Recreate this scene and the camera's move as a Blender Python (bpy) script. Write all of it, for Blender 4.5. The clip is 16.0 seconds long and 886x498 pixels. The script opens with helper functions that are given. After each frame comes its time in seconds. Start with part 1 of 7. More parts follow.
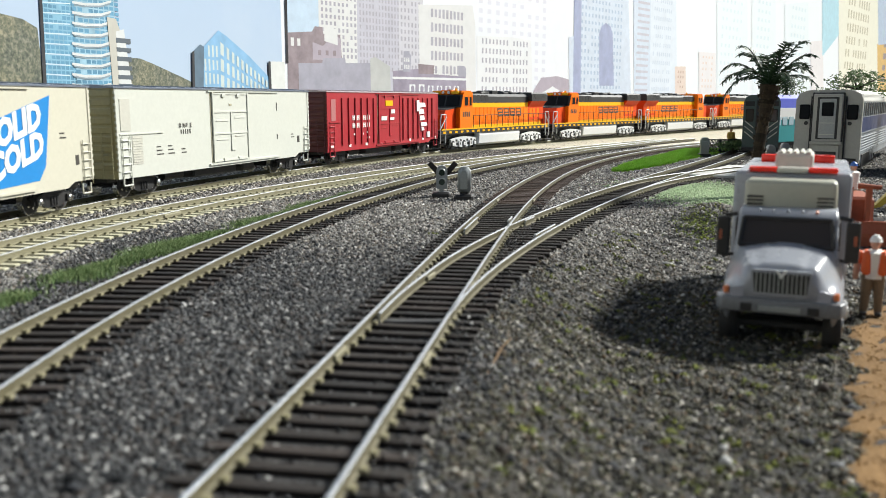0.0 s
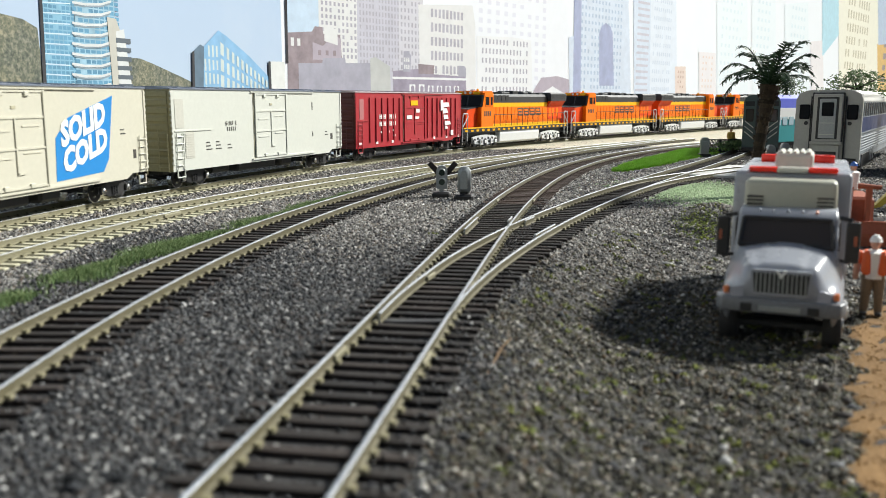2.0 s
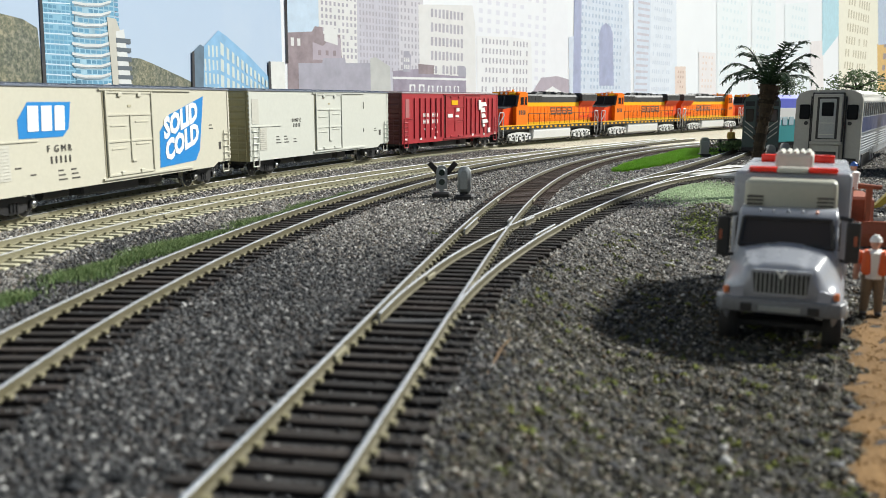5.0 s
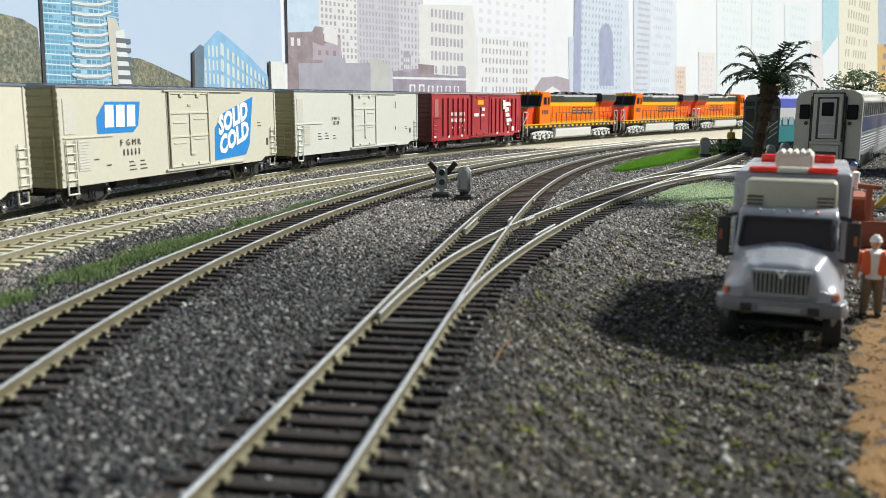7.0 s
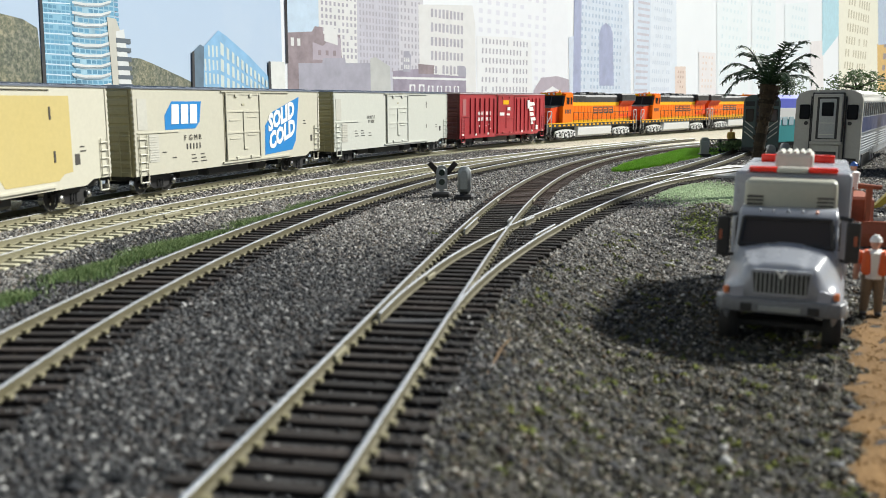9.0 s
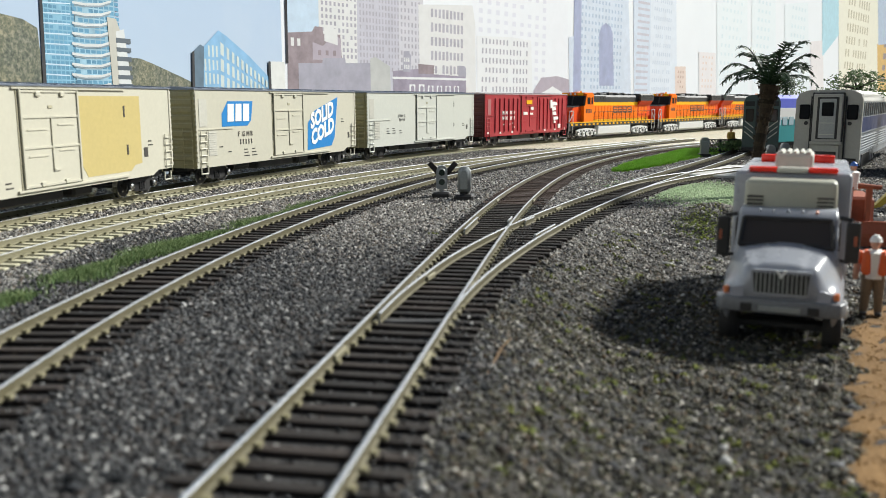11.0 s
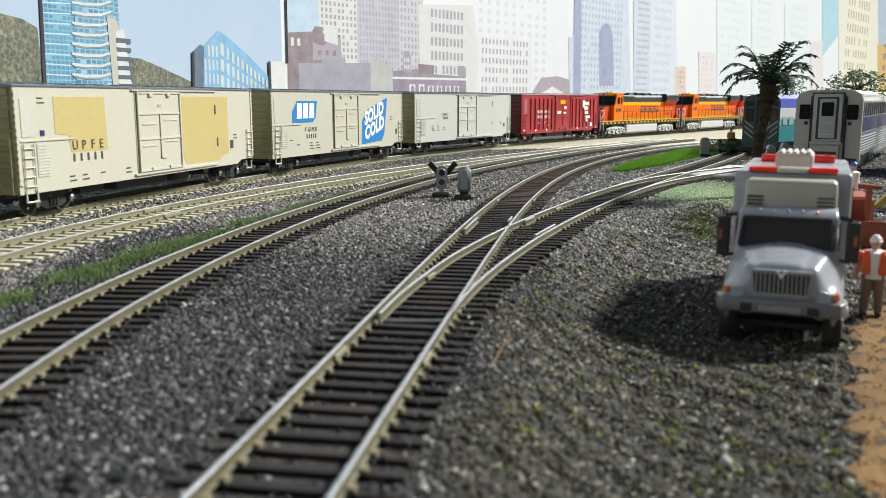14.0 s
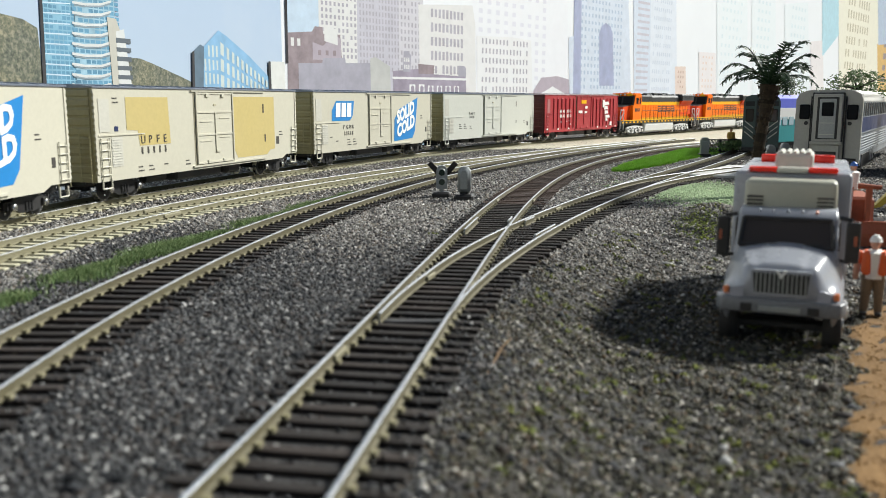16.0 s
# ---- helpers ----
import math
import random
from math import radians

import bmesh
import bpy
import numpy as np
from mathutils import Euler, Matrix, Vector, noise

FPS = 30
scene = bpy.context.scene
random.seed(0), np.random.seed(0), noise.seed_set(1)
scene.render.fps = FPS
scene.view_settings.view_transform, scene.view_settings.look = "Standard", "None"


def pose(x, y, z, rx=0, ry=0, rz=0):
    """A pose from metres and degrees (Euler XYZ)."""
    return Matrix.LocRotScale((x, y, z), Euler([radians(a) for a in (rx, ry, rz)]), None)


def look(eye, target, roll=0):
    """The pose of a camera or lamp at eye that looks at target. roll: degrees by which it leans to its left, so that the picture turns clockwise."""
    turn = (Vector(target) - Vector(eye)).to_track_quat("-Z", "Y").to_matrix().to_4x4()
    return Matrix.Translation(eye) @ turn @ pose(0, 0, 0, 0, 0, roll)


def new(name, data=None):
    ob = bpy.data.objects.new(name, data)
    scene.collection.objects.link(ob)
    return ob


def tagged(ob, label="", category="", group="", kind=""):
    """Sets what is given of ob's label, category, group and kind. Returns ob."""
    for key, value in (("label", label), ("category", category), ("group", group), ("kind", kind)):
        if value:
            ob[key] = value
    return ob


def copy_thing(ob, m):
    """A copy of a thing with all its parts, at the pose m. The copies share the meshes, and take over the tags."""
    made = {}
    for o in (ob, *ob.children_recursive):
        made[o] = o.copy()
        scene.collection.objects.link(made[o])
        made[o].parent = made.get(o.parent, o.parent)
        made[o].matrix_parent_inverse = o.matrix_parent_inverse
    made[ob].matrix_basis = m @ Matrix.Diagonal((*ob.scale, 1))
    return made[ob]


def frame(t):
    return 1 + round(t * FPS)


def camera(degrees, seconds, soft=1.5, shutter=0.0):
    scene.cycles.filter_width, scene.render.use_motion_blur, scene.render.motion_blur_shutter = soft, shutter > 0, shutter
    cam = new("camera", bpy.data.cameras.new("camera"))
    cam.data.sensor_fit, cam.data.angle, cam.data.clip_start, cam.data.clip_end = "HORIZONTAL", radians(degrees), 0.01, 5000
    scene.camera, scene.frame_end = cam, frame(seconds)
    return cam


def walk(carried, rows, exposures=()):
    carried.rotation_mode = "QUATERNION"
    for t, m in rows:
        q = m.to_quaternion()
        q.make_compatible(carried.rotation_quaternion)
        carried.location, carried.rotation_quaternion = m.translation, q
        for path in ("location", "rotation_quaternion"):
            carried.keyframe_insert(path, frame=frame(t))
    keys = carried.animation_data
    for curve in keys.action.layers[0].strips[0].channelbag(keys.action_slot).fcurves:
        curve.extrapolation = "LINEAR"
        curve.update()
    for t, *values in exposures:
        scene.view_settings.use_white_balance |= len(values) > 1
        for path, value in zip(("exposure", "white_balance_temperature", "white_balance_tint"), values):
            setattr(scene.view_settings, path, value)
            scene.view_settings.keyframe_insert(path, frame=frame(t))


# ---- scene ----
# ---------------------------------------------------------------- camera
# The place is an HO (1:87) railway layout: lengths below are in millimetres of the layout, S turns them into metres.
S = 0.001
cam = camera(54.0, 16.0, soft=0.75, shutter=0.5)
EYE = Vector((0, 0, 50)) * S
TILT = pose(EYE.x, EYE.y, EYE.z, 90 - 9.752, 0, 0)
walk(cam, [(0.0, TILT), (16.0, TILT)], exposures=[(0.0, 0.46), (2.5, 0.41), (5.0, 0.34), (9.5, 0.35), (11.5, 0.28), (12.6, 0.31), (16.0, 0.32)])
cam.data.dof.use_dof = True
cam.data.dof.focus_distance = 0.62
cam.data.dof.aperture_fstop = 33.0

# ---------------------------------------------------------------- light
world = bpy.data.worlds.new("room_sky")
scene.world = world
world.use_nodes = True
wn = world.node_tree
sky = wn.nodes.new("ShaderNodeTexSky")
sky.sky_type = "NISHITA"
sky.sun_disc = False
sky.sun_elevation = radians(38)
sky.sun_rotation = radians(66)
wn.links.new(sky.outputs[0], wn.nodes["Background"].inputs[0])
wn.nodes["Background"].inputs[1].default_value = 0.043
sun = new("window_sun", bpy.data.lights.new("window_sun", "SUN"))
sun.data.energy = 5.6
sun.data.angle = radians(7.0)
sun.data.color = (0.98, 0.98, 0.915)
sun.matrix_world = look((1.0, 0.45, 0.86), (0, 0, 0))


# ---------------------------------------------------------------- materials
def nodes_of(name):
    m = bpy.data.materials.new(name)
    m.use_nodes = True
    nt = m.node_tree
    return m, nt, nt.nodes["Principled BSDF"]


def rgb(c):
    return (c[0], c[1], c[2], 1)


def grain(nt, scale, detail=4.0, rough=0.6):
    co = nt.nodes.new("ShaderNodeTexCoord")
    n = nt.nodes.new("ShaderNodeTexNoise")
    n.inputs["Scale"].default_value = scale
    n.inputs["Detail"].default_value = detail
    n.inputs["Roughness"].default_value = rough
    nt.links.new(co.outputs["Object"], n.inputs["Vector"])
    return n


def ramp(nt, fac, stops):
    r = nt.nodes.new("ShaderNodeValToRGB")
    while len(r.color_ramp.elements) < len(stops):
        r.color_ramp.elements.new(0.5)
    for e, (p, c) in zip(r.color_ramp.elements, stops):
        e.position, e.color = p, rgb(c)
    nt.links.new(fac, r.inputs[0])
    return r


def mix(nt, fac, a, b, kind="MIX"):
    m = nt.nodes.new("ShaderNodeMix")
    m.data_type, m.blend_type = "RGBA", kind
    if isinstance(fac, float):
        m.inputs[0].default_value = fac
    else:
        nt.links.new(fac, m.inputs[0])
    for s, v in ((6, a), (7, b)):
        if isinstance(v, tuple):
            m.inputs[s].default_value = rgb(v)
        else:
            nt.links.new(v, m.inputs[s])
    return m.outputs[2]


def bumped(nt, bsdf, height, strength, dist):
    b = nt.nodes.new("ShaderNodeBump")
    b.inputs["Strength"].default_value = strength
    b.inputs["Distance"].default_value = dist
    nt.links.new(height, b.inputs["Height"])
    nt.links.new(b.outputs[0], bsdf.inputs["Normal"])


def painted(name, col, rough=0.45, metal=0.0, vary=0.12, dirt=0.25, scale=220.0, spec=0.5):
    """Painted model plastic or metal: slight mottling, larger dust stains, fine surface relief."""
    m, nt, b = nodes_of(name)
    fine, wide = grain(nt, scale * 6, 3), grain(nt, scale * 0.35, 5)
    low = tuple(c * (1 - vary) for c in col)
    high = tuple(min(1.0, c * (1 + vary)) for c in col)
    base = ramp(nt, fine.outputs[0], [(0.3, low), (0.7, high)]).outputs[0]
    dust = ramp(nt, wide.outputs[0], [(0.48, (0, 0, 0)), (0.75, (dirt, dirt, dirt))]).outputs[0]
    dull = tuple(0.55 * c + 0.45 * g for c, g in zip(col, (0.20, 0.18, 0.15)))
    nt.links.new(mix(nt, dust, base, dull), b.inputs["Base Color"])
    r = ramp(nt, wide.outputs[0], [(0.3, (rough * 0.8,) * 3), (0.7, (min(1, rough * 1.25),) * 3)])
    nt.links.new(r.outputs[0], b.inputs["Roughness"])
    b.inputs["Metallic"].default_value = metal
    b.inputs["Specular IOR Level"].default_value = spec
    bumped(nt, b, fine.outputs[0], 0.15, 0.0001)
    return m


def islands(name, cols, rough=0.9, piece="island", spec=0.3, bump=0.0):
    """Many loose pieces, each with its own tone."""
    m, nt, b = nodes_of(name)
    if piece == "island":
        g = nt.nodes.new("ShaderNodeNewGeometry").outputs["Random Per Island"]
    else:
        g = nt.nodes.new("ShaderNodeObjectInfo").outputs["Random"]
    n = len(cols)
    r = ramp(nt, g, [(i / max(1, n - 1), c) for i, c in enumerate(cols)])
    fine = grain(nt, 1500, 3)
    sh = ramp(nt, fine.outputs[0], [(0.25, (0.6, 0.6, 0.6)), (0.75, (1.25, 1.25, 1.25))])
    nt.links.new(mix(nt, 1.0, r.outputs[0], sh.outputs[0], "MULTIPLY"), b.inputs["Base Color"])
    b.inputs["Roughness"].default_value = rough
    b.inputs["Specular IOR Level"].default_value = spec
    if bump:
        bumped(nt, b, fine.outputs[0], bump, 0.0003)
    return m


def ground_material():
    m, nt, b = nodes_of("ballast_bed")
    fine, mid, wide = grain(nt, 900, 5, 0.7), grain(nt, 260, 4), grain(nt, 14, 4)
    c1 = ramp(nt, fine.outputs[0], [(0.30, (0.012, 0.012, 0.014)), (0.5, (0.045, 0.045, 0.046)), (0.72, (0.14, 0.135, 0.13))]).outputs[0]
    c2 = ramp(nt, mid.outputs[0], [(0.35, (0.55, 0.55, 0.58)), (0.65, (1.15, 1.1, 1.05))]).outputs[0]
    col = mix(nt, 1.0, c1, c2, "MULTIPLY")
    earth = ramp(nt, wide.outputs[0], [(0.50, (0, 0, 0)), (0.68, (0.55, 0.55, 0.55))]).outputs[0]
    nt.links.new(mix(nt, earth, col, (0.055, 0.042, 0.026)), b.inputs["Base Color"])
    b.inputs["Roughness"].default_value = 0.95
    bumped(nt, b, fine.outputs[0], 0.8, 0.0008)
    return m


def dirt_material():
    m, nt, b = nodes_of("sandy_dirt")
    fine, wide = grain(nt, 1400, 5, 0.75), grain(nt, 60, 4)
    c = ramp(nt, fine.outputs[0], [(0.3, (0.15, 0.078, 0.025)), (0.55, (0.24, 0.133, 0.045)), (0.75, (0.34, 0.21, 0.085))]).outputs[0]
    w = ramp(nt, wide.outputs[0], [(0.35, (0.75, 0.75, 0.75)), (0.7, (1.1, 1.1, 1.1))]).outputs[0]
    nt.links.new(mix(nt, 1.0, c, w, "MULTIPLY"), b.inputs["Base Color"])
    b.inputs["Roughness"].default_value = 0.95
    bumped(nt, b, fine.outputs[0], 0.45, 0.0004)
    return m


def printed(name, col, vary=0.08, scale=60.0):
    """Matt ink on paper."""
    m, nt, b = nodes_of(name)
    n = grain(nt, scale, 6, 0.65)
    c = ramp(nt, n.outputs[0], [(0.3, tuple(x * (1 - vary) for x in col)), (0.7, tuple(min(1, x * (1 + vary)) for x in col))])
    nt.links.new(c.outputs[0], b.inputs["Base Color"])
    b.inputs["Roughness"].default_value = 0.5
    b.inputs["Specular IOR Level"].default_value = 0.3
    return m


def woods_material():
    m, nt, b = nodes_of("printed_woods")
    n, w = grain(nt, 300, 8, 0.75), grain(nt, 30, 4)
    c = ramp(nt, n.outputs[0], [(0.38, (0.055, 0.07, 0.05)), (0.5, (0.13, 0.145, 0.10)), (0.62, (0.27, 0.265, 0.19))]).outputs[0]
    t = ramp(nt, w.outputs[0], [(0.4, (0.8, 0.8, 0.85)), (0.65, (1.15, 1.05, 0.95))]).outputs[0]
    nt.links.new(mix(nt, 1.0, c, t, "MULTIPLY"), b.inputs["Base Color"])
    b.inputs["Roughness"].default_value = 0.6
    return m


def sky_print():
    m, nt, b = nodes_of("printed_sky")
    co = nt.nodes.new("ShaderNodeTexCoord")
    sep = nt.nodes.new("ShaderNodeSeparateXYZ")
    nt.links.new(co.outputs["Object"], sep.inputs[0])
    mr = nt.nodes.new("ShaderNodeMapRange")
    mr.inputs[1].default_value, mr.inputs[2].default_value = 0.03, 0.40
    nt.links.new(sep.outputs[2], mr.inputs[0])
    c = ramp(nt, mr.outputs[0], [(0.0, (0.40, 0.49, 0.60)), (1.0, (0.27, 0.38, 0.56))]).outputs[0]
    n = grain(nt, 9, 5)
    w = ramp(nt, n.outputs[0], [(0.5, (0, 0, 0)), (0.75, (0.35, 0.35, 0.35))]).outputs[0]
    nt.links.new(mix(nt, w, c, (0.46, 0.53, 0.61)), b.inputs["Base Color"])
    b.inputs["Roughness"].default_value = 0.45
    return m


def glass_dark(name, col=(0.02, 0.025, 0.03)):
    m, nt, b = nodes_of(name)
    b.inputs["Base Color"].default_value = rgb(col)
    b.inputs["Roughness"].default_value = 0.08
    return m


M_GROUND = ground_material()
M_DIRT = dirt_material()
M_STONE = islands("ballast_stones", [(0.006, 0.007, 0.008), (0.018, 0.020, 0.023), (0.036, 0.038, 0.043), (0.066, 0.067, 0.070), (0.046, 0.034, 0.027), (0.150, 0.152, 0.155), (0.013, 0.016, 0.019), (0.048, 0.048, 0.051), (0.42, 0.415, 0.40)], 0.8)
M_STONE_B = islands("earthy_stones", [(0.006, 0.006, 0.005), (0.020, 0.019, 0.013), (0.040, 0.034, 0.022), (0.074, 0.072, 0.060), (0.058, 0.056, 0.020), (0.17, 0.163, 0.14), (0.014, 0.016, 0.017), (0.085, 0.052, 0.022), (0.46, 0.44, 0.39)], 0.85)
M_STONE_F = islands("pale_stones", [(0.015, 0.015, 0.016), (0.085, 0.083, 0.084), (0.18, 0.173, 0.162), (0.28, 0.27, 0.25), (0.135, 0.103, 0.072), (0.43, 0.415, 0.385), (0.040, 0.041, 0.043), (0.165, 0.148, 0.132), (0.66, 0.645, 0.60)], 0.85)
M_DIRTBIT = islands("dirt_crumbs", [(0.15, 0.078, 0.025), (0.25, 0.14, 0.048), (0.36, 0.225, 0.09)], 0.95)
M_GRASS = islands("static_grass", [(0.06, 0.11, 0.035), (0.12, 0.20, 0.07), (0.20, 0.29, 0.12), (0.30, 0.36, 0.17), (0.09, 0.15, 0.05)], 0.85)
M_TURF = islands("bright_turf", [(0.14, 0.33, 0.025), (0.24, 0.48, 0.045), (0.34, 0.56, 0.08)], 0.85)
M_SAGE = islands("sage_mat", [(0.21, 0.30, 0.15), (0.31, 0.42, 0.23), (0.41, 0.50, 0.31)], 0.9)
M_MOSS = islands("moss_tufts", [(0.15, 0.20, 0.04), (0.25, 0.28, 0.065), (0.11, 0.16, 0.03)], 0.9)
M_FLECK = islands("moss_flecks", [(0.09, 0.11, 0.02), (0.17, 0.18, 0.035), (0.06, 0.09, 0.02)], 0.9)
M_TIE = islands("dark_ties", [(0.009, 0.007, 0.006), (0.019, 0.014, 0.011), (0.036, 0.026, 0.021), (0.014, 0.011, 0.009)], 0.75, "object", 0.4, 0.4)
M_TIE_BROWN = islands("brown_ties", [(0.050, 0.032, 0.024), (0.072, 0.046, 0.034), (0.092, 0.060, 0.046)], 0.75, "object", 0.4, 0.4)
M_TIE_PALE = islands("pale_ties", [(0.42, 0.40, 0.28), (0.53, 0.50, 0.36), (0.47, 0.45, 0.32)], 0.8, "object", 0.3, 0.3)
M_RAIL = painted("nickel_rail", (0.42, 0.44, 0.47), 0.47, 0.85, 0.1, 0.35, 400)
M_RAILSIDE = painted("rail_side", (0.115, 0.102, 0.060), 0.55, 0.2, 0.25, 0.55, 260)
M_RAILPALE = painted("pale_rail_side", (0.20, 0.185, 0.115), 0.6, 0.1, 0.2, 0.45, 260)
M_CREAM = painted("cream_paint", (0.525, 0.505, 0.415), 0.42, 0, 0.03, 0.10, 90)
M_WHITE = painted("white_paint", (0.575, 0.585, 0.53), 0.38, 0, 0.03, 0.08, 90)
M_BUFF = painted("end_paint", (0.33, 0.30, 0.17), 0.5, 0, 0.06, 0.2, 90)
M_YELLOW = painted("patch_yellow", (0.50, 0.405, 0.165), 0.45, 0, 0.04, 0.1, 90)
M_GREYP = painted("grey_panel", (0.52, 0.51, 0.45), 0.5, 0, 0.05, 0.1, 120)
M_BLUE = painted("logo_blue", (0.012, 0.20, 0.52), 0.4, 0, 0.03, 0.03, 90)
M_RED = painted("boxcar_red", (0.40, 0.024, 0.034), 0.38, 0, 0.06, 0.12, 90)
M_ORANGE = painted("engine_orange", (0.95, 0.195, 0.001), 0.45, 0, 0.05, 0.03, 90, 0.22)
M_GOLD = painted("stripe_yellow", (0.90, 0.47, 0.004), 0.45, 0, 0.04, 0.04, 90, 0.25)
M_REDOR = painted("engine_red", (0.78, 0.070, 0.005), 0.45, 0, 0.04, 0.04, 90, 0.25)
M_TANK = painted("tank_silver", (0.70, 0.71, 0.71), 0.4, 0.1, 0.06, 0.12, 160)
M_CABGLASS = painted("cab_glass", (0.012, 0.013, 0.015), 0.5, 0, 0.1, 0.02, 90, 0.06)
M_BLACK = painted("black_plastic", (0.014, 0.014, 0.015), 0.5, 0, 0.2, 0.15, 200)
M_DARK = painted("dark_roof", (0.025, 0.026, 0.029), 0.5, 0, 0.15, 0.2, 120)
M_ROOF = painted("galvanised_roof", (0.20, 0.23, 0.29), 0.4, 0.5, 0.1, 0.2, 120)
M_SILVER = painted("silver_paint", (0.66, 0.67, 0.67), 0.36, 0.35, 0.06, 0.2, 160)
M_STEEL = painted("bright_wheel", (0.75, 0.74, 0.72), 0.22, 1.0, 0.05, 0.05, 160)
M_INK = painted("lettering_black", (0.05, 0.045, 0.04), 0.6, 0, 0.1, 0.0, 120)
M_WINK = painted("lettering_white", (0.85, 0.84, 0.80), 0.6, 0, 0.03, 0.0, 120)
M_CREAMD = painted("door_seal", (0.40, 0.37, 0.26), 0.6, 0, 0.1, 0.2, 120)
M_TRUCK = painted("ambulance_white", (0.30, 0.315, 0.35), 0.26, 0, 0.02, 0.06, 120)
M_TRUCKY = painted("cream_fairing", (0.42, 0.42, 0.345), 0.35, 0, 0.03, 0.08, 120)
M_LAMPRED = painted("red_lens", (0.90, 0.028, 0.012), 0.25, 0, 0.04, 0.0, 160)
M_AMBER = painted("amber_lens", (0.75, 0.22, 0.08), 0.3, 0, 0.04, 0.0, 160)
M_GLASS = glass_dark("tinted_glass", (0.045, 0.037, 0.032))
M_TYRE = painted("rubber_tyre", (0.016, 0.016, 0.017), 0.75, 0, 0.2, 0.3, 300)
M_STAINLESS = painted("stainless_car", (0.36, 0.39, 0.42), 0.38, 0.5, 0.05, 0.15, 120)
M_ENDGREY = painted("coach_end_grey", (0.37, 0.36, 0.325), 0.45, 0.1, 0.06, 0.2, 120)
M_NAVY = painted("navy_band", (0.02, 0.032, 0.10), 0.4, 0, 0.05, 0.1, 120)
M_TEAL = painted("teal_paint", (0.02, 0.30, 0.32), 0.4, 0, 0.05, 0.1, 120)
M_TEALD = painted("teal_grey_nose", (0.055, 0.085, 0.08), 0.4, 0, 0.08, 0.2, 120)
M_VIOLET = painted("violet_blue", (0.10, 0.13, 0.62), 0.4, 0, 0.05, 0.1, 120)
M_BARK = islands("palm_bark", [(0.030, 0.022, 0.014), (0.062, 0.044, 0.026), (0.018, 0.014, 0.009)], 0.9, bump=0.6)
M_FROND = islands("palm_leaf", [(0.010, 0.026, 0.012), (0.020, 0.050, 0.020), (0.035, 0.075, 0.028)], 0.55)
M_FROND2 = islands("bush_leaf", [(0.05, 0.10, 0.03), (0.10, 0.17, 0.05), (0.16, 0.22, 0.08)], 0.7)
M_RUST = painted("rust_red", (0.32, 0.085, 0.04), 0.55, 0, 0.12, 0.3, 150)
M_MUSTARD = painted("mustard_yellow", (0.50, 0.36, 0.04), 0.5, 0, 0.08, 0.2, 150)
M_FIG_ORANGE = painted("figure_orange", (0.78, 0.13, 0.03), 0.6, 0, 0.08, 0.1, 200)
M_FIG_KHAKI = painted("figure_khaki", (0.22, 0.16, 0.10), 0.7, 0, 0.1, 0.1, 200)
M_FIG_SKIN = painted("figure_tan", (0.55, 0.30, 0.20), 0.6, 0, 0.05, 0.1, 200)
M_FIG_BLUE = painted("figure_blue", (0.05, 0.16, 0.50), 0.5, 0, 0.05, 0.1, 200)
M_FIG_YEL = painted("figure_yellow", (0.70, 0.42, 0.08), 0.6, 0, 0.05, 0.1, 200)
M_SLAB = painted("pale_slab", (0.46, 0.455, 0.43), 0.7, 0, 0.06, 0.2, 160)
M_GREY = painted("signal_grey", (0.30, 0.32, 0.32), 0.35, 0.4, 0.1, 0.2, 200)
M_LENS = glass_dark("signal_lens", (0.03, 0.05, 0.04))
M_SAND = painted("pale_sand", (0.45, 0.42, 0.32), 0.9, 0, 0.4, 0.7, 120)
M_ROOM = painted("room_wall_paint", (0.70, 0.68, 0.64), 0.8, 0, 0.03, 0.05, 4)
M_BENCH = painted("bench_timber", (0.36, 0.24, 0.13), 0.6, 0, 0.12, 0.2, 20)
M_EDGE = painted("card_edge", (0.03, 0.03, 0.035), 0.8, 0, 0.1, 0.0, 60)
M_SKYP = sky_print()
M_WOODS = woods_material()


# ---------------------------------------------------------------- mesh helpers
def box(bm, x0, x1, y0, y1, z0, z1, mat=0, bevel=0.0, seg=1):
    x0, x1, y0, y1, z0, z1 = min(x0, x1), max(x0, x1), min(y0, y1), max(y0, y1), min(z0, z1), max(z0, z1)
    v = [bm.verts.new(p) for p in ((x0, y0, z0), (x1, y0, z0), (x1, y1, z0), (x0, y1, z0), (x0, y0, z1), (x1, y0, z1), (x1, y1, z1), (x0, y1, z1))]
    fs = [bm.faces.new([v[i] for i in q]) for q in ((0, 3, 2, 1), (4, 5, 6, 7), (0, 1, 5, 4), (1, 2, 6, 5), (2, 3, 7, 6), (3, 0, 4, 7))]
    for f in fs:
        f.material_index = mat
    if bevel:
        es = list({e for f in fs for e in f.edges})
        r = bmesh.ops.bevel(bm, geom=es, offset=bevel, segments=seg, affect="EDGES", profile=0.5)
        for f in r["faces"]:
            f.material_index = mat
        v = list({w for f in r["faces"] for w in f.verts} | {w for w in v if w.is_valid})
    return v


def turn(verts, m):
    for v in verts:
        v.co = m @ v.co
    return verts


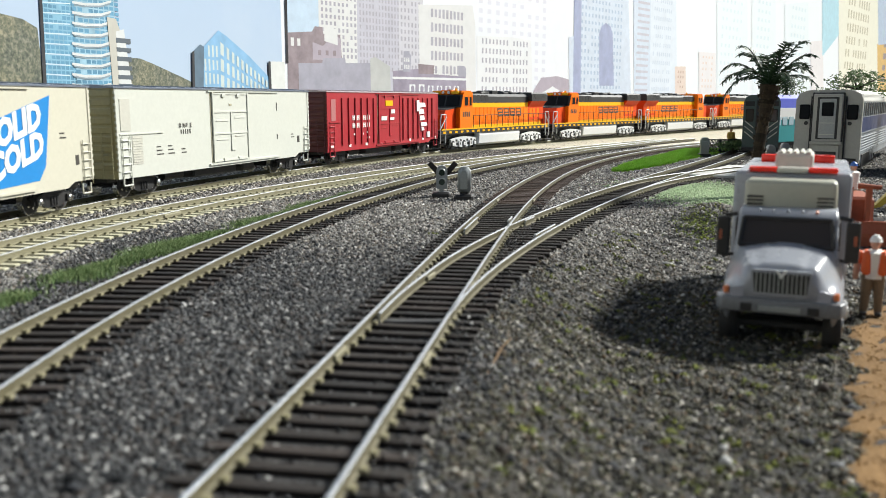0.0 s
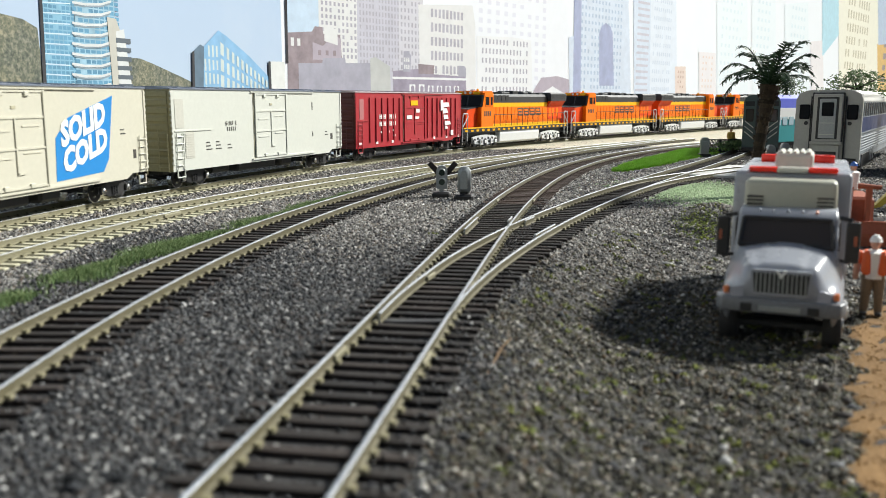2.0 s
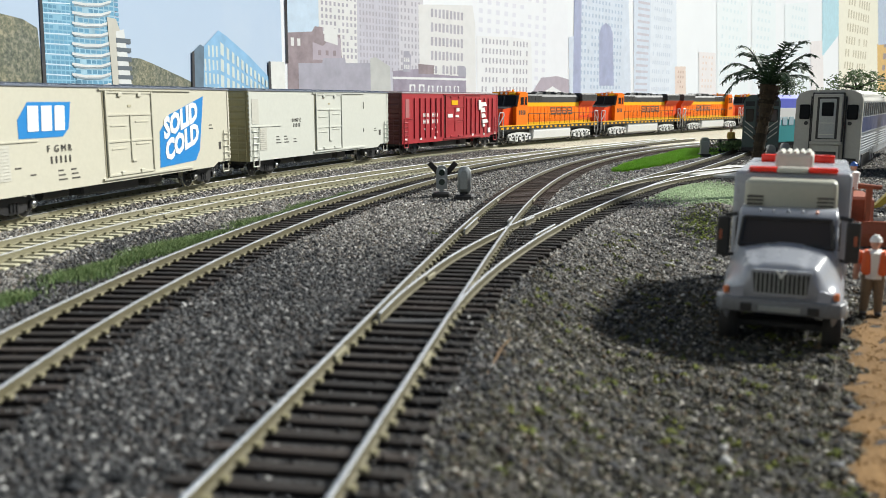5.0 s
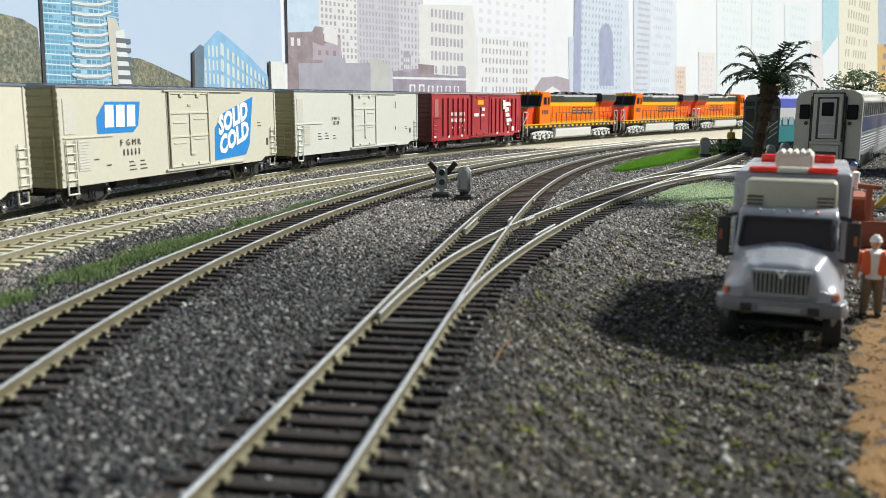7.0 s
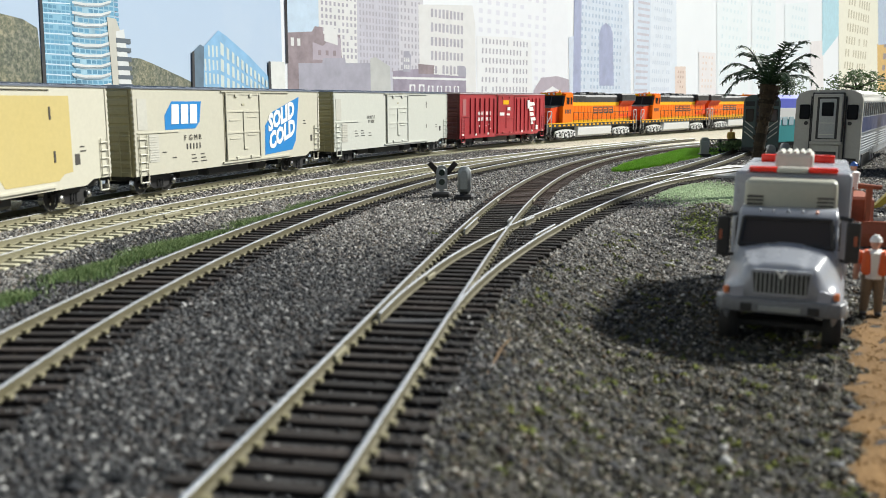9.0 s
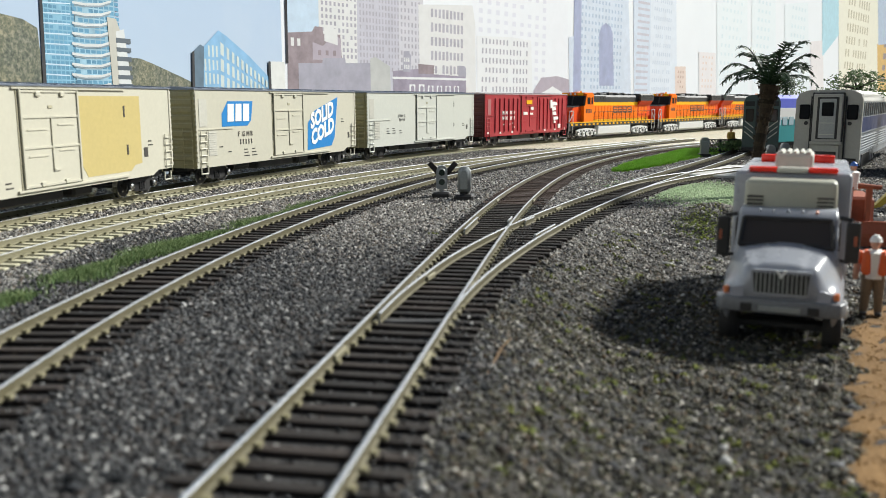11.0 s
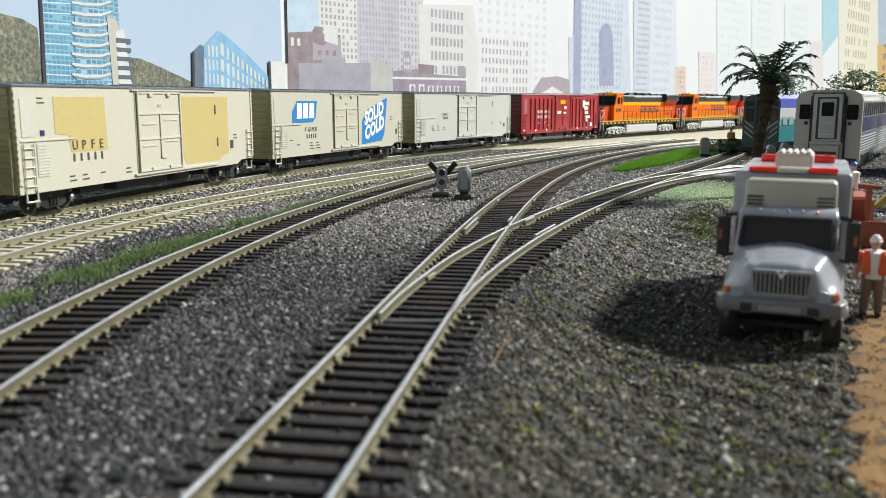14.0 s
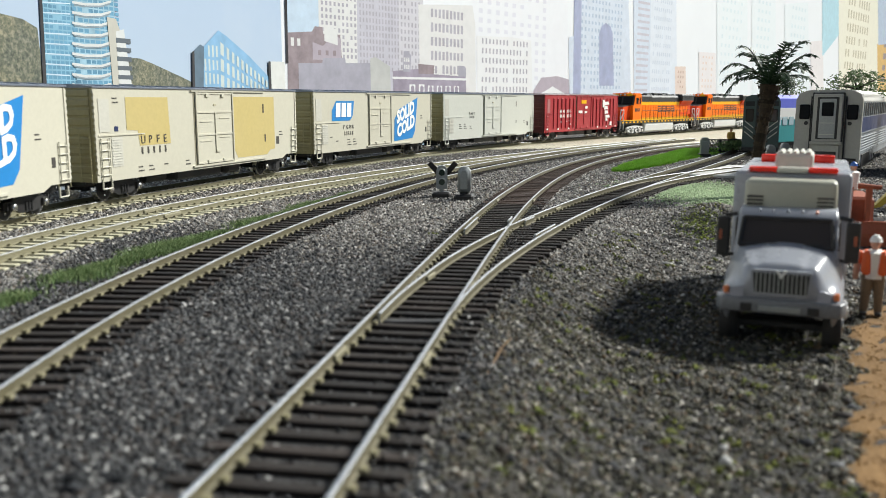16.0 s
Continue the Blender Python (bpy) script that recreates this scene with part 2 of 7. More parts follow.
def rod(bm, a, b, r0, r1=None, seg=6, mat=0):
    a, b = Vector(a), Vector(b)
    r1 = r0 if r1 is None else r1
    d = (b - a).normalized()
    s = d.orthogonal().normalized()
    t = d.cross(s)
    ra, rb = [], []
    for i in range(seg):
        k = 2 * math.pi * i / seg
        o = s * math.cos(k) + t * math.sin(k)
        ra.append(bm.verts.new(a + o * r0))
        rb.append(bm.verts.new(b + o * r1))
    for i in range(seg):
        j = (i + 1) % seg
        bm.faces.new((ra[i], ra[j], rb[j], rb[i])).material_index = mat
    bm.faces.new(ra[::-1]).material_index = mat
    bm.faces.new(rb).material_index = mat
    return ra + rb


def prism(bm, pts, y0, y1, mat=0, axis="y"):
    """A profile (x, z) pushed from y0 to y1; axis x: a profile (y, z) pushed along x; axis z: (x, y) pushed up."""
    def at(p, d):
        return (p[0], d, p[1]) if axis == "y" else (d, p[0], p[1]) if axis == "x" else (p[0], p[1], d)
    a = [bm.verts.new(at(p, y0)) for p in pts]
    b = [bm.verts.new(at(p, y1)) for p in pts]
    n = len(pts)
    fs = [bm.faces.new(a), bm.faces.new(b[::-1])]
    for i in range(n):
        fs.append(bm.faces.new((a[(i + 1) % n], a[i], b[i], b[(i + 1) % n])))
    for f in fs:
        f.material_index = mat
    bmesh.ops.recalc_face_normals(bm, faces=fs)
    return a + b


def finish(name, bm, mats, smooth=False):
    me = bpy.data.meshes.new(name)
    for v in bm.verts:
        v.co = v.co * S
    bm.to_mesh(me)
    bm.free()
    for m in (mats if isinstance(mats, (list, tuple)) else [mats]):
        me.materials.append(m)
    if smooth:
        for p in me.polygons:
            p.use_smooth = True
    return me


def part(name, bm, material, parent=None, label="", smooth=False, at=(0, 0, 0)):
    ob = new(name, finish(name, bm, material, smooth))
    ob.location = Vector(at) * S
    if parent is not None:
        ob.parent = parent
    if label:
        ob["label"] = label
    return ob


def thing(name, label, category, at=(0, 0, 0), rz=0.0, group="", kind=""):
    ob = new(name)
    ob.empty_display_size = 0.005
    ob.matrix_basis = pose(at[0] * S, at[1] * S, at[2] * S, 0, 0, rz)
    return tagged(ob, label, category, group, kind)


def from_arrays(name, verts, faces, material):
    me = bpy.data.meshes.new(name)
    nv, (nf, k) = len(verts), faces.shape
    me.vertices.add(nv)
    me.vertices.foreach_set("co", (np.asarray(verts, dtype=np.float32) * S).ravel())
    me.loops.add(nf * k)
    me.loops.foreach_set("vertex_index", faces.astype(np.int32).ravel())
    me.polygons.add(nf)
    me.polygons.foreach_set("loop_start", np.arange(0, nf * k, k, dtype=np.int32))
    me.update(calc_edges=True)
    me.validate()
    me.materials.append(material)
    return me


def lettering(bm, words, size, place, mat=0, shear=0.0, squeeze=1.0, bold=0.0):
    """Raised letters from the built-in font; place turns the letters' plane (x right, y up) into the part's space, in mm."""
    cu = bpy.data.curves.new("letters", "FONT")
    cu.body, cu.size, cu.extrude, cu.align_x, cu.shear = words, size, 0.06, "LEFT", shear
    cu.resolution_u = 2
    cu.offset = bold
    ob = bpy.data.objects.new("letters", cu)
    me = bpy.data.meshes.new_from_object(ob)
    n0 = len(bm.verts)
    f0 = len(bm.faces)
    bm.from_mesh(me)
    bm.verts.ensure_lookup_table()
    bm.faces.ensure_lookup_table()
    for v in bm.verts[n0:]:
        v.co = place @ Vector((v.co.x * squeeze, v.co.y, v.co.z))
    for f in bm.faces[f0:]:
        f.material_index = mat
    bpy.data.objects.remove(ob)
    bpy.data.curves.remove(cu)
    bpy.data.meshes.remove(me)


# ---------------------------------------------------------------- lines of the tracks
def spline(pts, step=1.0):
    """A smooth line through the points, at even steps of its length: places and headings."""
    p = np.array(pts, dtype=float)
    t = np.r_[0, np.cumsum(np.linalg.norm(np.diff(p, axis=0), axis=1))]
    n = len(t)
    h = np.diff(t)
    a, b = np.eye(n), np.zeros((n, 2))
    for i in range(1, n - 1):
        a[i, i - 1], a[i, i], a[i, i + 1] = h[i - 1], 2 * (h[i - 1] + h[i]), h[i]
        b[i] = 6 * ((p[i + 1] - p[i]) / h[i] - (p[i] - p[i - 1]) / h[i - 1])
    m = np.linalg.solve(a, b)
    s = np.linspace(0, t[-1], int(t[-1] / step) + 2)
    k = np.clip(np.searchsorted(t, s) - 1, 0, n - 2)
    u = ((t[k + 1] - s) / h[k])[:, None]
    w = 1 - u
    q = u * p[k] + w * p[k + 1] + ((u ** 3 - u) * m[k] + (w ** 3 - w) * m[k + 1]) * (h[k] ** 2)[:, None] / 6
    return even(q, step)


def even(q, step=1.0):
    s = np.r_[0, np.cumsum(np.linalg.norm(np.diff(q, axis=0), axis=1))]
    e = np.linspace(0, s[-1], int(s[-1] / step) + 1)
    q = np.stack([np.interp(e, s, q[:, 0]), np.interp(e, s, q[:, 1])], 1)
    d = np.gradient(q, axis=0)
    d /= np.linalg.norm(d, axis=1)[:, None]
    return e, q, d


def shifted(line, off):
    """The line moved sideways, to its right."""
    s, q, d = line
    return even(q + off * np.stack([d[:, 1], -d[:, 0]], 1))


HALF = 17.5
SILL = spline([(-218, -420), (-199, -100), (-179, 160), (-166.3, 270), (-153.8, 340), (-140.4, 404.5), (-124.1, 460), (-102, 528), (-85, 572), (-47, 668), (6, 776), (39, 836),
               (76, 898), (119, 962), (167, 1029), (220, 1099), (281, 1175), (350, 1261), (431, 1364), (529, 1480), (656, 1610), (820, 1745), (1010, 1860), (1230, 1950), (1480, 2010)])
MAIN = shifted(SILL, -HALF)
TRACK_B = spline([(-162, -60), (-152, 80), (-143.5, 180), (-139.8, 240), (-131.1, 300), (-111.2, 380), (-82.2, 460), (-45.1, 540), (9.4, 640), (67.3, 735), (129.5, 835), (195, 930), (262, 1020)])
TRACK_C = spline([(-60, -60), (-73, 40), (-77.5, 100), (-78.8, 160), (-75.5, 220), (-64.8, 300), (-48.0, 380), (-26.1, 460), (0.5, 540), (40.1, 635), (87.3, 730), (156.4, 850), (227.1, 955), (290, 1035)])
TRACK_D = spline([(-47.1, -60), (-27.3, 60), (-20.5, 100), (-10.5, 160), (-0.6, 220), (13.2, 300), (28.4, 380), (46.3, 460), (68.1, 540), (103.1, 640), (149.7, 740), (225.9, 860), (310, 960)])
TRACK_E = spline([(-10.5, 160), (-4.0, 196), (7.6, 240), (20.8, 280), (35.9, 320), (61.5, 380), (90.0, 440), (130.9, 520), (173.3, 600), (225.3, 700), (275, 800)])
TRACK_F = spline([(90.0, 440), (112, 480), (140, 520), (172, 556), (212, 592), (260, 622)])
HEAD = 5.0


# ---------------------------------------------------------------- ground
def smooth(a, lo, hi):
    t = np.clip((np.asarray(a, dtype=float) - lo) / (hi - lo), 0, 1)
    return t * t * (3 - 2 * t)


def ground_z(x, y):
    """Height of the layout's ground: level round the tracks, falling away beside the nearest one, a small mound further on."""
    x, y = np.asarray(x, dtype=float), np.asarray(y, dtype=float)
    beside = x - (-37.2 + 0.166 * y)
    beside = np.where(y > 160, x - (-14 + 0.0011 * (y - 160) ** 2 + 0.12 * (y - 160)), beside)
    fall = 8.8 * smooth(beside, 16, 50) * (1 - smooth(y, 250, 420))
    mound = 9.0 * np.exp(-(((x - 112) / 17) ** 2 + ((y - 352) / 22) ** 2))
    rough = 0.35 * np.sin(x * 0.21 + 1.3) * np.sin(y * 0.17) + 0.25 * np.sin(x * 0.53 + y * 0.41)
    return 1.8 - fall + mound + rough * smooth(fall, 0.5, 4)


def gz(x, y):
    return float(ground_z(x, y))


def build_ground():
    xs = np.r_[np.linspace(-900, -260, 9), np.arange(-250, 330, 4.0), np.linspace(340, 2050, 18)]
    ys = np.r_[np.linspace(-500, -60, 6), np.arange(-50, 700, 4.0), np.linspace(720, 3760, 28)]
    gx, gy = np.meshgrid(xs, ys)
    v = np.stack([gx.ravel(), gy.ravel(), ground_z(gx, gy).ravel()], 1)
    n = len(xs)
    i = (np.arange(len(ys) - 1)[:, None] * n + np.arange(n - 1)[None, :]).ravel()
    f = np.stack([i, i + 1, i + 1 + n, i + n], 1)
    me = from_arrays("ground", v, f, M_GROUND)
    for p in me.polygons:
        p.use_smooth = True
    tagged(new("ground", me), "grey ballast-strewn ground of the model railway layout", "ground", kind="structure")


def scatter(name, xy, size, material, label, category, zoff=0.0, flat=0.75, parent=None):
    """Loose grains: small lopsided eight-sided stones in one mesh."""
    n = len(xy)
    rng = np.random.default_rng(len(name) * 7 + n)
    base = np.array([(1, 0, 0), (-1, 0, 0), (0, 1, 0), (0, -1, 0), (0, 0, 1), (0, 0, -1)], dtype=float)
    tri = np.array([(0, 2, 4), (2, 1, 4), (1, 3, 4), (3, 0, 4), (2, 0, 5), (1, 2, 5), (3, 1, 5), (0, 3, 5)])
    r = size * rng.uniform(0.55, 1.35, (n, 1, 1)) * rng.uniform(0.6, 1.4, (n, 6, 1))
    v = base[None] * r
    v += rng.normal(0, 0.22, v.shape) * size
    ang, tilt = rng.uniform(0, 6.28, n), rng.uniform(-0.7, 0.7, n)
    c, s_ = np.cos(tilt)[:, None], np.sin(tilt)[:, None]
    y, z = v[..., 1] * c - v[..., 2] * s_, v[..., 1] * s_ + v[..., 2] * c
    x = v[..., 0]
    c, s_ = np.cos(ang)[:, None], np.sin(ang)[:, None]
    v = np.stack([x * c - y * s_, x * s_ + y * c, z * flat], 2)
    v[..., 0] += xy[:, 0:1]
    v[..., 1] += xy[:, 1:2]
    v[..., 2] += (ground_z(xy[:, 0], xy[:, 1]) + zoff + size * 0.15)[:, None]
    f = (tri[None] + 6 * np.arange(n)[:, None, None]).reshape(-1, 3)
    ob = new(name, from_arrays(name, v.reshape(-1, 3), f, material))
    return tagged(ob, label, category, kind="stuff")


def near_line(xy, line, reach):
    """Which points lie within reach of a line."""
    q = line[1][::4]
    out = np.zeros(len(xy), dtype=bool)
    for i in range(0, len(xy), 4000):
        d = ((xy[i:i + 4000, None, :] - q[None]) ** 2).sum(2).min(1)
        out[i:i + 4000] = d < reach * reach
    return out


DIRT_EDGE = [(30, 20), (47, 80), (58, 115), (72, 148), (92, 190), (104, 215), (132, 250), (175, 290)]


def dirt_side(x, y):
    e = np.array(DIRT_EDGE, dtype=float)
    wob = 1.6 * np.sin(np.asarray(y) * 0.31) + 1.1 * np.sin(np.asarray(y) * 0.83 + 1)
    return np.asarray(x) - np.interp(y, e[:, 1], e[:, 0]) + wob


def build_ballast():
    rng = np.random.default_rng(5)
    lines = (MAIN, TRACK_B, TRACK_C, TRACK_D, TRACK_E, TRACK_F)

    def sown(x0, x1, y0, y1, n):
        xy = np.stack([rng.uniform(x0, x1, n), rng.uniform(y0, y1, n)], 1)
        keep = (np.abs(xy[:, 0]) < 0.56 * xy[:, 1] + 25) & ~((dirt_side(xy[:, 0], xy[:, 1]) > 1.5) & (xy[:, 1] < 290))
        for ln in lines:
            keep &= ~near_line(xy, ln, 14.2)
        return xy[keep]

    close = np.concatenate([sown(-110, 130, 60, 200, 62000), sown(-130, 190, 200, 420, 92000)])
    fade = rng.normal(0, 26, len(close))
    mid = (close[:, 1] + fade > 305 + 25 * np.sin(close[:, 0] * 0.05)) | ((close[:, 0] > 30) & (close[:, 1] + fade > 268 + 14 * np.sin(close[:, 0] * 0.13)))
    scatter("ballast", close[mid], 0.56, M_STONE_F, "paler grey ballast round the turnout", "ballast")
    close = close[~mid]
    right = close[:, 0] + rng.normal(0, 6, len(close)) > -16 + 0.15 * close[:, 1] + 6 * np.sin(close[:, 1] * 0.09)
    scatter("ballast", close[~right], 0.54, M_STONE, "loose grey and black ballast grains between the tracks", "ballast")
    scatter("ballast", close[right], 0.54, M_STONE_B, "loose brownish-grey gravel beside the nearest track", "gravel")
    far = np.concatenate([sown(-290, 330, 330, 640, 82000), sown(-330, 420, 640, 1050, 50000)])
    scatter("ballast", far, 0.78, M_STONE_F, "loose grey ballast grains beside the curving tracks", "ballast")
    verge = sown(-215, -104, 130, 350, 34000)
    verge = verge[~((verge[:, 0] > -130) & (verge[:, 1] > 200) & (verge[:, 0] > -0.1 * verge[:, 1] - 88))]
    scatter("ballast", verge, 0.66, M_STONE_F, "mauve-grey ballast beside the pale tracks", "ballast")
    odd = sown(-100, 130, 60, 330, 420)
    scatter("ballast", odd, 1.2, M_STONE, "few larger pebbles lying on the ballast", "pebbles")
    # grains between the ties
    for ln in (MAIN, TRACK_B, TRACK_C, TRACK_D, TRACK_E):
        s, q, d = ln
        n = 9000 if ln is not TRACK_D else 14000
        k = rng.integers(0, len(q), n)
        side = rng.uniform(-14.2, 14.2, n)
        xy = q[k] + side[:, None] * np.stack([d[k, 1], -d[k, 0]], 1) + rng.uniform(-0.5, 0.5, (n, 2))
        xy = xy[(xy[:, 1] > 60) & (xy[:, 1] < 1000)]
        scatter("ballast", xy, 0.44, M_STONE_F if ln is MAIN or ln is TRACK_B else M_STONE, "fine ballast between the ties", "ballast", -0.05)
    for ln, y0, y1, n in ((TRACK_D, 60, 420, 900), (TRACK_C, 120, 520, 700)):
        s, q, d = ln
        ok = np.where((q[:, 1] > y0) & (q[:, 1] < y1))[0]
        k = rng.choice(ok, n)
        side = rng.choice([-1, 1], n) * np.abs(rng.normal(12.5, 2.2, n))
        xy = q[k] + side[:, None] * np.stack([d[k, 1], -d[k, 0]], 1)
        scatter("ballast", xy, 0.42, M_STONE, "stray grains lying on the tie ends", "ballast", 1.1)


def build_dirt():
    ys = np.arange(20, 300, 4.0)
    n = 14
    v = []
    for y in ys:
        e = np.array(DIRT_EDGE, dtype=float)
        x0 = np.interp(y, e[:, 1], e[:, 0]) - 1.6 * math.sin(y * 0.31) - 1.1 * math.sin(y * 0.83 + 1)
        for i in range(n):
            x = x0 + (330 - x0) * (i / (n - 1)) ** 2
            v.append((x, y, gz(x, y) + (0.25 if i else -0.6)))
    v = np.array(v)
    i = (np.arange(len(ys) - 1)[:, None] * n + np.arange(n - 1)[None, :]).ravel()
    me = from_arrays("dirt_path", v, np.stack([i, i + 1, i + 1 + n, i + n], 1), M_DIRT)
    for p in me.polygons:
        p.use_smooth = True
    tagged(new("dirt_path", me), "sandy brown dirt path beside the ballast", "path", kind="structure")
    rng = np.random.default_rng(8)
    xy = np.stack([rng.uniform(35, 190, 26000), rng.uniform(60, 290, 26000)], 1)
    xy = xy[(dirt_side(xy[:, 0], xy[:, 1]) > 0) & (xy[:, 0] < 0.56 * xy[:, 1] + 25)]
    scatter("dirt_crumbs", xy, 0.24, M_DIRTBIT, "fine brown sand grains on the path", "sand", 0.25)


def tufts(name, xy, height, width, material, label, zoff=0.0, blades=3):
    """Blades of flock: thin upright three-cornered leaves."""
    rng = np.random.default_rng(len(xy) + 3)
    n = len(xy) * blades
    p = np.repeat(xy, blades, 0) + rng.normal(0, 0.5, (n, 2))
    z = ground_z(p[:, 0], p[:, 1]) + zoff
    a, h = rng.uniform(0, 6.28, n), height * rng.uniform(0.5, 1.3, n)
    lean = rng.normal(0, 0.45, (n, 2)) * h[:, None]
    w = width * rng.uniform(0.6, 1.3, n)
    dx, dy = np.cos(a) * w, np.sin(a) * w
    v = np.stack([np.stack([p[:, 0] - dx, p[:, 1] - dy, z - 0.2], 1), np.stack([p[:, 0] + dx, p[:, 1] + dy, z - 0.2], 1),
                  np.stack([p[:, 0] + lean[:, 0], p[:, 1] + lean[:, 1], z + h], 1)], 1).reshape(-1, 3)
    ob = new(name, from_arrays(name, v, np.arange(3 * n).reshape(-1, 3), material))
    return tagged(ob, label, "grass", kind="stuff")


def build_grass():
    rng = np.random.default_rng(3)
    e = np.array([(-112, 150), (-108, 190), (-98, 245), (-84, 300), (-70, 350), (-52, 420), (-36, 470), (-8, 530)], dtype=float)
    n = 42000
    y = 150 + 385 * rng.random(n) ** 1.25
    keep = (np.sin(y * 0.052) + 0.6 * np.sin(y * 0.13 + 1) + rng.normal(0, 0.35, n)) > -0.75
    y = y[keep]
    x = np.interp(y, e[:, 1], e[:, 0]) + rng.normal(0, 4.4, len(y)) * (1.1 - y / 1300) * (0.75 + 0.35 * np.sin(y * 0.11 + 2))
    xy = np.stack([x, y], 1)
    xy = xy[~near_line(xy, TRACK_C, 12.5) & ~near_line(xy, TRACK_B, 15)]
    tufts("grass", xy, 1.7, 0.17, M_GRASS, "short green static grass growing beside the dark track")
    n = 16000
    y = rng.uniform(585, 850, n)
    mid = np.interp(y, [585, 690, 850], [118, 172, 262])
    wide = np.interp(y, [585, 640, 850], [4, 14, 26])
    xy = np.stack([mid + rng.uniform(-1, 1, n) * wide, y], 1)
    xy = xy[~near_line(xy, TRACK_D, 15) & ~near_line(xy, TRACK_E, 15)]
    tufts("turf", xy, 2.2, 0.5, M_TURF, "bright green strip of turf between the curving tracks")
    n = 17000
    xy = np.stack([rng.normal(136, 17, n), rng.normal(452, 28, n)], 1)
    xy = xy[~near_line(xy, TRACK_E, 17) & ~near_line(xy, TRACK_F, 16)]
    scatter("turf", xy[:7000], 0.6, M_SAGE, "pale sage-green grass mat beside the siding", "grass", 0.5)
    n = 400
    xy = np.stack([rng.normal(102, 5.5, n), rng.normal(338, 9, n)], 1)
    scatter("weeds", xy, 0.42, M_MOSS, "yellow-green weeds by the gravel mound", "weeds", 0.6)
    c = np.stack([rng.uniform(-5, 95, 210), rng.uniform(70, 330, 210)], 1)
    c = c[~near_line(c, TRACK_D, 17) & ~near_line(c, TRACK_E, 17) & (dirt_side(c[:, 0], c[:, 1]) < 0)]
    xy = np.repeat(c, 9, 0) + rng.normal(0, 1.0, (len(c) * 9, 2))
    scatter("moss", xy, 0.5, M_FLECK, "scattered yellow-green moss flecks on the gravel", "moss", 0.2)


# ---------------------------------------------------------------- tracks
def rail_mesh(line, off, y0=-70.0, y1=3000.0, head=HEAD, step=4, gap=None):
    """A flat-bottomed rail: foot, web and head, drawn along the line at the given offset."""
    s, q, d = shifted(line, off)
    if gap is not None:
        q = q + np.interp(q[:, 1], gap[0], gap[1])[:, None] * np.stack([d[:, 1], -d[:, 0]], 1)
    keep = [i for i in range(0, len(q), step) if y0 <= q[i, 1] <= y1]
    prof = [(-0.62, -2.25), (0.62, -2.25), (0.62, -2.05), (0.2, -1.8), (0.2, -0.80), (0.37, -0.66), (0.37, -0.12), (0.27, 0.0), (-0.27, 0.0), (-0.37, -0.12), (-0.37, -0.66), (-0.2, -0.80), (-0.2, -1.8), (-0.62, -2.05)]
    bm = bmesh.new()
    rings = []
    for i in keep:
        n = Vector((d[i, 1], -d[i, 0], 0))
        rings.append([bm.verts.new(Vector((q[i, 0], q[i, 1], head + z)) + n * o) for o, z in prof])
    m = len(prof)
    for a, b in zip(rings, rings[1:]):
        for i in range(m):
            j = (i + 1) % m
            f = bm.faces.new((a[i], a[j], b[j], b[i]))
            f.material_index = 0 if i in (6, 7, 8) else 1
    for r in (rings[0], rings[-1]):
        bm.faces.new(r)
    bmesh.ops.recalc_face_normals(bm, faces=bm.faces)
    return bm


def tie_mesh(name, length, mat, left=0.0, right=0.0, width=2.15, plates=True):
    """One tie with the cast spike plates that hold the rails."""
    bm = bmesh.new()
    box(bm, -length / 2 - left, length / 2 + right, -width / 2, width / 2, 0.6, HEAD - 2.25, 0, 0.14)
    plates = plates and mat is not M_TIE_BROWN
    for r in (-8.25, 8.25):
        for o in (-1.0, 1.0):
            c = r + o
            box(bm, c - 0.5, c + 0.5, -0.75, 0.75, HEAD - 2.3, HEAD - 1.6, 1 if plates else 0)
    return finish(name, bm, [mat, M_RAILPALE if mat is M_TIE_PALE else M_PLATE])


def build_track(name, line, label, y0, y1, mat, spacing=5.6, pale=False, longer=None, brown_from=1e9, left_from=None, blade=None):
    t = thing(name, label, "railway track", kind="structure")
    flank = M_RAILPALE if mat is M_TIE_PALE else M_RAILSIDE
    part("rail", rail_mesh(line, -8.25, left_from or y0, y1, gap=blade), [M_RAIL, flank], t)
    part("rail", rail_mesh(line, 8.25, y0, y1), [M_RAIL, flank], t)
    s, q, d = line
    plain = tie_mesh("tie", 30.0, mat, width=2.9 if mat is M_TIE_PALE else 2.15)
    brown = tie_mesh("tie", 30.0, M_TIE_BROWN) if brown_from < y1 else plain
    cache = {}
    at = float(np.interp(y0, q[:, 1], s))
    end = float(np.interp(y1, q[:, 1], s))
    while at < end:
        x, y = np.interp(at, s, q[:, 0]), np.interp(at, s, q[:, 1])
        h = math.atan2(np.interp(at, s, d[:, 1]), np.interp(at, s, d[:, 0])) - math.pi / 2
        me = brown if y > brown_from else plain
        if longer is not None:
            ex = longer(y)
            if ex is None:
                at += spacing
                continue
            ex = round(ex / 1.5) * 1.5
            if ex > 0 and y <= brown_from:
                if ex not in cache:
                    cache[ex] = tie_mesh("tie", 30.0, mat, 0.0, ex)
                me = cache[ex]
        o = new("tie", me)
        o.matrix_basis = pose(x * S, y * S, random.uniform(-0.08, 0.08) * S, 0, 0, math.degrees(h) + random.uniform(-0.8, 0.8))
        o.parent = t
        at += spacing
    return t


M_PLATE = painted("tie_plate_olive", (0.22, 0.20, 0.12), 0.6, 0.1, 0.15, 0.4, 300)
M_JOIN = painted("rail_joiner_tan", (0.27, 0.25, 0.17), 0.45, 0.3, 0.1, 0.2, 300)


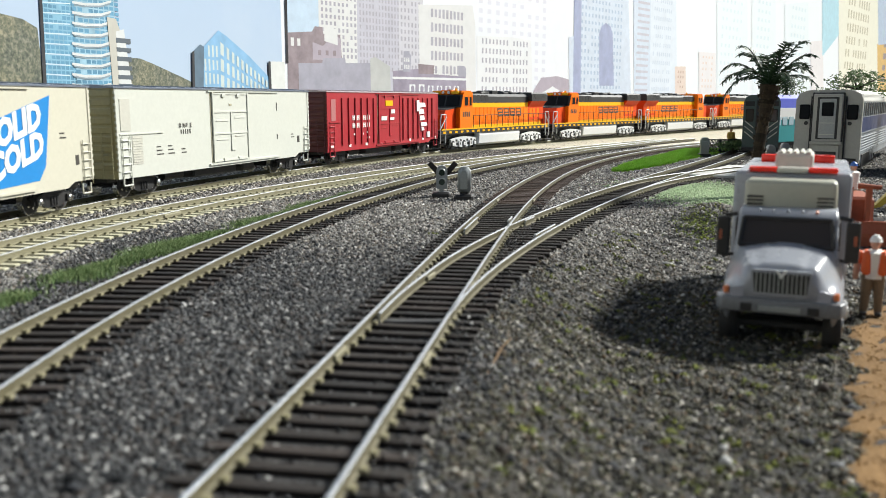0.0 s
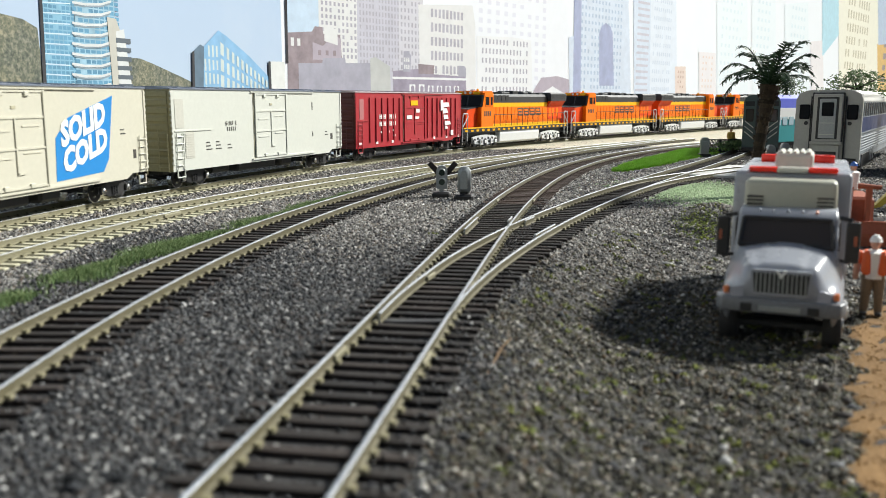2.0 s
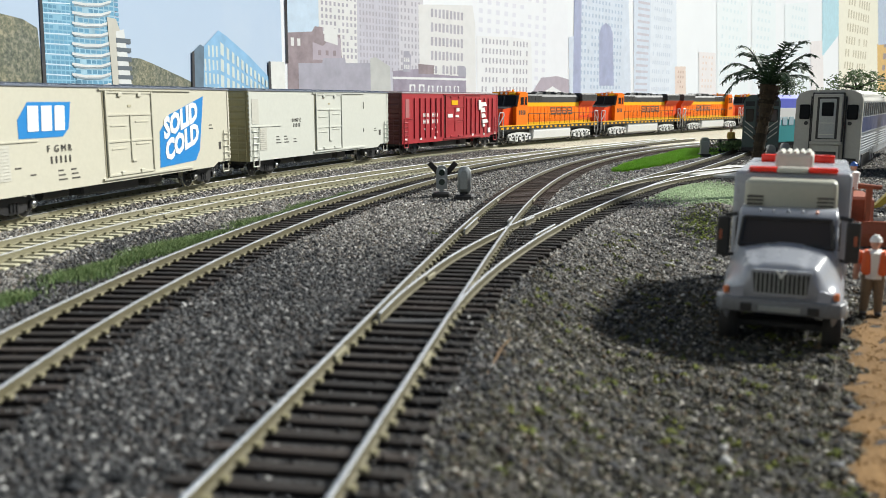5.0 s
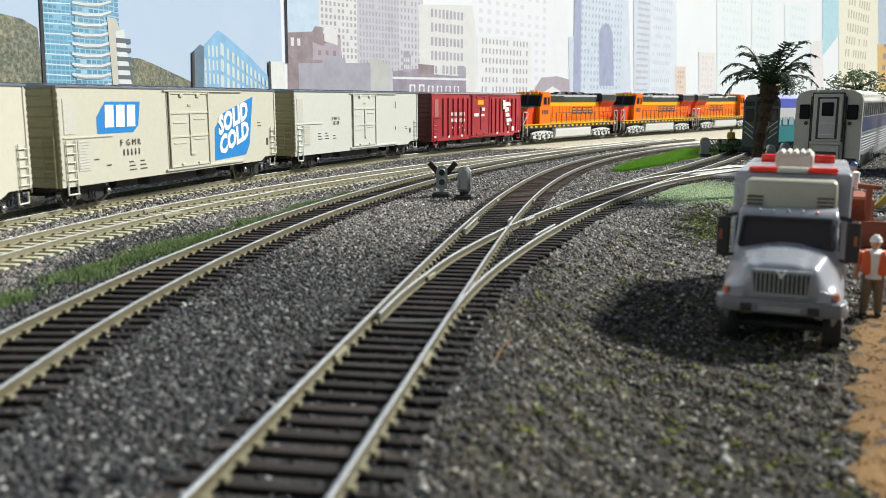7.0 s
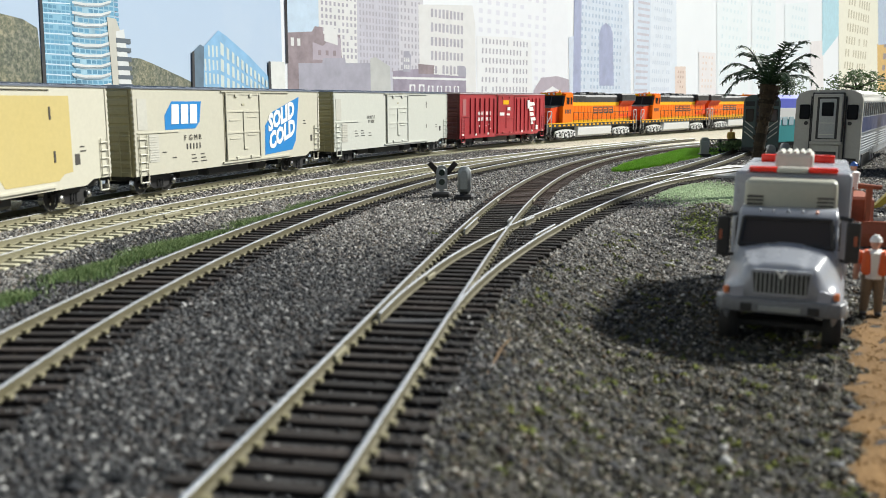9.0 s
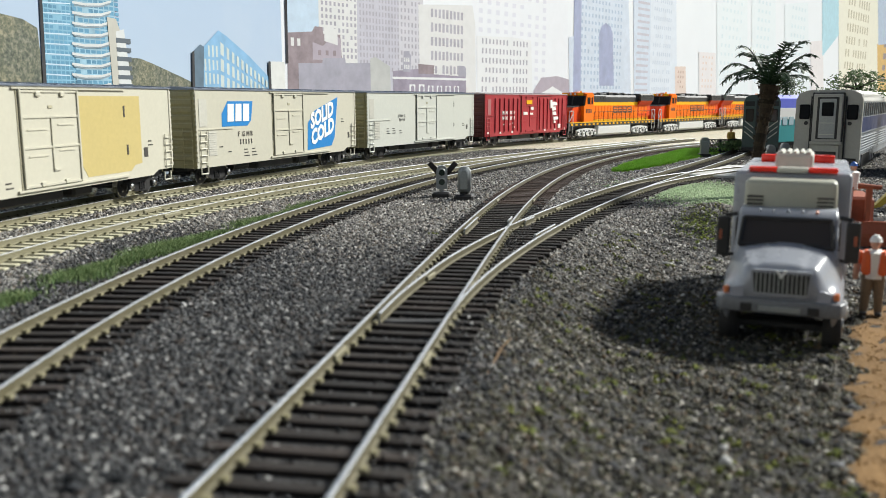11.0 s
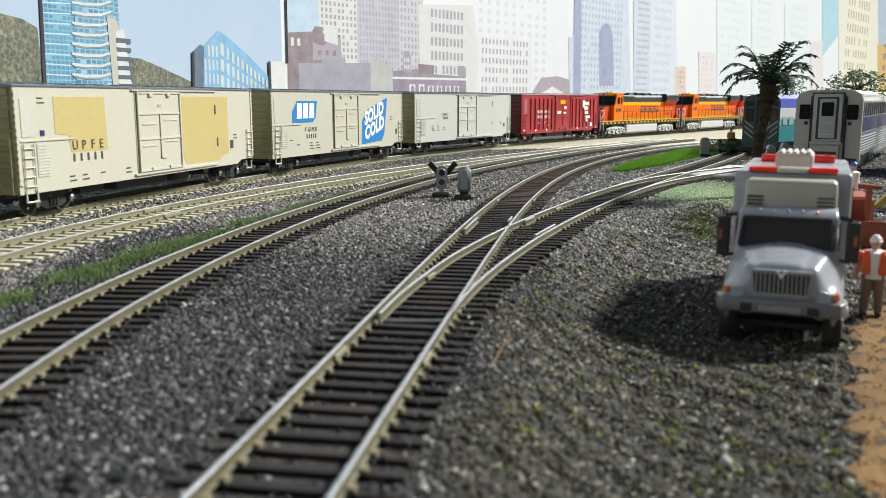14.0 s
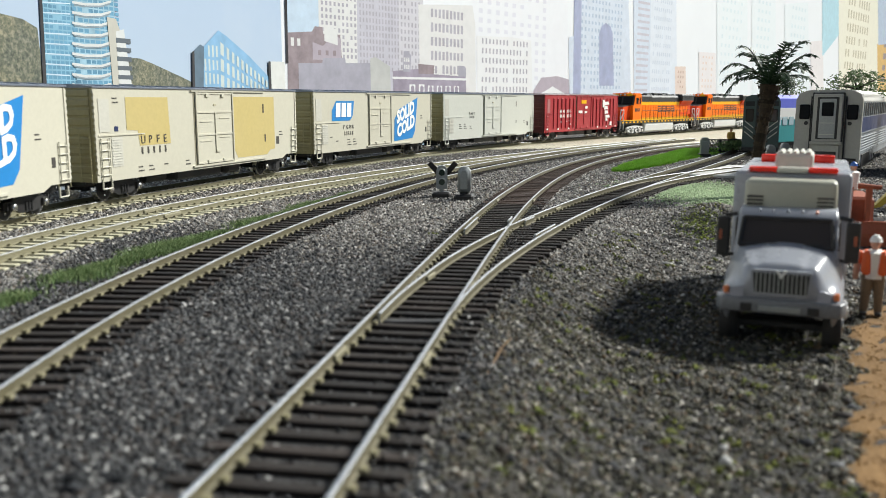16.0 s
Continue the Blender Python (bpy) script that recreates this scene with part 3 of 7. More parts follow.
def e_beyond(y):
    """How far the nearest track's ties reach to carry the diverging track as well."""
    if y < 165 or y > 318:
        return 0.0
    xd = np.interp(y, TRACK_D[1][:, 1], TRACK_D[1][:, 0])
    xe = np.interp(y, TRACK_E[1][:, 1], TRACK_E[1][:, 0])
    return max(0.0, xe - xd)


def build_tracks():
    build_track("main_track", MAIN, "far running track on pale ties under the freight train", -60, 1800, M_TIE_PALE, 5.9)
    build_track("second_track", TRACK_B, "empty running track on pale ties", -20, 1010, M_TIE_PALE, 5.9)
    build_track("grassy_track", TRACK_C, "empty track on dark ties with grass beside it", -20, 1030, M_TIE, 5.7)
    build_track("yard_track", TRACK_D, "nearest track on dark ties leading into a turnout", -20, 950, M_TIE, 5.6, longer=e_beyond, brown_from=398)
    t = build_track("siding_track", TRACK_E, "diverging turnout track on dark ties", 182, 790, M_TIE, 5.6, longer=lambda y: 0.0 if y > 318 else None, left_from=180, blade=((180, 226, 250), (1.7, 0.9, 0.0)))
    build_track("spur_track", TRACK_F, "short spur branching off beside the pale slab", 446, 620, M_TIE, 5.6, longer=lambda y: 0.0 if y > 500 else None)
    # turnout fittings
    for off, a, b in ((-6.2, 303, 336), (6.7, 323, 338)):
        part("guard_rail", rail_mesh(TRACK_D, off, a, b), [M_RAIL, M_RAILSIDE], t)
    part("guard_rail", rail_mesh(TRACK_E, 6.2, 290, 318), [M_RAIL, M_RAILSIDE], t)
    part("wing_rail", rail_mesh(TRACK_E, -6.7, 323, 338), [M_RAIL, M_RAILSIDE], t)
    # throw bar under the point blades
    bm = bmesh.new()
    box(bm, -17.5, 3.5, 181.5, 184.0, HEAD - 2.9, HEAD - 2.0, 0, 0.2)
    part("throw_bar", bm, M_BLACK, t)
    for ln, off, y, side in ((TRACK_D, -8.25, 155, 1), (TRACK_D, 8.25, 152, 1), (TRACK_D, -8.25, 404, 1), (TRACK_D, 8.25, 404, 1), (TRACK_E, -8.25, 372, 1), (TRACK_E, 8.25, 368, 1), (TRACK_E, -7.2, 227, 1), (TRACK_D, 8.25, 214, 1)):
        s, q, d = shifted(ln, off)
        i = int(np.argmin(abs(q[:, 1] - y)))
        bm = bmesh.new()
        v = box(bm, 0.2, 0.95, -3.6, 3.6, HEAD - 2.1, HEAD - 0.75, 0, 0.2)
        turn(v, Matrix.Translation((q[i, 0], q[i, 1], 0)) @ Matrix.Rotation(math.atan2(d[i, 1], d[i, 0]) - math.pi / 2, 4, "Z"))
        part("rail_joiner", bm, M_JOIN, t)
    for ln, off, y in ((TRACK_B, -8.25, 366), (TRACK_B, 8.25, 352), (MAIN, 8.25, 345)):
        s, q, d = shifted(ln, off)
        i = int(np.argmin(abs(q[:, 1] - y)))
        bm = bmesh.new()
        v = box(bm, 0.2, 0.9, -6.0, 6.0, HEAD - 2.1, HEAD - 0.6, 0, 0.2)
        turn(v, Matrix.Translation((q[i, 0], q[i, 1], 0)) @ Matrix.Rotation(math.atan2(d[i, 1], d[i, 0]) - math.pi / 2, 4, "Z"))
        part("rail_joiner", bm, M_JOIN, t)


def build_sand():
    """A pale sanded strip along the far running track."""
    s, q, d = MAIN
    v = []
    k = [i for i in range(0, len(q), 10) if 850 < q[i, 1] < 1900]
    cols = (13, 16, 50, 90, 140, 146)
    for i in k:
        for j, o in enumerate(cols):
            grow = min(1.0, (q[i, 1] - 850) / 150)
            oo = 13 + (o - 13) * grow
            v.append((q[i, 0] + oo * d[i, 1], q[i, 1] - oo * d[i, 0], 1.2 if j in (0, len(cols) - 1) else 2.5))
    n = len(cols)
    i = (np.arange(len(k) - 1)[:, None] * n + np.arange(n - 1)[None, :]).ravel()
    me = from_arrays("sand_strip", np.array(v), np.stack([i, i + 1, i + 1 + n, i + n], 1), M_SAND)
    tagged(new("sand_strip", me), "pale sandy strip beside the far running track", "path", kind="structure")


build_ground()
build_dirt()
build_sand()


# ---------------------------------------------------------------- the freight train
WHEEL_R = 5.3


def wheelset(parent, x, z=WHEEL_R, mat=None):
    bm = bmesh.new()
    rod(bm, (0, -8.0, 0), (0, 8.0, 0), 0.9, None, 8, 0)
    for y in (-8.3, 8.3):
        k = 1 if y > 0 else -1
        rod(bm, (0, y - 1.3 * k, 0), (0, y + 1.2 * k, 0), WHEEL_R, WHEEL_R * 0.98, 20, 1)
        rod(bm, (0, y + 1.2 * k, 0), (0, y + 1.5 * k, 0), WHEEL_R * 0.94, WHEEL_R * 0.80, 18, 0)
        for i in range(5):
            a = i * 2 * math.pi / 5
            rod(bm, (math.cos(a) * 2.6, y + 1.4 * k, math.sin(a) * 2.6), (math.cos(a) * 2.6, y + 1.7 * k, math.sin(a) * 2.6), 0.6, None, 6, 1)
    return part("wheelset", bm, [M_DARK, M_STEEL], parent, "bright metal wheels", at=(x, 0, z))


def bogie(parent, x, axles=(-10.0, 10.0), mat=None, wide=12.2):
    """A truck: side frames with journal boxes and springs, bolster, turning wheelsets."""
    mat = mat or M_BLACK
    bm = bmesh.new()
    half = max(axles)
    up = 2.6 if len(axles) > 2 else 0.0
    for y in (-wide, wide):
        prism(bm, [(-half - 3, 4.2), (-half + 2.5, 3.6), (-4.5, 2.4), (4.5, 2.4), (half - 2.5, 3.6), (half + 3, 4.2), (half + 3, 7.0 + up), (half - 3, 8.2 + up), (4, 9.2 + up), (-4, 9.2 + up), (-half + 3, 8.2 + up), (-half - 3, 7.0 + up)], y - 0.9, y + 0.9, 0)
        k = 1 if y > 0 else -1
        for a in axles:
            box(bm, a - 1.9, a + 1.9, y + 0.8 * k, y + 1.9 * k, 3.8, 6.9, 0, 0.3)
        for sx in (-1.8, 0, 1.8):
            rod(bm, (sx, y + 0.9 * k, 3.2), (sx, y + 0.9 * k, 6.6), 0.75, None, 8, 1)
        # on engines, proud black boxes stand for the shaded recesses of the frame
        for a in [(axles[i] + axles[i + 1]) / 2 for i in range(len(axles) - 1)]:
            if len(axles) > 2:
                box(bm, a - 4.2, a + 4.2, y + 0.7 * k, y + 1.15 * k, 4.4, 6.6, 1)
                box(bm, a - 0.9, a + 0.9, y + 0.7 * k, y + 2.2 * k, 3.0, 8.4, 0, 0.2)
                for dx in (-5.4, 2.2):
                    box(bm, a + dx, a + dx + 3.2, y + 0.7 * k, y + 1.1 * k, 7.6, 9.6, 1)
        # black rings and blocks paint in the dark gaps round the axles
        if len(axles) > 2:
            for a in axles:
                rod(bm, (a, y + 0.7 * k, 5.3), (a, y + 1.2 * k, 5.3), 3.3, None, 14, 1)
                box(bm, a - 3.0, a + 3.0, y - 0.6, y + 0.95 * k, 1.4, 3.4, 1)
    box(bm, -3.2, 3.2, -12, 12, 5.4, 9.0, 1, 0.3)
    b = part("bogie", bm, [mat, M_BLACK], parent, at=(x, 0, 0))
    if len(axles) == 2:
        for y in (-wide, wide):
            for a in axles:
                bm = bmesh.new()
                k = 1 if y > 0 else -1
                rod(bm, (a, y + 1.8 * k, 5.2), (a, y + 2.4 * k, 5.2), 1.7, 1.2, 12)
                part("bearing_cap", bm, M_STEEL, b, "bright metal bearing cap", True)
    for a in axles:
        w = wheelset(b, a)
        SPINNING.append(w)
    return b


SPINNING = []
CARS = []


def coupler(parent, x, way):
    bm = bmesh.new()
    box(bm, x - 8 * way, x + 9 * way, -1.2, 1.2, 8.0, 10.4, 0, 0.25)
    box(bm, x + 8 * way, x + 12.0 * way, -2.4, 1.6, 7.2, 11.0, 0, 0.5)
    rod(bm, (x + 8 * way, 0, 7.5), (x + 9 * way, 0, 3.0), 0.35, None, 6, 0)
    part("coupler", bm, M_BLACK, parent)


def side_y(w):
    return Matrix.Translation((0, -w, 0)) @ Matrix.Rotation(math.pi / 2, 4, "X")


def ladder(parent, mat, xs, y, z0, z1, rungs, ends=False):
    """Grab ladder proud of a side; ends: proud of an end wall, xs then runs across."""
    bm = bmesh.new()
    for x in xs:
        if ends:
            rod(bm, (y, x, z0), (y, x, z1), 0.24, None, 5)
        else:
            rod(bm, (x, y, z0), (x, y, z1), 0.24, None, 5)
    for i in range(rungs):
        z = z0 + (z1 - z0) * (i + 0.5) / rungs
        if ends:
            rod(bm, (y, xs[0], z), (y, xs[1], z), 0.3, None, 5)
        else:
            rod(bm, (xs[0], y, z), (xs[1], y, z), 0.3, None, 5)
    part("ladder", bm, mat, parent)


def plate_poly(bm, pts, w, mat, proud=0.12):
    """A thin printed patch on the car's right-hand side: a profile in x and z."""
    prism(bm, pts, -w - proud, -w + 0.02, mat)


def freight_car(name, label, length, side, end_mat, scheme, roof=None, ribs=False):
    """A mechanical refrigerator car. x runs forward, its right-hand side (negative y) is the one in view."""
    car = thing(name, label, "freight car", group="cars of the freight train")
    half, w = length / 2, 17.3
    z0, z1 = 9.5, 50.3
    roof = roof or M_ROOF
    # body shell
    bm = bmesh.new()
    step = 12
    prof = [(-half, z0), (half - 19, z0), (half - 14, z0 + 2.2), (half, z0 + 2.2), (half, z1), (-half, z1)]
    prism(bm, prof, -w, w, 0)
    bm.faces.ensure_lookup_table()
    for f in bm.faces:
        c = f.calc_center_median()
        if abs(abs(c.x) - half) < 0.01:
            f.material_index = 1
    body = part("body", bm, [side, end_mat], car)
    # corrugated ends
    bm = bmesh.new()
    for way in (-1, 1):
        bm = bmesh.new()
        prof = [(way * (half - 0.3), z0 + 3.4)]
        for i in range(9):
            z = z0 + 5.5 + i * 4.1
            prof += [(way * (half + 0.08), z - 1.7), (way * (half + 0.55), z - 1.1), (way * (half + 0.55), z + 1.1), (way * (half + 0.08), z + 1.7)]
        prof.append((way * (half - 0.3), z0 + 40.3))
        prism(bm, prof, -15.4, 15.4, 0)
        part("end_panel", bm, end_mat, body, "corrugated end panel")
    # corner posts with rivet-like teeth
    bm = bmesh.new()
    for way in (-1, 1):
        bm = bmesh.new()
        prof = [(way * (half - 1.5), z0 + 3.0)]
        for i in range(14):
            z = z0 + 3.6 + i * 2.65
            prof += [(way * (half - 0.2), z), (way * (half + 0.15), z + 0.1), (way * (half + 0.15), z + 1.25), (way * (half - 0.2), z + 1.35)]
        prof.append((way * (half - 1.5), z0 + 40.4))
        prism(bm, prof, -w - 0.35, -w + 0.5, 0)
        part("corner_post", bm, side, body)
    # roof
    bm = bmesh.new()
    prism(bm, [(-w - 0.5, z1 - 0.3), (w + 0.5, z1 - 0.3), (w + 0.5, z1 + 0.4), (9, z1 + 0.95), (0, z1 + 1.15), (-9, z1 + 0.95), (-w - 0.5, z1 + 0.4)], -half - 0.6, half + 0.6, 0, axis="x")
    n = 16
    for i in range(n):
        x = -half + (i + 0.5) * (2 * half) / n
        prism(bm, [(-w - 0.5, z1 + 0.4), (-w - 0.5, z1 + 0.75), (-9, z1 + 1.3), (0, z1 + 1.5), (9, z1 + 1.3), (w + 0.5, z1 + 0.75), (w + 0.5, z1 + 0.4), (0, z1 + 1.0)], x - 0.45, x + 0.45, 0, axis="x")
    part("roof", bm, roof, car, "grey metal roof with raised seams")
    # plug door with frame, bars and handles
    bm = bmesh.new()
    dx0, dx1 = -17.6, 17.6
    box(bm, dx0, dx1, -w - 0.5, -w + 0.1, z0 + 3.2, z1 - 2.4, 0, 0.15)
    door = part("door", bm, side, car, "plug door with latch bars")
    bm = bmesh.new()
    for x in (dx0, dx1):
        box(bm, x - 0.55, x + 0.55, -w - 1.1, -w - 0.4, z0 + 2.4, z1 - 1.6, 0, 0.15)
    for z in (z0 + 3.0, z1 - 2.2, z0 + 29.0, z0 + 17.5):
        box(bm, dx0, dx1, -w - 0.9, -w - 0.4, z - 0.4, z + 0.4, 0)
    for x in (-7.5, 7.5):
        for z in (z0 + 3.4, z1 - 3.2):
            box(bm, x - 1.4, x + 1.4, -w - 1.3, -w - 0.4, z - 0.9, z + 0.9, 0, 0.2)
    box(bm, -0.4, 0.4, -w - 1.0, -w - 0.4, z0 + 8.0, z0 + 29.0, 0)
    box(bm, -0.4, 4.0, -w - 1.0, -w - 0.4, z0 + 8.0, z0 + 8.8, 0)
    for z in (z0 + 14.0, z0 + 24.0):
        box(bm, -14.5, -3.0, -w - 0.8, -w - 0.4, z, z + 0.5, 0)
        box(bm, 4.0, 14.5, -w - 0.8, -w - 0.4, z + 1.5, z + 2.0, 0)
    part("latch_gear", bm, side, door)
    bm = bmesh.new()
    for x in (dx0 - 1.3, dx1 + 1.3):
        box(bm, x - 0.22, x + 0.22, -w - 0.25, -w + 0.1, z0 + 2.4, z1 - 1.6, 0)
    box(bm, dx0 - 1.5, dx1 + 1.5, -w - 0.25, -w + 0.1, z1 - 1.6, z1 - 1.2, 0)
    box(bm, -1.4, 1.2, -w - 0.75, -w - 0.45, z1 - 8.6, z1 - 7.5, 0)
    part("door_seal", bm, M_CREAMD, door)
    # door track, sill ledge
    bm = bmesh.new()
    box(bm, dx0 - 4, dx1 + 36, -w - 0.8, -w + 0.1, z1 - 1.4, z1 - 0.8, 0)
    part("door_rail", bm, side, body)
    bm = bmesh.new()
    box(bm, dx0 - 4, dx1 + 36, -w - 0.9, -w + 0.1, z0 + 1.2, z0 + 2.1, 0)
    part("door_rail", bm, side, body)
    # ladders and grab irons
    ladder(car, side, (-half + 3.0, -half + 8.5), -w - 0.55, z0 + 1.0, z0 + 19, 5)
    ladder(car, side, (half - 7.5, half - 2.0), -w - 0.55, z0 + 2.0, z0 + 19, 5)
    ladder(car, end_mat, (-16.0, -10.5), -half - 1.9, z0, z0 + 21, 5, True)
    ladder(car, end_mat, (-16.0, -10.5), half + 1.9, z0, z0 + 21, 5, True)
    # equipment grilles, underframe
    bm = bmesh.new()
    if not ribs:
        box(bm, -half + 3.0, -half + 10.0, -w - 0.22, -w + 0.1, z0 + 21.5, z1 - 5.0, 0)
        box(bm, -half + 10.5, -half + 18.0, -w - 0.22, -w + 0.1, z0 + 6, z0 + 19.0, 0)
        for i in range(10):
            z = z0 + 7 + i * 1.2
            box(bm, -half + 11.0, -half + 17.5, -w - 0.4, -w - 0.2, z, z + 0.35, 0)
        part("grille", bm, M_GREYP, body, "grey equipment grille")
        bm = bmesh.new()
        box(bm, -half + 2, -half + 34, -w - 0.45, -w + 0.1, z0 + 19.7, z0 + 20.2, 0)
    else:
        box(bm, -half + 5.5, -half + 11.5, -w - 0.22, -w + 0.1, z0 + 21, z1 - 5.0, 0)
        part("grille", bm, painted("faded_red", (0.42, 0.14, 0.14), 0.6), body, "faded pink-red grille")
        bm = bmesh.new()
        xs = [-half + 20 + 9.2 * i for i in range(6)] + [24 + 9.2 * i for i in range(7)]
        for x in xs:
            if x < half - 4 and abs(x) > 19.5:
                box(bm, x - 0.8, x + 0.8, -w - 0.9, -w + 0.1, z0 + 4, z1 - 4, 0, 0.25)
                part("side_rib", bm, side, body)
                bm = bmesh.new()
        box(bm, -half + 3, -half + 18, -w - 0.6, -w + 0.1, z0 + 19.7, z0 + 20.4, 0)
    part("side_rib", bm, side, body)
    bm = bmesh.new()
    box(bm, -half + 1, half - 1, -9, 9, z0 + 0.4, z0 + 3.0, 0)
    box(bm, -30, 12, -13, 13, 5.0, z0 + 1, 0, 0.8)
    box(bm, 20, 34, -12, 12, 4.6, z0 + 1, 0, 1.2)
    rod(bm, (-52, -9, 7.4), (-36, -9, 7.4), 2.2, None, 10)
    for x in (-half + 4, half - 4):
        box(bm, x - 3, x + 3, -10, 10, 7.6, 12.0, 0)
    part("underframe", bm, M_BLACK, car)
    for way in (-1, 1):
        coupler(car, way * (half + 1), way)
        bogie(car, way * (half - 23))
    # stirrups
    for x in (-half + 3, half - 9):
        bm = bmesh.new()
        for k in (0, 6):
            rod(bm, (x + k, -w - 0.3, z0 + 1), (x + k, -w - 0.3, 6.3), 0.4, None, 5)
        rod(bm, (x, -w - 0.3, 6.4), (x + 6, -w - 0.3, 6.4), 0.4, None, 5)
        part("step", bm, side, car)
    scheme(body, half, w, z0, z1)
    CARS.append((car, length, half - 23))
    return car


def small_print(bm, rows, mat, w):
    """Fine print too small to read: short bars."""
    for x, z, n in rows:
        for i in range(n):
            box(bm, x, x + 3.2 + (i * 37 % 3), -w - 0.14, -w + 0.02, z - i * 1.8, z - i * 1.8 + 0.55, mat)


def side_text(bm, words, size, x, z, w, mat, shear=0.0, squeeze=1.0, slope=0.0, bold=0.0):
    """Letters on the right-hand side; slope lets the line climb."""
    m = Matrix.Translation((x, -w - 0.16, z)) @ Matrix.Rotation(math.pi / 2, 4, "X")
    sh = Matrix.Identity(4)
    sh[1][0] = slope
    lettering(bm, words, size, m @ sh, mat, shear, squeeze, bold)


def bars(bm, x, z, n, bw, bh, gap, w, mat):
    """A number that stays plain: upright bars of its size."""
    for i in range(n):
        box(bm, x + i * (bw + gap), x + i * (bw + gap) + bw, -w - 0.18, -w + 0.02, z, z + bh, mat)


def scheme_plain(body, half, w, z0, z1):
    bm = bmesh.new()
    for i, c in enumerate("BNFE"):
        side_text(bm, c, 3.2, -47.5 + 3.1 * i, z0 + 21.8, w + 0.12, 0)
    part("reporting_mark", bm, M_INK, body)
    bm = bmesh.new()
    bars(bm, -46, z0 + 18.6, 5, 0.7, 2.2, 1.2, w, 0)
    part("road_number", bm, M_INK, body)["kind"] = "stuff"
    bm = bmesh.new()
    small_print(bm, [(-66, z0 + 13, 3), (-57, z0 + 13, 3), (-46, z0 + 11, 2), (70, z0 + 14, 2)], 0, w)
    box(bm, 78, 81, -w - 0.14, -w + 0.02, z0 + 9, z0 + 13, 0)
    box(bm, 52, 53, -w - 0.14, -w + 0.02, z1 - 12, z1 - 7, 0)
    box(bm, 52, 53, -w - 0.14, -w + 0.02, z0 + 12, z0 + 15, 0)
    part("small_print", bm, M_INK, body, "small black lettering")["kind"] = "stuff"


def scheme_cold(body, half, w, z0, z1):
    bm = bmesh.new()
    plate_poly(bm, [(-71, z0 + 21.0), (-46, z0 + 21.0), (-42, z0 + 24.2), (-40, z1 - 6.2), (-65, z1 - 6.2), (-71, z0 + 28)], w, 0)
    part("logo", bm, M_BLUE, body, "cut-cornered blue emblem patch")
    bm = bmesh.new()
    plate_poly(bm, [(23.5, z0 + 3.4), (57, z0 + 4.8), (61.5, z0 + 10.0), (67.0, z1 - 3.6), (33.5, z1 - 12.5), (24.5, z0 + 20.5)], w, 0)
    part("logo", bm, M_BLUE, body, "slanted blue emblem patch")
    bm = bmesh.new()
    for i in range(3):
        x = -66.0 + i * 7.7
        prism(bm, [(x, z0 + 23.6), (x + 6.0, z0 + 23.6), (x + 6.6, z1 - 7.6), (x + 0.8, z1 - 7.6)], -w - 0.3, -w - 0.1, 0)
        part("emblem_block", bm, M_WINK, body, "white block of the emblem")
        bm = bmesh.new()
    side_text(bm, "SOLID", 13.2, 28.0, z0 + 17.0, w + 0.12, 0, 0.0, 0.88, 0.27, 0.62)
    part("lettering", bm, M_WINK, body, "white slanted word")
    bm = bmesh.new()
    side_text(bm, "COLD", 13.2, 28.5, z0 + 6.2, w + 0.12, 0, 0.0, 0.88, 0.27, 0.62)
    part("lettering", bm, M_WINK, body, "white slanted lettering")
    bm = bmesh.new()
    for i, c in enumerate("FGMR"):
        side_text(bm, c, 3.9, -56.0 + 4.2 * i, z0 + 15.3, w + 0.12, 0)
    part("reporting_mark", bm, M_INK, body)
    bm = bmesh.new()
    bars(bm, -54, z0 + 10.8, 5, 0.9, 2.8, 1.9, w, 0)
    part("road_number", bm, M_INK, body)["kind"] = "stuff"
    bm = bmesh.new()
    small_print(bm, [(-74, z0 + 10, 1), (-66, z0 + 7, 1), (-50, z0 + 7.5, 3), (-42, z0 + 7.5, 3), (72, z0 + 22, 2)], 0, w)
    box(bm, 82, 84.5, -w - 0.14, -w + 0.02, z0 + 9, z0 + 13, 0)
    part("small_print", bm, M_INK, body, "black lettering")["kind"] = "stuff"


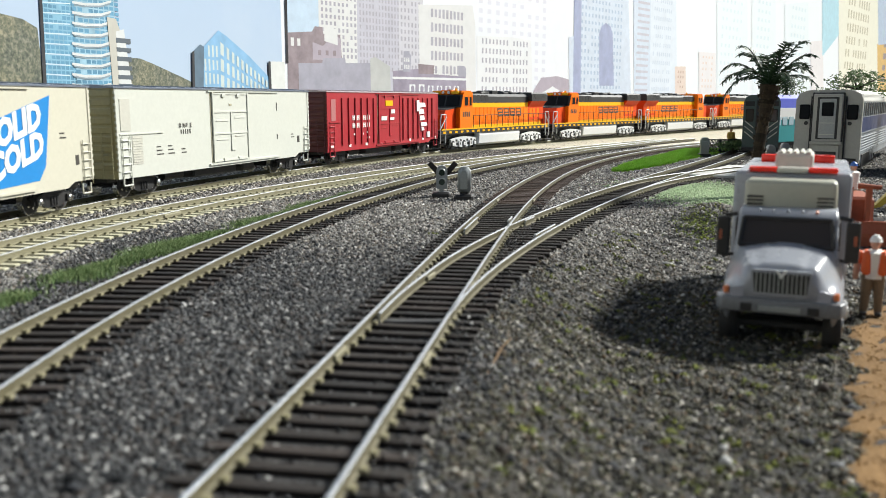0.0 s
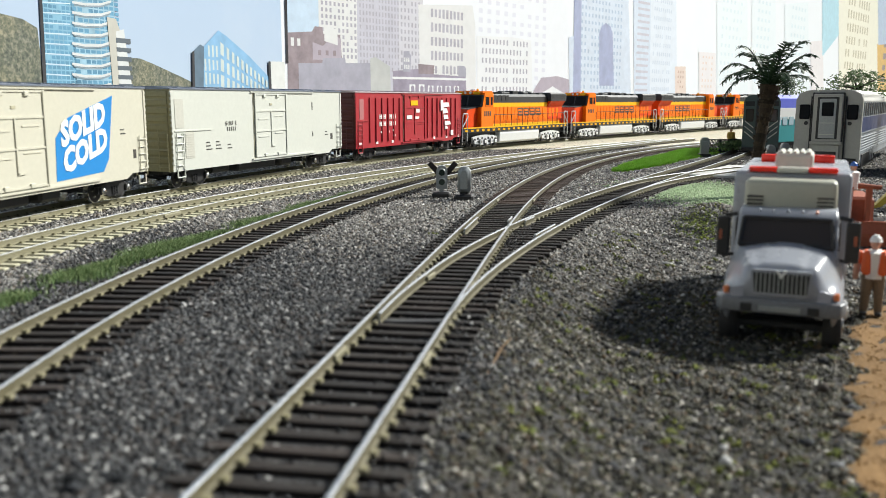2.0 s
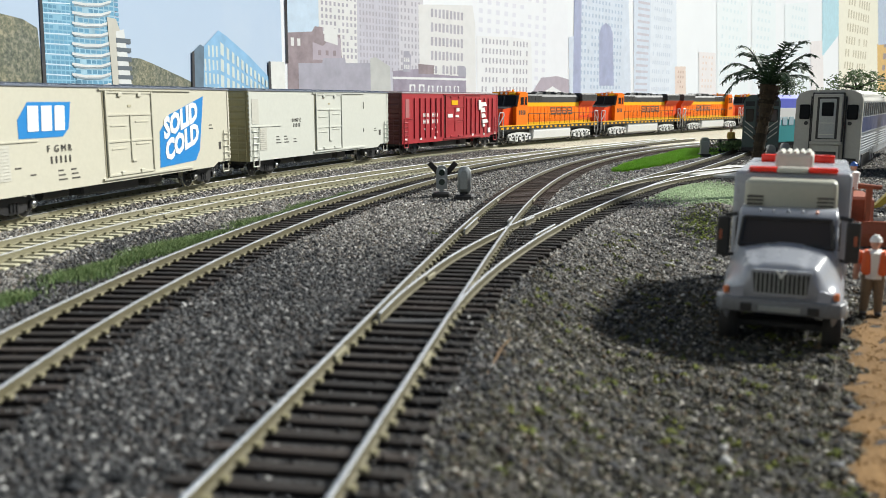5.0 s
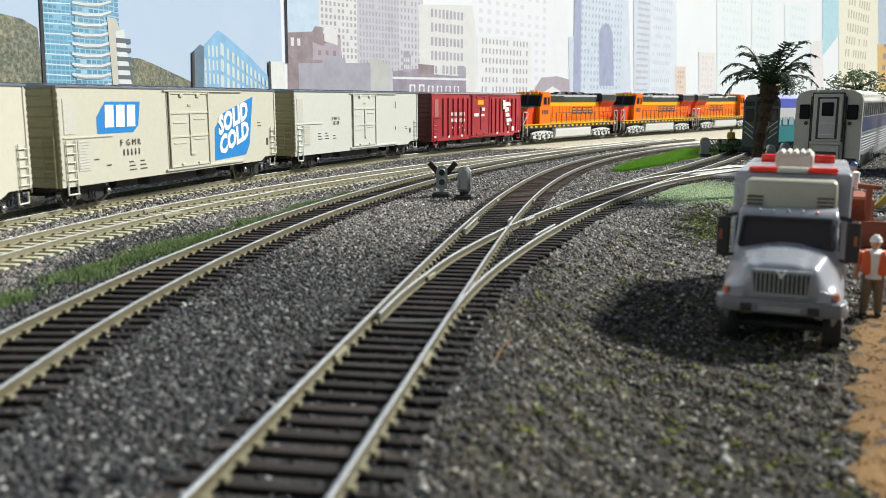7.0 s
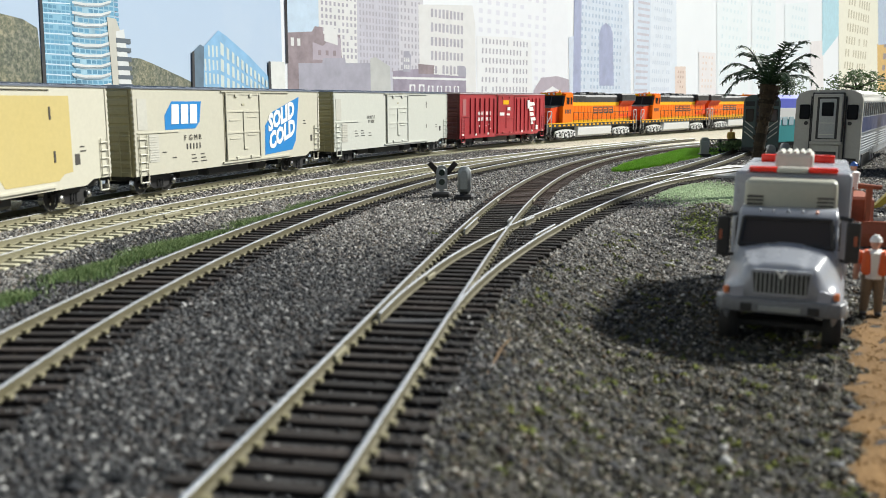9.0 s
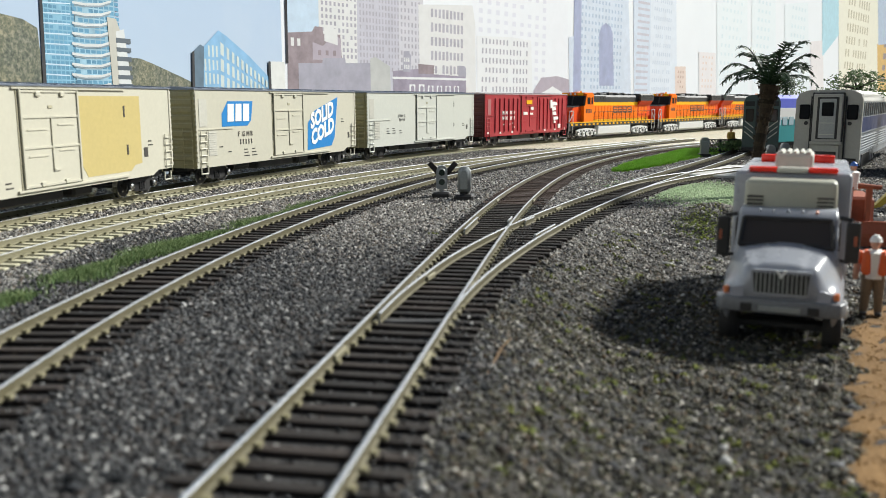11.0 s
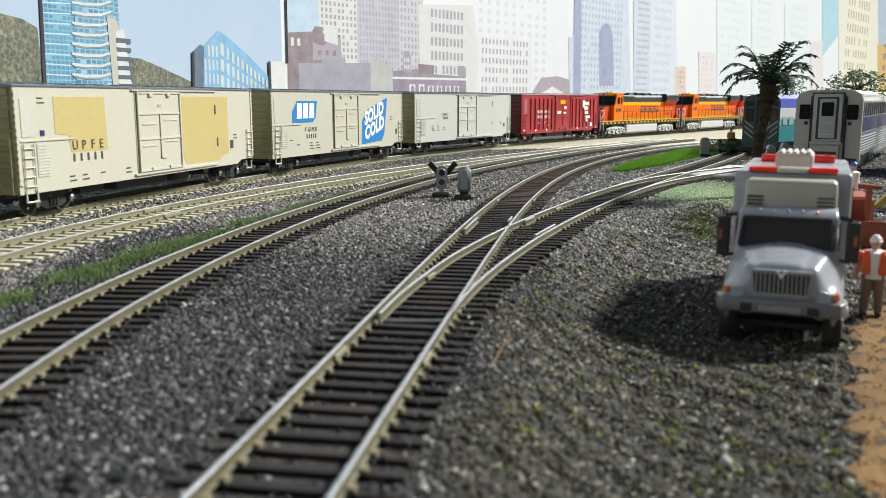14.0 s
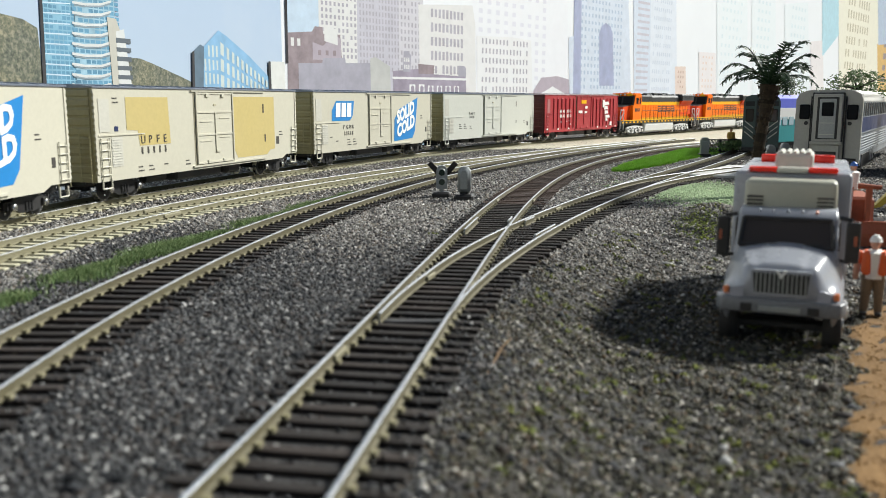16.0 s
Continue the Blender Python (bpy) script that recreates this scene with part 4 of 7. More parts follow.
def scheme_yellow(body, half, w, z0, z1):
    bm = bmesh.new()
    plate_poly(bm, [(-73, z0 + 22), (-65, z0 + 21.5), (-64, z0 + 14.5), (-40, z0 + 14.5), (-41, z1 - 4.2), (-73, z1 - 4.2)], w, 0)
    part("patch", bm, M_YELLOW, body, "mustard-yellow painted-out patch")
    bm = bmesh.new()
    plate_poly(bm, [(19.0, z0 + 9), (23, z0 + 3.5), (56, z0 + 3.5), (60, z0 + 6.0), (66, z0 + 6.5), (66, z1 - 3.8), (19.0, z1 - 3.8)], w, 0)
    part("patch", bm, M_YELLOW, body, "mustard-yellow painted-out patch")
    bm = bmesh.new()
    side_text(bm, "U", 5.4, -63.5, z0 + 15.4, w + 0.12, 0)
    side_text(bm, "P", 5.4, -57.5, z0 + 15.4, w + 0.12, 0)
    side_text(bm, "F", 5.4, -51.5, z0 + 15.4, w + 0.12, 0)
    side_text(bm, "E", 5.4, -46.0, z0 + 15.4, w + 0.12, 0)
    part("reporting_mark", bm, M_INK, body)
    bm = bmesh.new()
    bars(bm, -63, z0 + 10.6, 5, 1.1, 3.2, 3.4, w, 0)
    part("road_number", bm, M_INK, body)["kind"] = "stuff"
    bm = bmesh.new()
    small_print(bm, [(-82, z1 - 5, 2), (-66, z0 + 4.5, 2), (-58, z0 + 4.5, 2), (-46, z0 + 4.5, 1), (-28, z0 + 5, 2), (72, z0 + 16, 2)], 0, w)
    box(bm, 52, 53.2, -w - 0.3, -w + 0.02, z1 - 13, z1 - 8, 0)
    box(bm, 53.5, 54.7, -w - 0.3, -w + 0.02, z0 + 11, z0 + 15.5, 0)
    box(bm, 68, 71.5, -w - 0.14, -w + 0.02, z0 + 9, z0 + 13.5, 0)
    part("small_print", bm, M_INK, body, "black lettering")["kind"] = "stuff"
    bm = bmesh.new()
    box(bm, -81.5, -79.0, -w - 0.16, -w + 0.02, z0 + 21.6, z0 + 23.8, 0)
    part("label_plate", bm, M_NAVY, body, "small dark blue plate")


def scheme_red(body, half, w, z0, z1):
    bm = bmesh.new()
    for r in range(2):
        for i in range(4):
            x = -57 + i * 6.2 + (3.0 if i > 1 else 0)
            box(bm, x, x + 1.1, -w - 0.5, -w + 0.02, z0 + 21 - 5.4 * r, z0 + 24.4 - 5.4 * r, 0)
            box(bm, x + 2.4, x + 3.5, -w - 0.5, -w + 0.02, z0 + 21 - 5.4 * r, z0 + 24.4 - 5.4 * r, 0)
            box(bm, x + 1.1, x + 2.4, -w - 0.5, -w + 0.02, z0 + 22.4 - 5.4 * r, z0 + 23.3 - 5.4 * r, 0)
    for x, z in ((-55, z0 + 11), (-44, z0 + 11), (-36, z0 + 12), (-35, z0 + 8)):
        box(bm, x, x + 3, -w - 0.4, -w + 0.02, z - 0.6, z + 0.8, 0)
    for x, z, a, b in ((48, z0 + 26, 6, 9), (53, z0 + 29, 12, 4), (52, z0 + 23.5, 10, 4.5), (54, z0 + 18.5, 9, 4), (56, z0 + 13.5, 12, 3.6), (57, z0 + 10, 5, 3)):
        prism(bm, [(x, z), (x + a, z + 0.6), (x + a - 2.0, z + b), (x - 0.6, z + b)], -w - 1.05, -w + 0.02, 0)
    box(bm, -14, -5, -w - 1.0, -w - 0.45, z0 + 20, z0 + 23, 0)
    box(bm, 0, 7, -w - 1.0, -w - 0.45, z0 + 20, z0 + 22, 0)
    box(bm, 2, 8, -w - 1.0, -w - 0.45, z0 + 25, z0 + 28, 0)
    box(bm, 68, 73, -w - 1.0, -w + 0.02, z0 + 4.5, z0 + 9, 0)
    for i in range(8):
        x = -half + 6 + i * (2 * half - 12) / 7
        box(bm, x - 1.6, x + 1.6, -w - 0.3, -w + 0.02, z0 + 2.4, z0 + 4.4, 0)
    part("lettering", bm, M_WINK, body, "white lettering shapes")
    bm = bmesh.new()
    box(bm, -7, 5, -w - 0.9, -w - 0.45, z1 - 10, z1 - 6, 0)
    part("emblem", bm, M_GOLD, body, "yellow emblem")


def locomotive(name, label):
    """A six-axle wide-cab diesel. The nose points along +x."""
    eng = thing(name, label, "locomotive", group="diesel engines of the freight train")
    L = 239.0
    h = L / 2 - 5.0
    hc = h - 11.5
    # deck and walkway
    bm = bmesh.new()
    prism(bm, [(-h, 14.4), (h - 2, 14.4), (h, 15.0), (h, 18.2), (-h, 18.2)], -17.5, 17.5, 0)
    box(bm, -h + 8, h - 8, -12, 12, 8.0, 14.4, 0, 0.6)
    frame_ = part("underframe", bm, M_BLACK, eng)
    bm = bmesh.new()
    n = 22
    for i in range(n):
        x = -h + 6 + i * (2 * h - 12) / (n - 1)
        for y in (-1, 1):
            box(bm, x - 2.2, x + 2.2, 17.4 * y, 17.75 * y, 15.4, 17.2, 0)
    part("sill_stripe", bm, M_GOLD, frame_, "broken yellow sill stripe")["kind"] = "stuff"
    # long hood
    prof = lambda wd, lo, hi, r: [(-wd, lo), (wd, lo), (wd, hi - r), (wd - r, hi), (-wd + r, hi), (-wd, hi - r)]
    bm = bmesh.new()
    prism(bm, prof(11.6, 21.3, 41.5, 0.1), -h + 9, hc - 46, 0, axis="x")
    hood = part("hood", bm, M_ORANGE, eng, "orange long hood")
    bm = bmesh.new()
    prism(bm, prof(11.75, 18.2, 21.4, 0.1), -h + 8.8, hc - 45.9, 0, axis="x")
    part("lower_band", bm, M_GOLD, hood, "yellow lower band")
    bm = bmesh.new()
    prism(bm, prof(11.75, 37.9, 42.2, 0.1), -h + 42, hc - 46.1, 0, axis="x")
    part("upper_band", bm, M_GOLD, hood, "yellow upper band")
    bm = bmesh.new()
    prism(bm, prof(11.9, 42.0, 50.5, 2.6), -h + 9, hc - 47, 0, axis="x")
    prism(bm, prof(16.6, 43.5, 52.5, 2.0), -h + 3, -h + 42, 0, axis="x")
    for i in range(12):
        x = -h + 6 + i * 2.9
        box(bm, x, x + 1.2, -16.7, 16.7, 46.0, 51.0, 0)
    top_ = part("roof", bm, M_DARK, eng, "dark grey hood roof with fans and exhaust")
    for x in (-h + 60, -h + 78, -h + 120):
        bm = bmesh.new()
        box(bm, x, x + 11, -7, 7, 50.4, 52.6, 0, 0.5)
        rod(bm, (x + 5.5, 0, 52.4), (x + 5.5, 0, 53.6), 4.2, 3.6, 14)
        part("roof_fan", bm, M_DARK, top_)
    bm = bmesh.new()
    box(bm, -h + 98, -h + 110, -5, 5, 50.4, 54.0, 0, 0.6)
    part("exhaust", bm, M_BLACK, top_)
    for x in (-h + 48, -h + 132):
        bm = bmesh.new()
        box(bm, x, x + 8, -9, 9, 50.3, 52.0, 0, 0.4)
        part("roof_hatch", bm, M_DARK, top_)
    # radiator section, red
    bm = bmesh.new()
    prism(bm, [(-16.2, 43.5), (16.2, 43.5), (11.8, 37.5), (11.8, 24.2), (-11.8, 24.2), (-11.8, 37.5)], -h + 4, -h + 41, 0, axis="x")
    part("radiator", bm, M_REDOR, eng, "orange-red radiator housing")
    # hood doors, louvres
    bm = bmesh.new()
    for i in range(16):
        x = -h + 46 + i * 8.0
        if x < hc - 52:
            for y in (-1, 1):
                box(bm, x, x + 6.9, 11.5 * y, 11.95 * y, 25.0, 37.4, 0)
                part("hood_door", bm, M_ORANGE, hood)
                bm = bmesh.new()
    bm = bmesh.new()
    for i in range(5):
        x = hc - 86 + i * 8.0
        for y in (-1, 1):
            box(bm, x, x + 6.6, 11.8 * y, 12.15 * y, 44.0, 49.2, 0)
            part("louvre", bm, M_BLACK, hood, "black louvre")
            bm = bmesh.new()
    # engine-name shapes
    bm = bmesh.new()
    for i in range(4):
        x = -h + 58 + i * 13.6
        for y in (-1, 1):
            prism(bm, [(x, 28.6), (x + 11.2, 28.6), (x + 13.2, 36.6), (x + 2.0, 36.6)], 11.9 * y, 12.2 * y, 0)
            prism(bm, [(x + 2.6, 30.0), (x + 10.6, 30.0), (x + 11.0, 31.8), (x + 3.0, 31.8)], 12.15 * y, 12.3 * y, 1)
            prism(bm, [(x + 3.4, 33.2), (x + 11.4, 33.2), (x + 11.9, 35.2), (x + 3.9, 35.2)], 12.15 * y, 12.3 * y, 1)
    part("lettering", bm, [M_INK, M_ORANGE], hood, "dark slanted block lettering shapes")
    bm = bmesh.new()
    for x in (-h + 14, -h + 24, -h + 32):
        for y in (-1, 1):
            box(bm, x, x + 6, 11.7 * y, 11.95 * y, 27, 36, 0)
    part("grille", bm, M_ORANGE, hood)
    # cab
    bm = bmesh.new()
    prism(bm, [(hc - 46, 18.2), (hc - 23, 18.2), (hc - 23, 37.0), (hc - 25, 38.0), (hc - 28.5, 49.0), (hc - 30, 51.6), (hc - 46, 51.6)], -17.0, 17.0, 0)
    cab = part("cab", bm, M_ORANGE, eng, "orange cab")
    bm = bmesh.new()
    prism(bm, [(hc - 46.5, 51.2), (hc - 27.5, 51.2), (hc - 28.5, 53.0), (hc - 45.5, 53.0)], -15.5, 15.5, 0)
    box(bm, hc - 32, hc - 26.5, -6, 6, 49.6, 53.4, 0, 0.5)
    part("cab_roof", bm, M_ORANGE, cab)
    bm = bmesh.new()
    prism(bm, [(hc - 24, 18.2), (h - 13.5, 18.2), (h - 13.0, 31.0), (h - 16.5, 36.0), (hc - 24, 38.0)], -12.5, 12.5, 0)
    nose = part("nose", bm, M_REDOR, eng, "dark red-orange short nose")
    for a, b in ((-14.5, -1.0), (1.0, 14.5)):
        bm = bmesh.new()
        prism(bm, [(hc - 24.3, 39.2), (hc - 23.7, 39.2), (hc - 26.9, 48.6), (hc - 27.5, 48.6)], a, b, 0)
        part("windscreen", bm, M_CABGLASS, cab, "dark cab windscreen")
    for y in (-1, 1):
        for a, b in ((hc - 37.5, hc - 30.5), (hc - 44, hc - 39.5)):
            bm = bmesh.new()
            box(bm, a, b, 16.8 * y, 17.2 * y, 39.2, 47.5, 0)
            part("window", bm, M_CABGLASS, cab, "dark cab window")
    for y in (-1, 1):
        for a, b in ((hc - 38.2, hc - 29.8), (hc - 44.6, hc - 38.9)):
            bm = bmesh.new()
            box(bm, a, b, 16.9 * y, 17.35 * y, 47.4, 48.2, 0)
            box(bm, a, b, 16.9 * y, 17.35 * y, 38.8, 39.6, 0)
            box(bm, a, a + 0.8, 16.9 * y, 17.35 * y, 38.8, 48.2, 0)
            box(bm, b - 0.8, b, 16.9 * y, 17.35 * y, 38.8, 48.2, 0)
            part("window_frame", bm, M_ORANGE, cab)
    bm = bmesh.new()
    for i in range(4):
        for y in (-1, 1):
            box(bm, hc - 41 + i * 3.6, hc - 39.0 + i * 3.6, 16.9 * y, 17.2 * y, 29.5, 34.0, 0)
    part("road_number", bm, M_INK, cab, "dark number bars")
    bm = bmesh.new()
    for y in (-3.0, 3.0):
        rod(bm, (hc - 27, y, 51.4), (hc - 25.8, y, 51.4), 1.3, None, 10)
    part("headlight", bm, M_WINK, cab, "round white headlight")
    # dark windscreen band, number boards and roof lamps of the cab
    bm = bmesh.new()
    prism(bm, [(hc - 25.2, 38.0), (hc - 24.2, 38.4), (hc - 27.6, 49.4), (hc - 28.6, 49.4)], -16.4, 16.4, 0)
    part("windscreen_band", bm, M_BLACK, cab, "black windscreen surround")
    bm = bmesh.new()
    prism(bm, [(hc - 24.0, 37.4), (h - 16.4, 35.6), (h - 16.6, 36.4), (hc - 24.0, 38.5)], -12.6, 12.6, 0)
    part("nose_top", bm, M_DARK, nose, "anti-glare dark nose top")
    for y in (-9.5, 9.5):
        bm = bmesh.new()
        box(bm, hc - 28.4, hc - 25.8, y - 3.4, y + 3.4, 49.9, 52.4, 0, 0.3)
        part("number_board", bm, M_GOLD, cab, "pale yellow number board")
    bm = bmesh.new()
    rod(bm, (hc - 36, 5, 53.0), (hc - 36, 5, 55.2), 1.4, 1.0, 10)
    part("beacon", bm, M_GOLD, cab, "amber roof beacon")
    bm = bmesh.new()
    for k in range(3):
        rod(bm, (hc - 43, -4 + 2.4 * k, 53.6), (hc - 39 + k, -4 + 2.4 * k, 53.9), 0.7, 1.1, 8)
    part("horn", bm, M_SILVER, cab)
    # fuel tank
    bm = bmesh.new()
    prism(bm, [(-16.4, 14.3), (16.4, 14.3), (17.0, 12.0), (16.4, 4.4), (12, 2.4), (-12, 2.4), (-16.4, 4.4), (-17.0, 12.0)], -43, 43, 0, axis="x")
    for x in (-43.4, 43.4):
        box(bm, x - 0.5, x + 0.5, -16.0, 16.0, 3.4, 14.0, 0, 0.3)
    part("fuel_tank", bm, M_TANK, eng, "silver fuel tank")
    # handrails and steps
    for y in (-17.0, 17.0):
        bm = bmesh.new()
        rod(bm, (-h + 3, y, 30.5), (hc - 48, y, 30.5), 0.32, None, 5)
        n = 15
        for i in range(n):
            x = -h + 3 + i * (h + hc - 51) / (n - 1)
            rod(bm, (x, y, 18.0), (x, y, 30.5), 0.32, None, 5)
        part("handrail", bm, M_BLACK, eng)
        bm = bmesh.new()
        box(bm, -h + 2, h - 2, y - 0.4, y + 0.4, 18.1, 19.3, 0)
        part("walkway_edge", bm, M_GOLD, eng, "yellow walkway edge")
    for x, way in ((h, 1), (-h, -1)):
        for y in (-17.2, 17.2):
            bm = bmesh.new()
            rod(bm, (x - 1 * way, y, 32), (x + 0.5 * way, y, 27), 0.5, None, 6)
            rod(bm, (x + 0.5 * way, y, 27), (x + 0.5 * way, y, 7), 0.5, None, 6)
            rod(bm, (x - 9 * way, y, 32), (x - 8 * way, y, 7), 0.5, None, 6)
            rod(bm, (x - 10 * way, y, 30), (x + 1.0 * way, y, 19), 0.5, None, 6)
            rod(bm, (x - 1 * way, y, 32), (x - 9 * way, y, 32), 0.5, None, 6)
            part("step_rail", bm, M_SILVER, eng, "silver end handrail")
    for x, way in ((h, 1), (-h, -1)):
        for y in (-15, 15):
            for z in (6.0, 9.5, 13.0):
                bm = bmesh.new()
                box(bm, x - 8 * way, x + 0.5 * way, y - 2.4, y + 2.4, z, z + 0.6, 0)
                part("step", bm, M_BLACK, eng)
        bm = bmesh.new()
        box(bm, x - way, x + 2.2 * way, -16, 16, 3.0, 9.0, 0, 0.5)
        part("plough", bm, M_BLACK, eng)
    for way in (-1, 1):
        bogie(eng, way * 72, (-20.0, 0.0, 20.0), M_TANK, 15.6)
        coupler(eng, way * (h + 1), way)
    CARS.append((eng, L, 72.0))
    return eng


WHITE = freight_car("reefer_car", "plain off-white refrigerator car with small black lettering on the main track", 189.0, M_WHITE, M_BUFF, scheme_plain)
COLD = freight_car("reefer_car", "cream refrigerator car with blue slanted emblems reading solid cold", 189.0, M_CREAM, M_BUFF, scheme_cold)
YELLOW = freight_car("reefer_car", "cream refrigerator car with mustard-yellow painted-out patches and black lettering", 189.0, M_CREAM, M_BUFF, scheme_yellow)
RED = freight_car("reefer_car", "dark red ribbed refrigerator car with white lettering on the main track", 182.0, M_RED, painted("red_end", (0.10, 0.018, 0.022), 0.5), scheme_red, painted("red_roof", (0.50, 0.40, 0.42), 0.4), True)
ENGINE = locomotive("locomotive", "orange and black wide-cab diesel engine with yellow stripes and silver trucks")


def again(ob, label=""):
    c = copy_thing(ob, ob.matrix_basis.copy())
    for o in c.children_recursive:
        if o.name.startswith("wheelset"):
            SPINNING.append(o)
    if label:
        c["label"] = label
    return c


COLD_2 = again(COLD)
ENGINE_2, ENGINE_3, ENGINE_4 = again(ENGINE), again(ENGINE), again(ENGINE)
ENGINE_3["label"] = "orange wide-cab diesel engine with yellow stripes, coupled long hood first"

# the leading corner of the white car at the start, and how far the train has gone by each second
START_S = float(np.interp(572.5, MAIN[1][:, 1], MAIN[0])) + 3.0
GONE = [(0.0, 0.0), (1.0, 22.3), (2.0, 43.8), (3.0, 68.6), (4.0, 94.0), (5.0, 119.6), (6.5, 158.0), (8.0, 198.4), (9.0, 225.2), (10.0, 251.3), (11.5, 290.6), (13.0, 330.0), (14.5, 369.3), (16.0, 408.2)]
CONSIST = [(COLD_2, -3 * 212.0 - 94.5, 1, 71.0), (YELLOW, -2 * 212.0 - 94.5, 1, 71.0), (COLD, -212.0 - 94.5, 1, 71.0), (WHITE, -94.5, 1, 71.0), (RED, 117.0, 1, 68.0),
           (ENGINE, 212.0 + 119.5, -1, 72.0), (ENGINE_2, 451.0 + 119.5, -1, 72.0), (ENGINE_3, 690.0 + 119.5, 1, 72.0), (ENGINE_4, 929.0 + 119.5, -1, 72.0)]
RAIL_Z = 5.0


def on_main(s):
    return Vector((np.interp(s, MAIN[0], MAIN[1][:, 0]), np.interp(s, MAIN[0], MAIN[1][:, 1]), RAIL_Z))


def gone(t):
    a = np.array(GONE)
    # smooth advance: cubic through neighbouring marks
    i = int(np.clip(np.searchsorted(a[:, 0], t) - 1, 0, len(a) - 2))
    m = np.gradient(a[:, 1], a[:, 0])
    h = a[i + 1, 0] - a[i, 0]
    u = (t - a[i, 0]) / h
    return ((2 * u ** 3 - 3 * u ** 2 + 1) * a[i, 1] + (u ** 3 - 2 * u ** 2 + u) * h * m[i] + (3 * u ** 2 - 2 * u ** 3) * a[i + 1, 1] + (u ** 3 - u ** 2) * h * m[i + 1])


def train_pose(t, offset, way, base):
    s = START_S + gone(t) + offset
    a, b = on_main(s - base), on_main(s + base)
    m, d = (a + b) / 2, (b - a)
    h = math.degrees(math.atan2(d.y, d.x)) + (0 if way > 0 else 180)
    return pose(m.x * S, m.y * S, m.z * S, 0, 0, h)


def motions():
    for ob, offset, way, base in CONSIST:
        rows = [(0.5 * i, train_pose(0.5 * i, offset, way, base)) for i in range(33)]
        walk(ob, rows)
    facing = {ob.name: way for ob, _, way, _ in CONSIST}
    for w in SPINNING:
        car = w.parent.parent
        rows = []
        for i in range(65):
            t = 0.25 * i
            a = math.degrees(gone(t) / WHEEL_R) * facing[car.name]
            rows.append((t, Matrix.Translation(w.location) @ Matrix.Rotation(radians(a), 4, "Y")))
        walk(w, rows)


# ---------------------------------------------------------------- backdrop boards
class Face:
    """A board's front: its start, direction, and how many prints it already carries."""

    def __init__(self, a, b, top):
        self.a, self.b = Vector((a[0], a[1], 0)), Vector((b[0], b[1], 0))
        self.d = (self.b - self.a).normalized()
        self.n = Vector((self.d.y, -self.d.x, 0))
        self.top, self.layer, self.thing = top, 0, None

    def at(self, u, v, out):
        return self.a + self.d * u + self.n * out + Vector((0, 0, v))


def panel(name, label, face, mat):
    t = thing(name, label, "backdrop", kind="structure")
    length = (face.b - face.a).length
    bm = bmesh.new()
    p = [face.at(0, -8, 0), face.at(length, -8, 0), face.at(length, face.top, 0), face.at(0, face.top, 0)]
    f = [bm.verts.new(q) for q in p]
    g = [bm.verts.new(q - face.n * 6) for q in p]
    bm.faces.new(f)
    bm.faces.new(g[::-1])
    for i in range(4):
        j = (i + 1) % 4
        bm.faces.new((f[j], f[i], g[i], g[j]))
    bmesh.ops.recalc_face_normals(bm, faces=bm.faces)
    part("board", bm, mat, t)
    face.thing = t


def on_board(face, mat, pts, windows):
    """A building of the printed skyline: a thin card on the board, with its rows of windows."""
    face.layer += 1
    lo = 0.05 + 0.012 * face.layer
    bm = bmesh.new()
    a = [bm.verts.new(face.at(u, v, lo)) for u, v in pts]
    b = [bm.verts.new(face.at(u, v, lo - 0.011)) for u, v in pts]
    bm.faces.new(a)
    for i in range(len(pts)):
        j = (i + 1) % len(pts)
        bm.faces.new((a[j], a[i], b[i], b[j]))
    mats = [mat]
    bmesh.ops.recalc_face_normals(bm, faces=bm.faces)
    card = part("printed_building", bm, mats, face.thing)
    if windows:
        u0, v0, u1, v1, nx, ny, fx, fy, wm = windows
        bm = bmesh.new()
        rnd = random.Random(face.layer)
        du, dv = (u1 - u0) / nx, (v1 - v0) / ny
        for i in range(nx):
            for k in range(ny):
                if nx > 1 and rnd.random() < 0.05:
                    continue
                cu, cv = u0 + (i + 0.5) * du, v0 + (k + 0.5) * dv
                hu, hv = abs(du) * fx / 2, abs(dv) * fy / 2 * rnd.uniform(0.85, 1.1)
                q = [bm.verts.new(face.at(cu + s_ * hu, cv + r * hv, lo + 0.005)) for s_, r in ((-1, -1), (1, -1), (1, 1), (-1, 1))]
                w = [bm.verts.new(face.at(cu + s_ * hu, cv + r * hv, lo - 0.004)) for s_, r in ((-1, -1), (1, -1), (1, 1), (-1, 1))]
                bm.faces.new(q)
                for e in range(4):
                    bm.faces.new((q[(e + 1) % 4], q[e], w[e], w[(e + 1) % 4]))
        o = part("printed_windows", bm, wm, card)
        o["kind"] = "stuff"


P_GLASS = printed("ink_glass_blue", (0.19, 0.37, 0.49), 0.25, 40)
P_GLASSD = printed("ink_glass_deep", (0.11, 0.27, 0.40), 0.35, 25)
P_SHADE = printed("ink_shade", (0.22, 0.28, 0.32), 0.2, 40)
P_GLASS2 = printed("ink_glass_teal", (0.26, 0.42, 0.52), 0.25, 40)
P_PALEBLUE = printed("ink_pale_blue", (0.50, 0.62, 0.72))
P_PALE = printed("ink_pale_grey", (0.56, 0.58, 0.58))
P_BALC = printed("ink_sand", (0.46, 0.45, 0.40))
P_DARKWIN = printed("ink_dark", (0.10, 0.12, 0.14))
P_SLATE = printed("ink_slate", (0.10, 0.15, 0.20), 0.2)
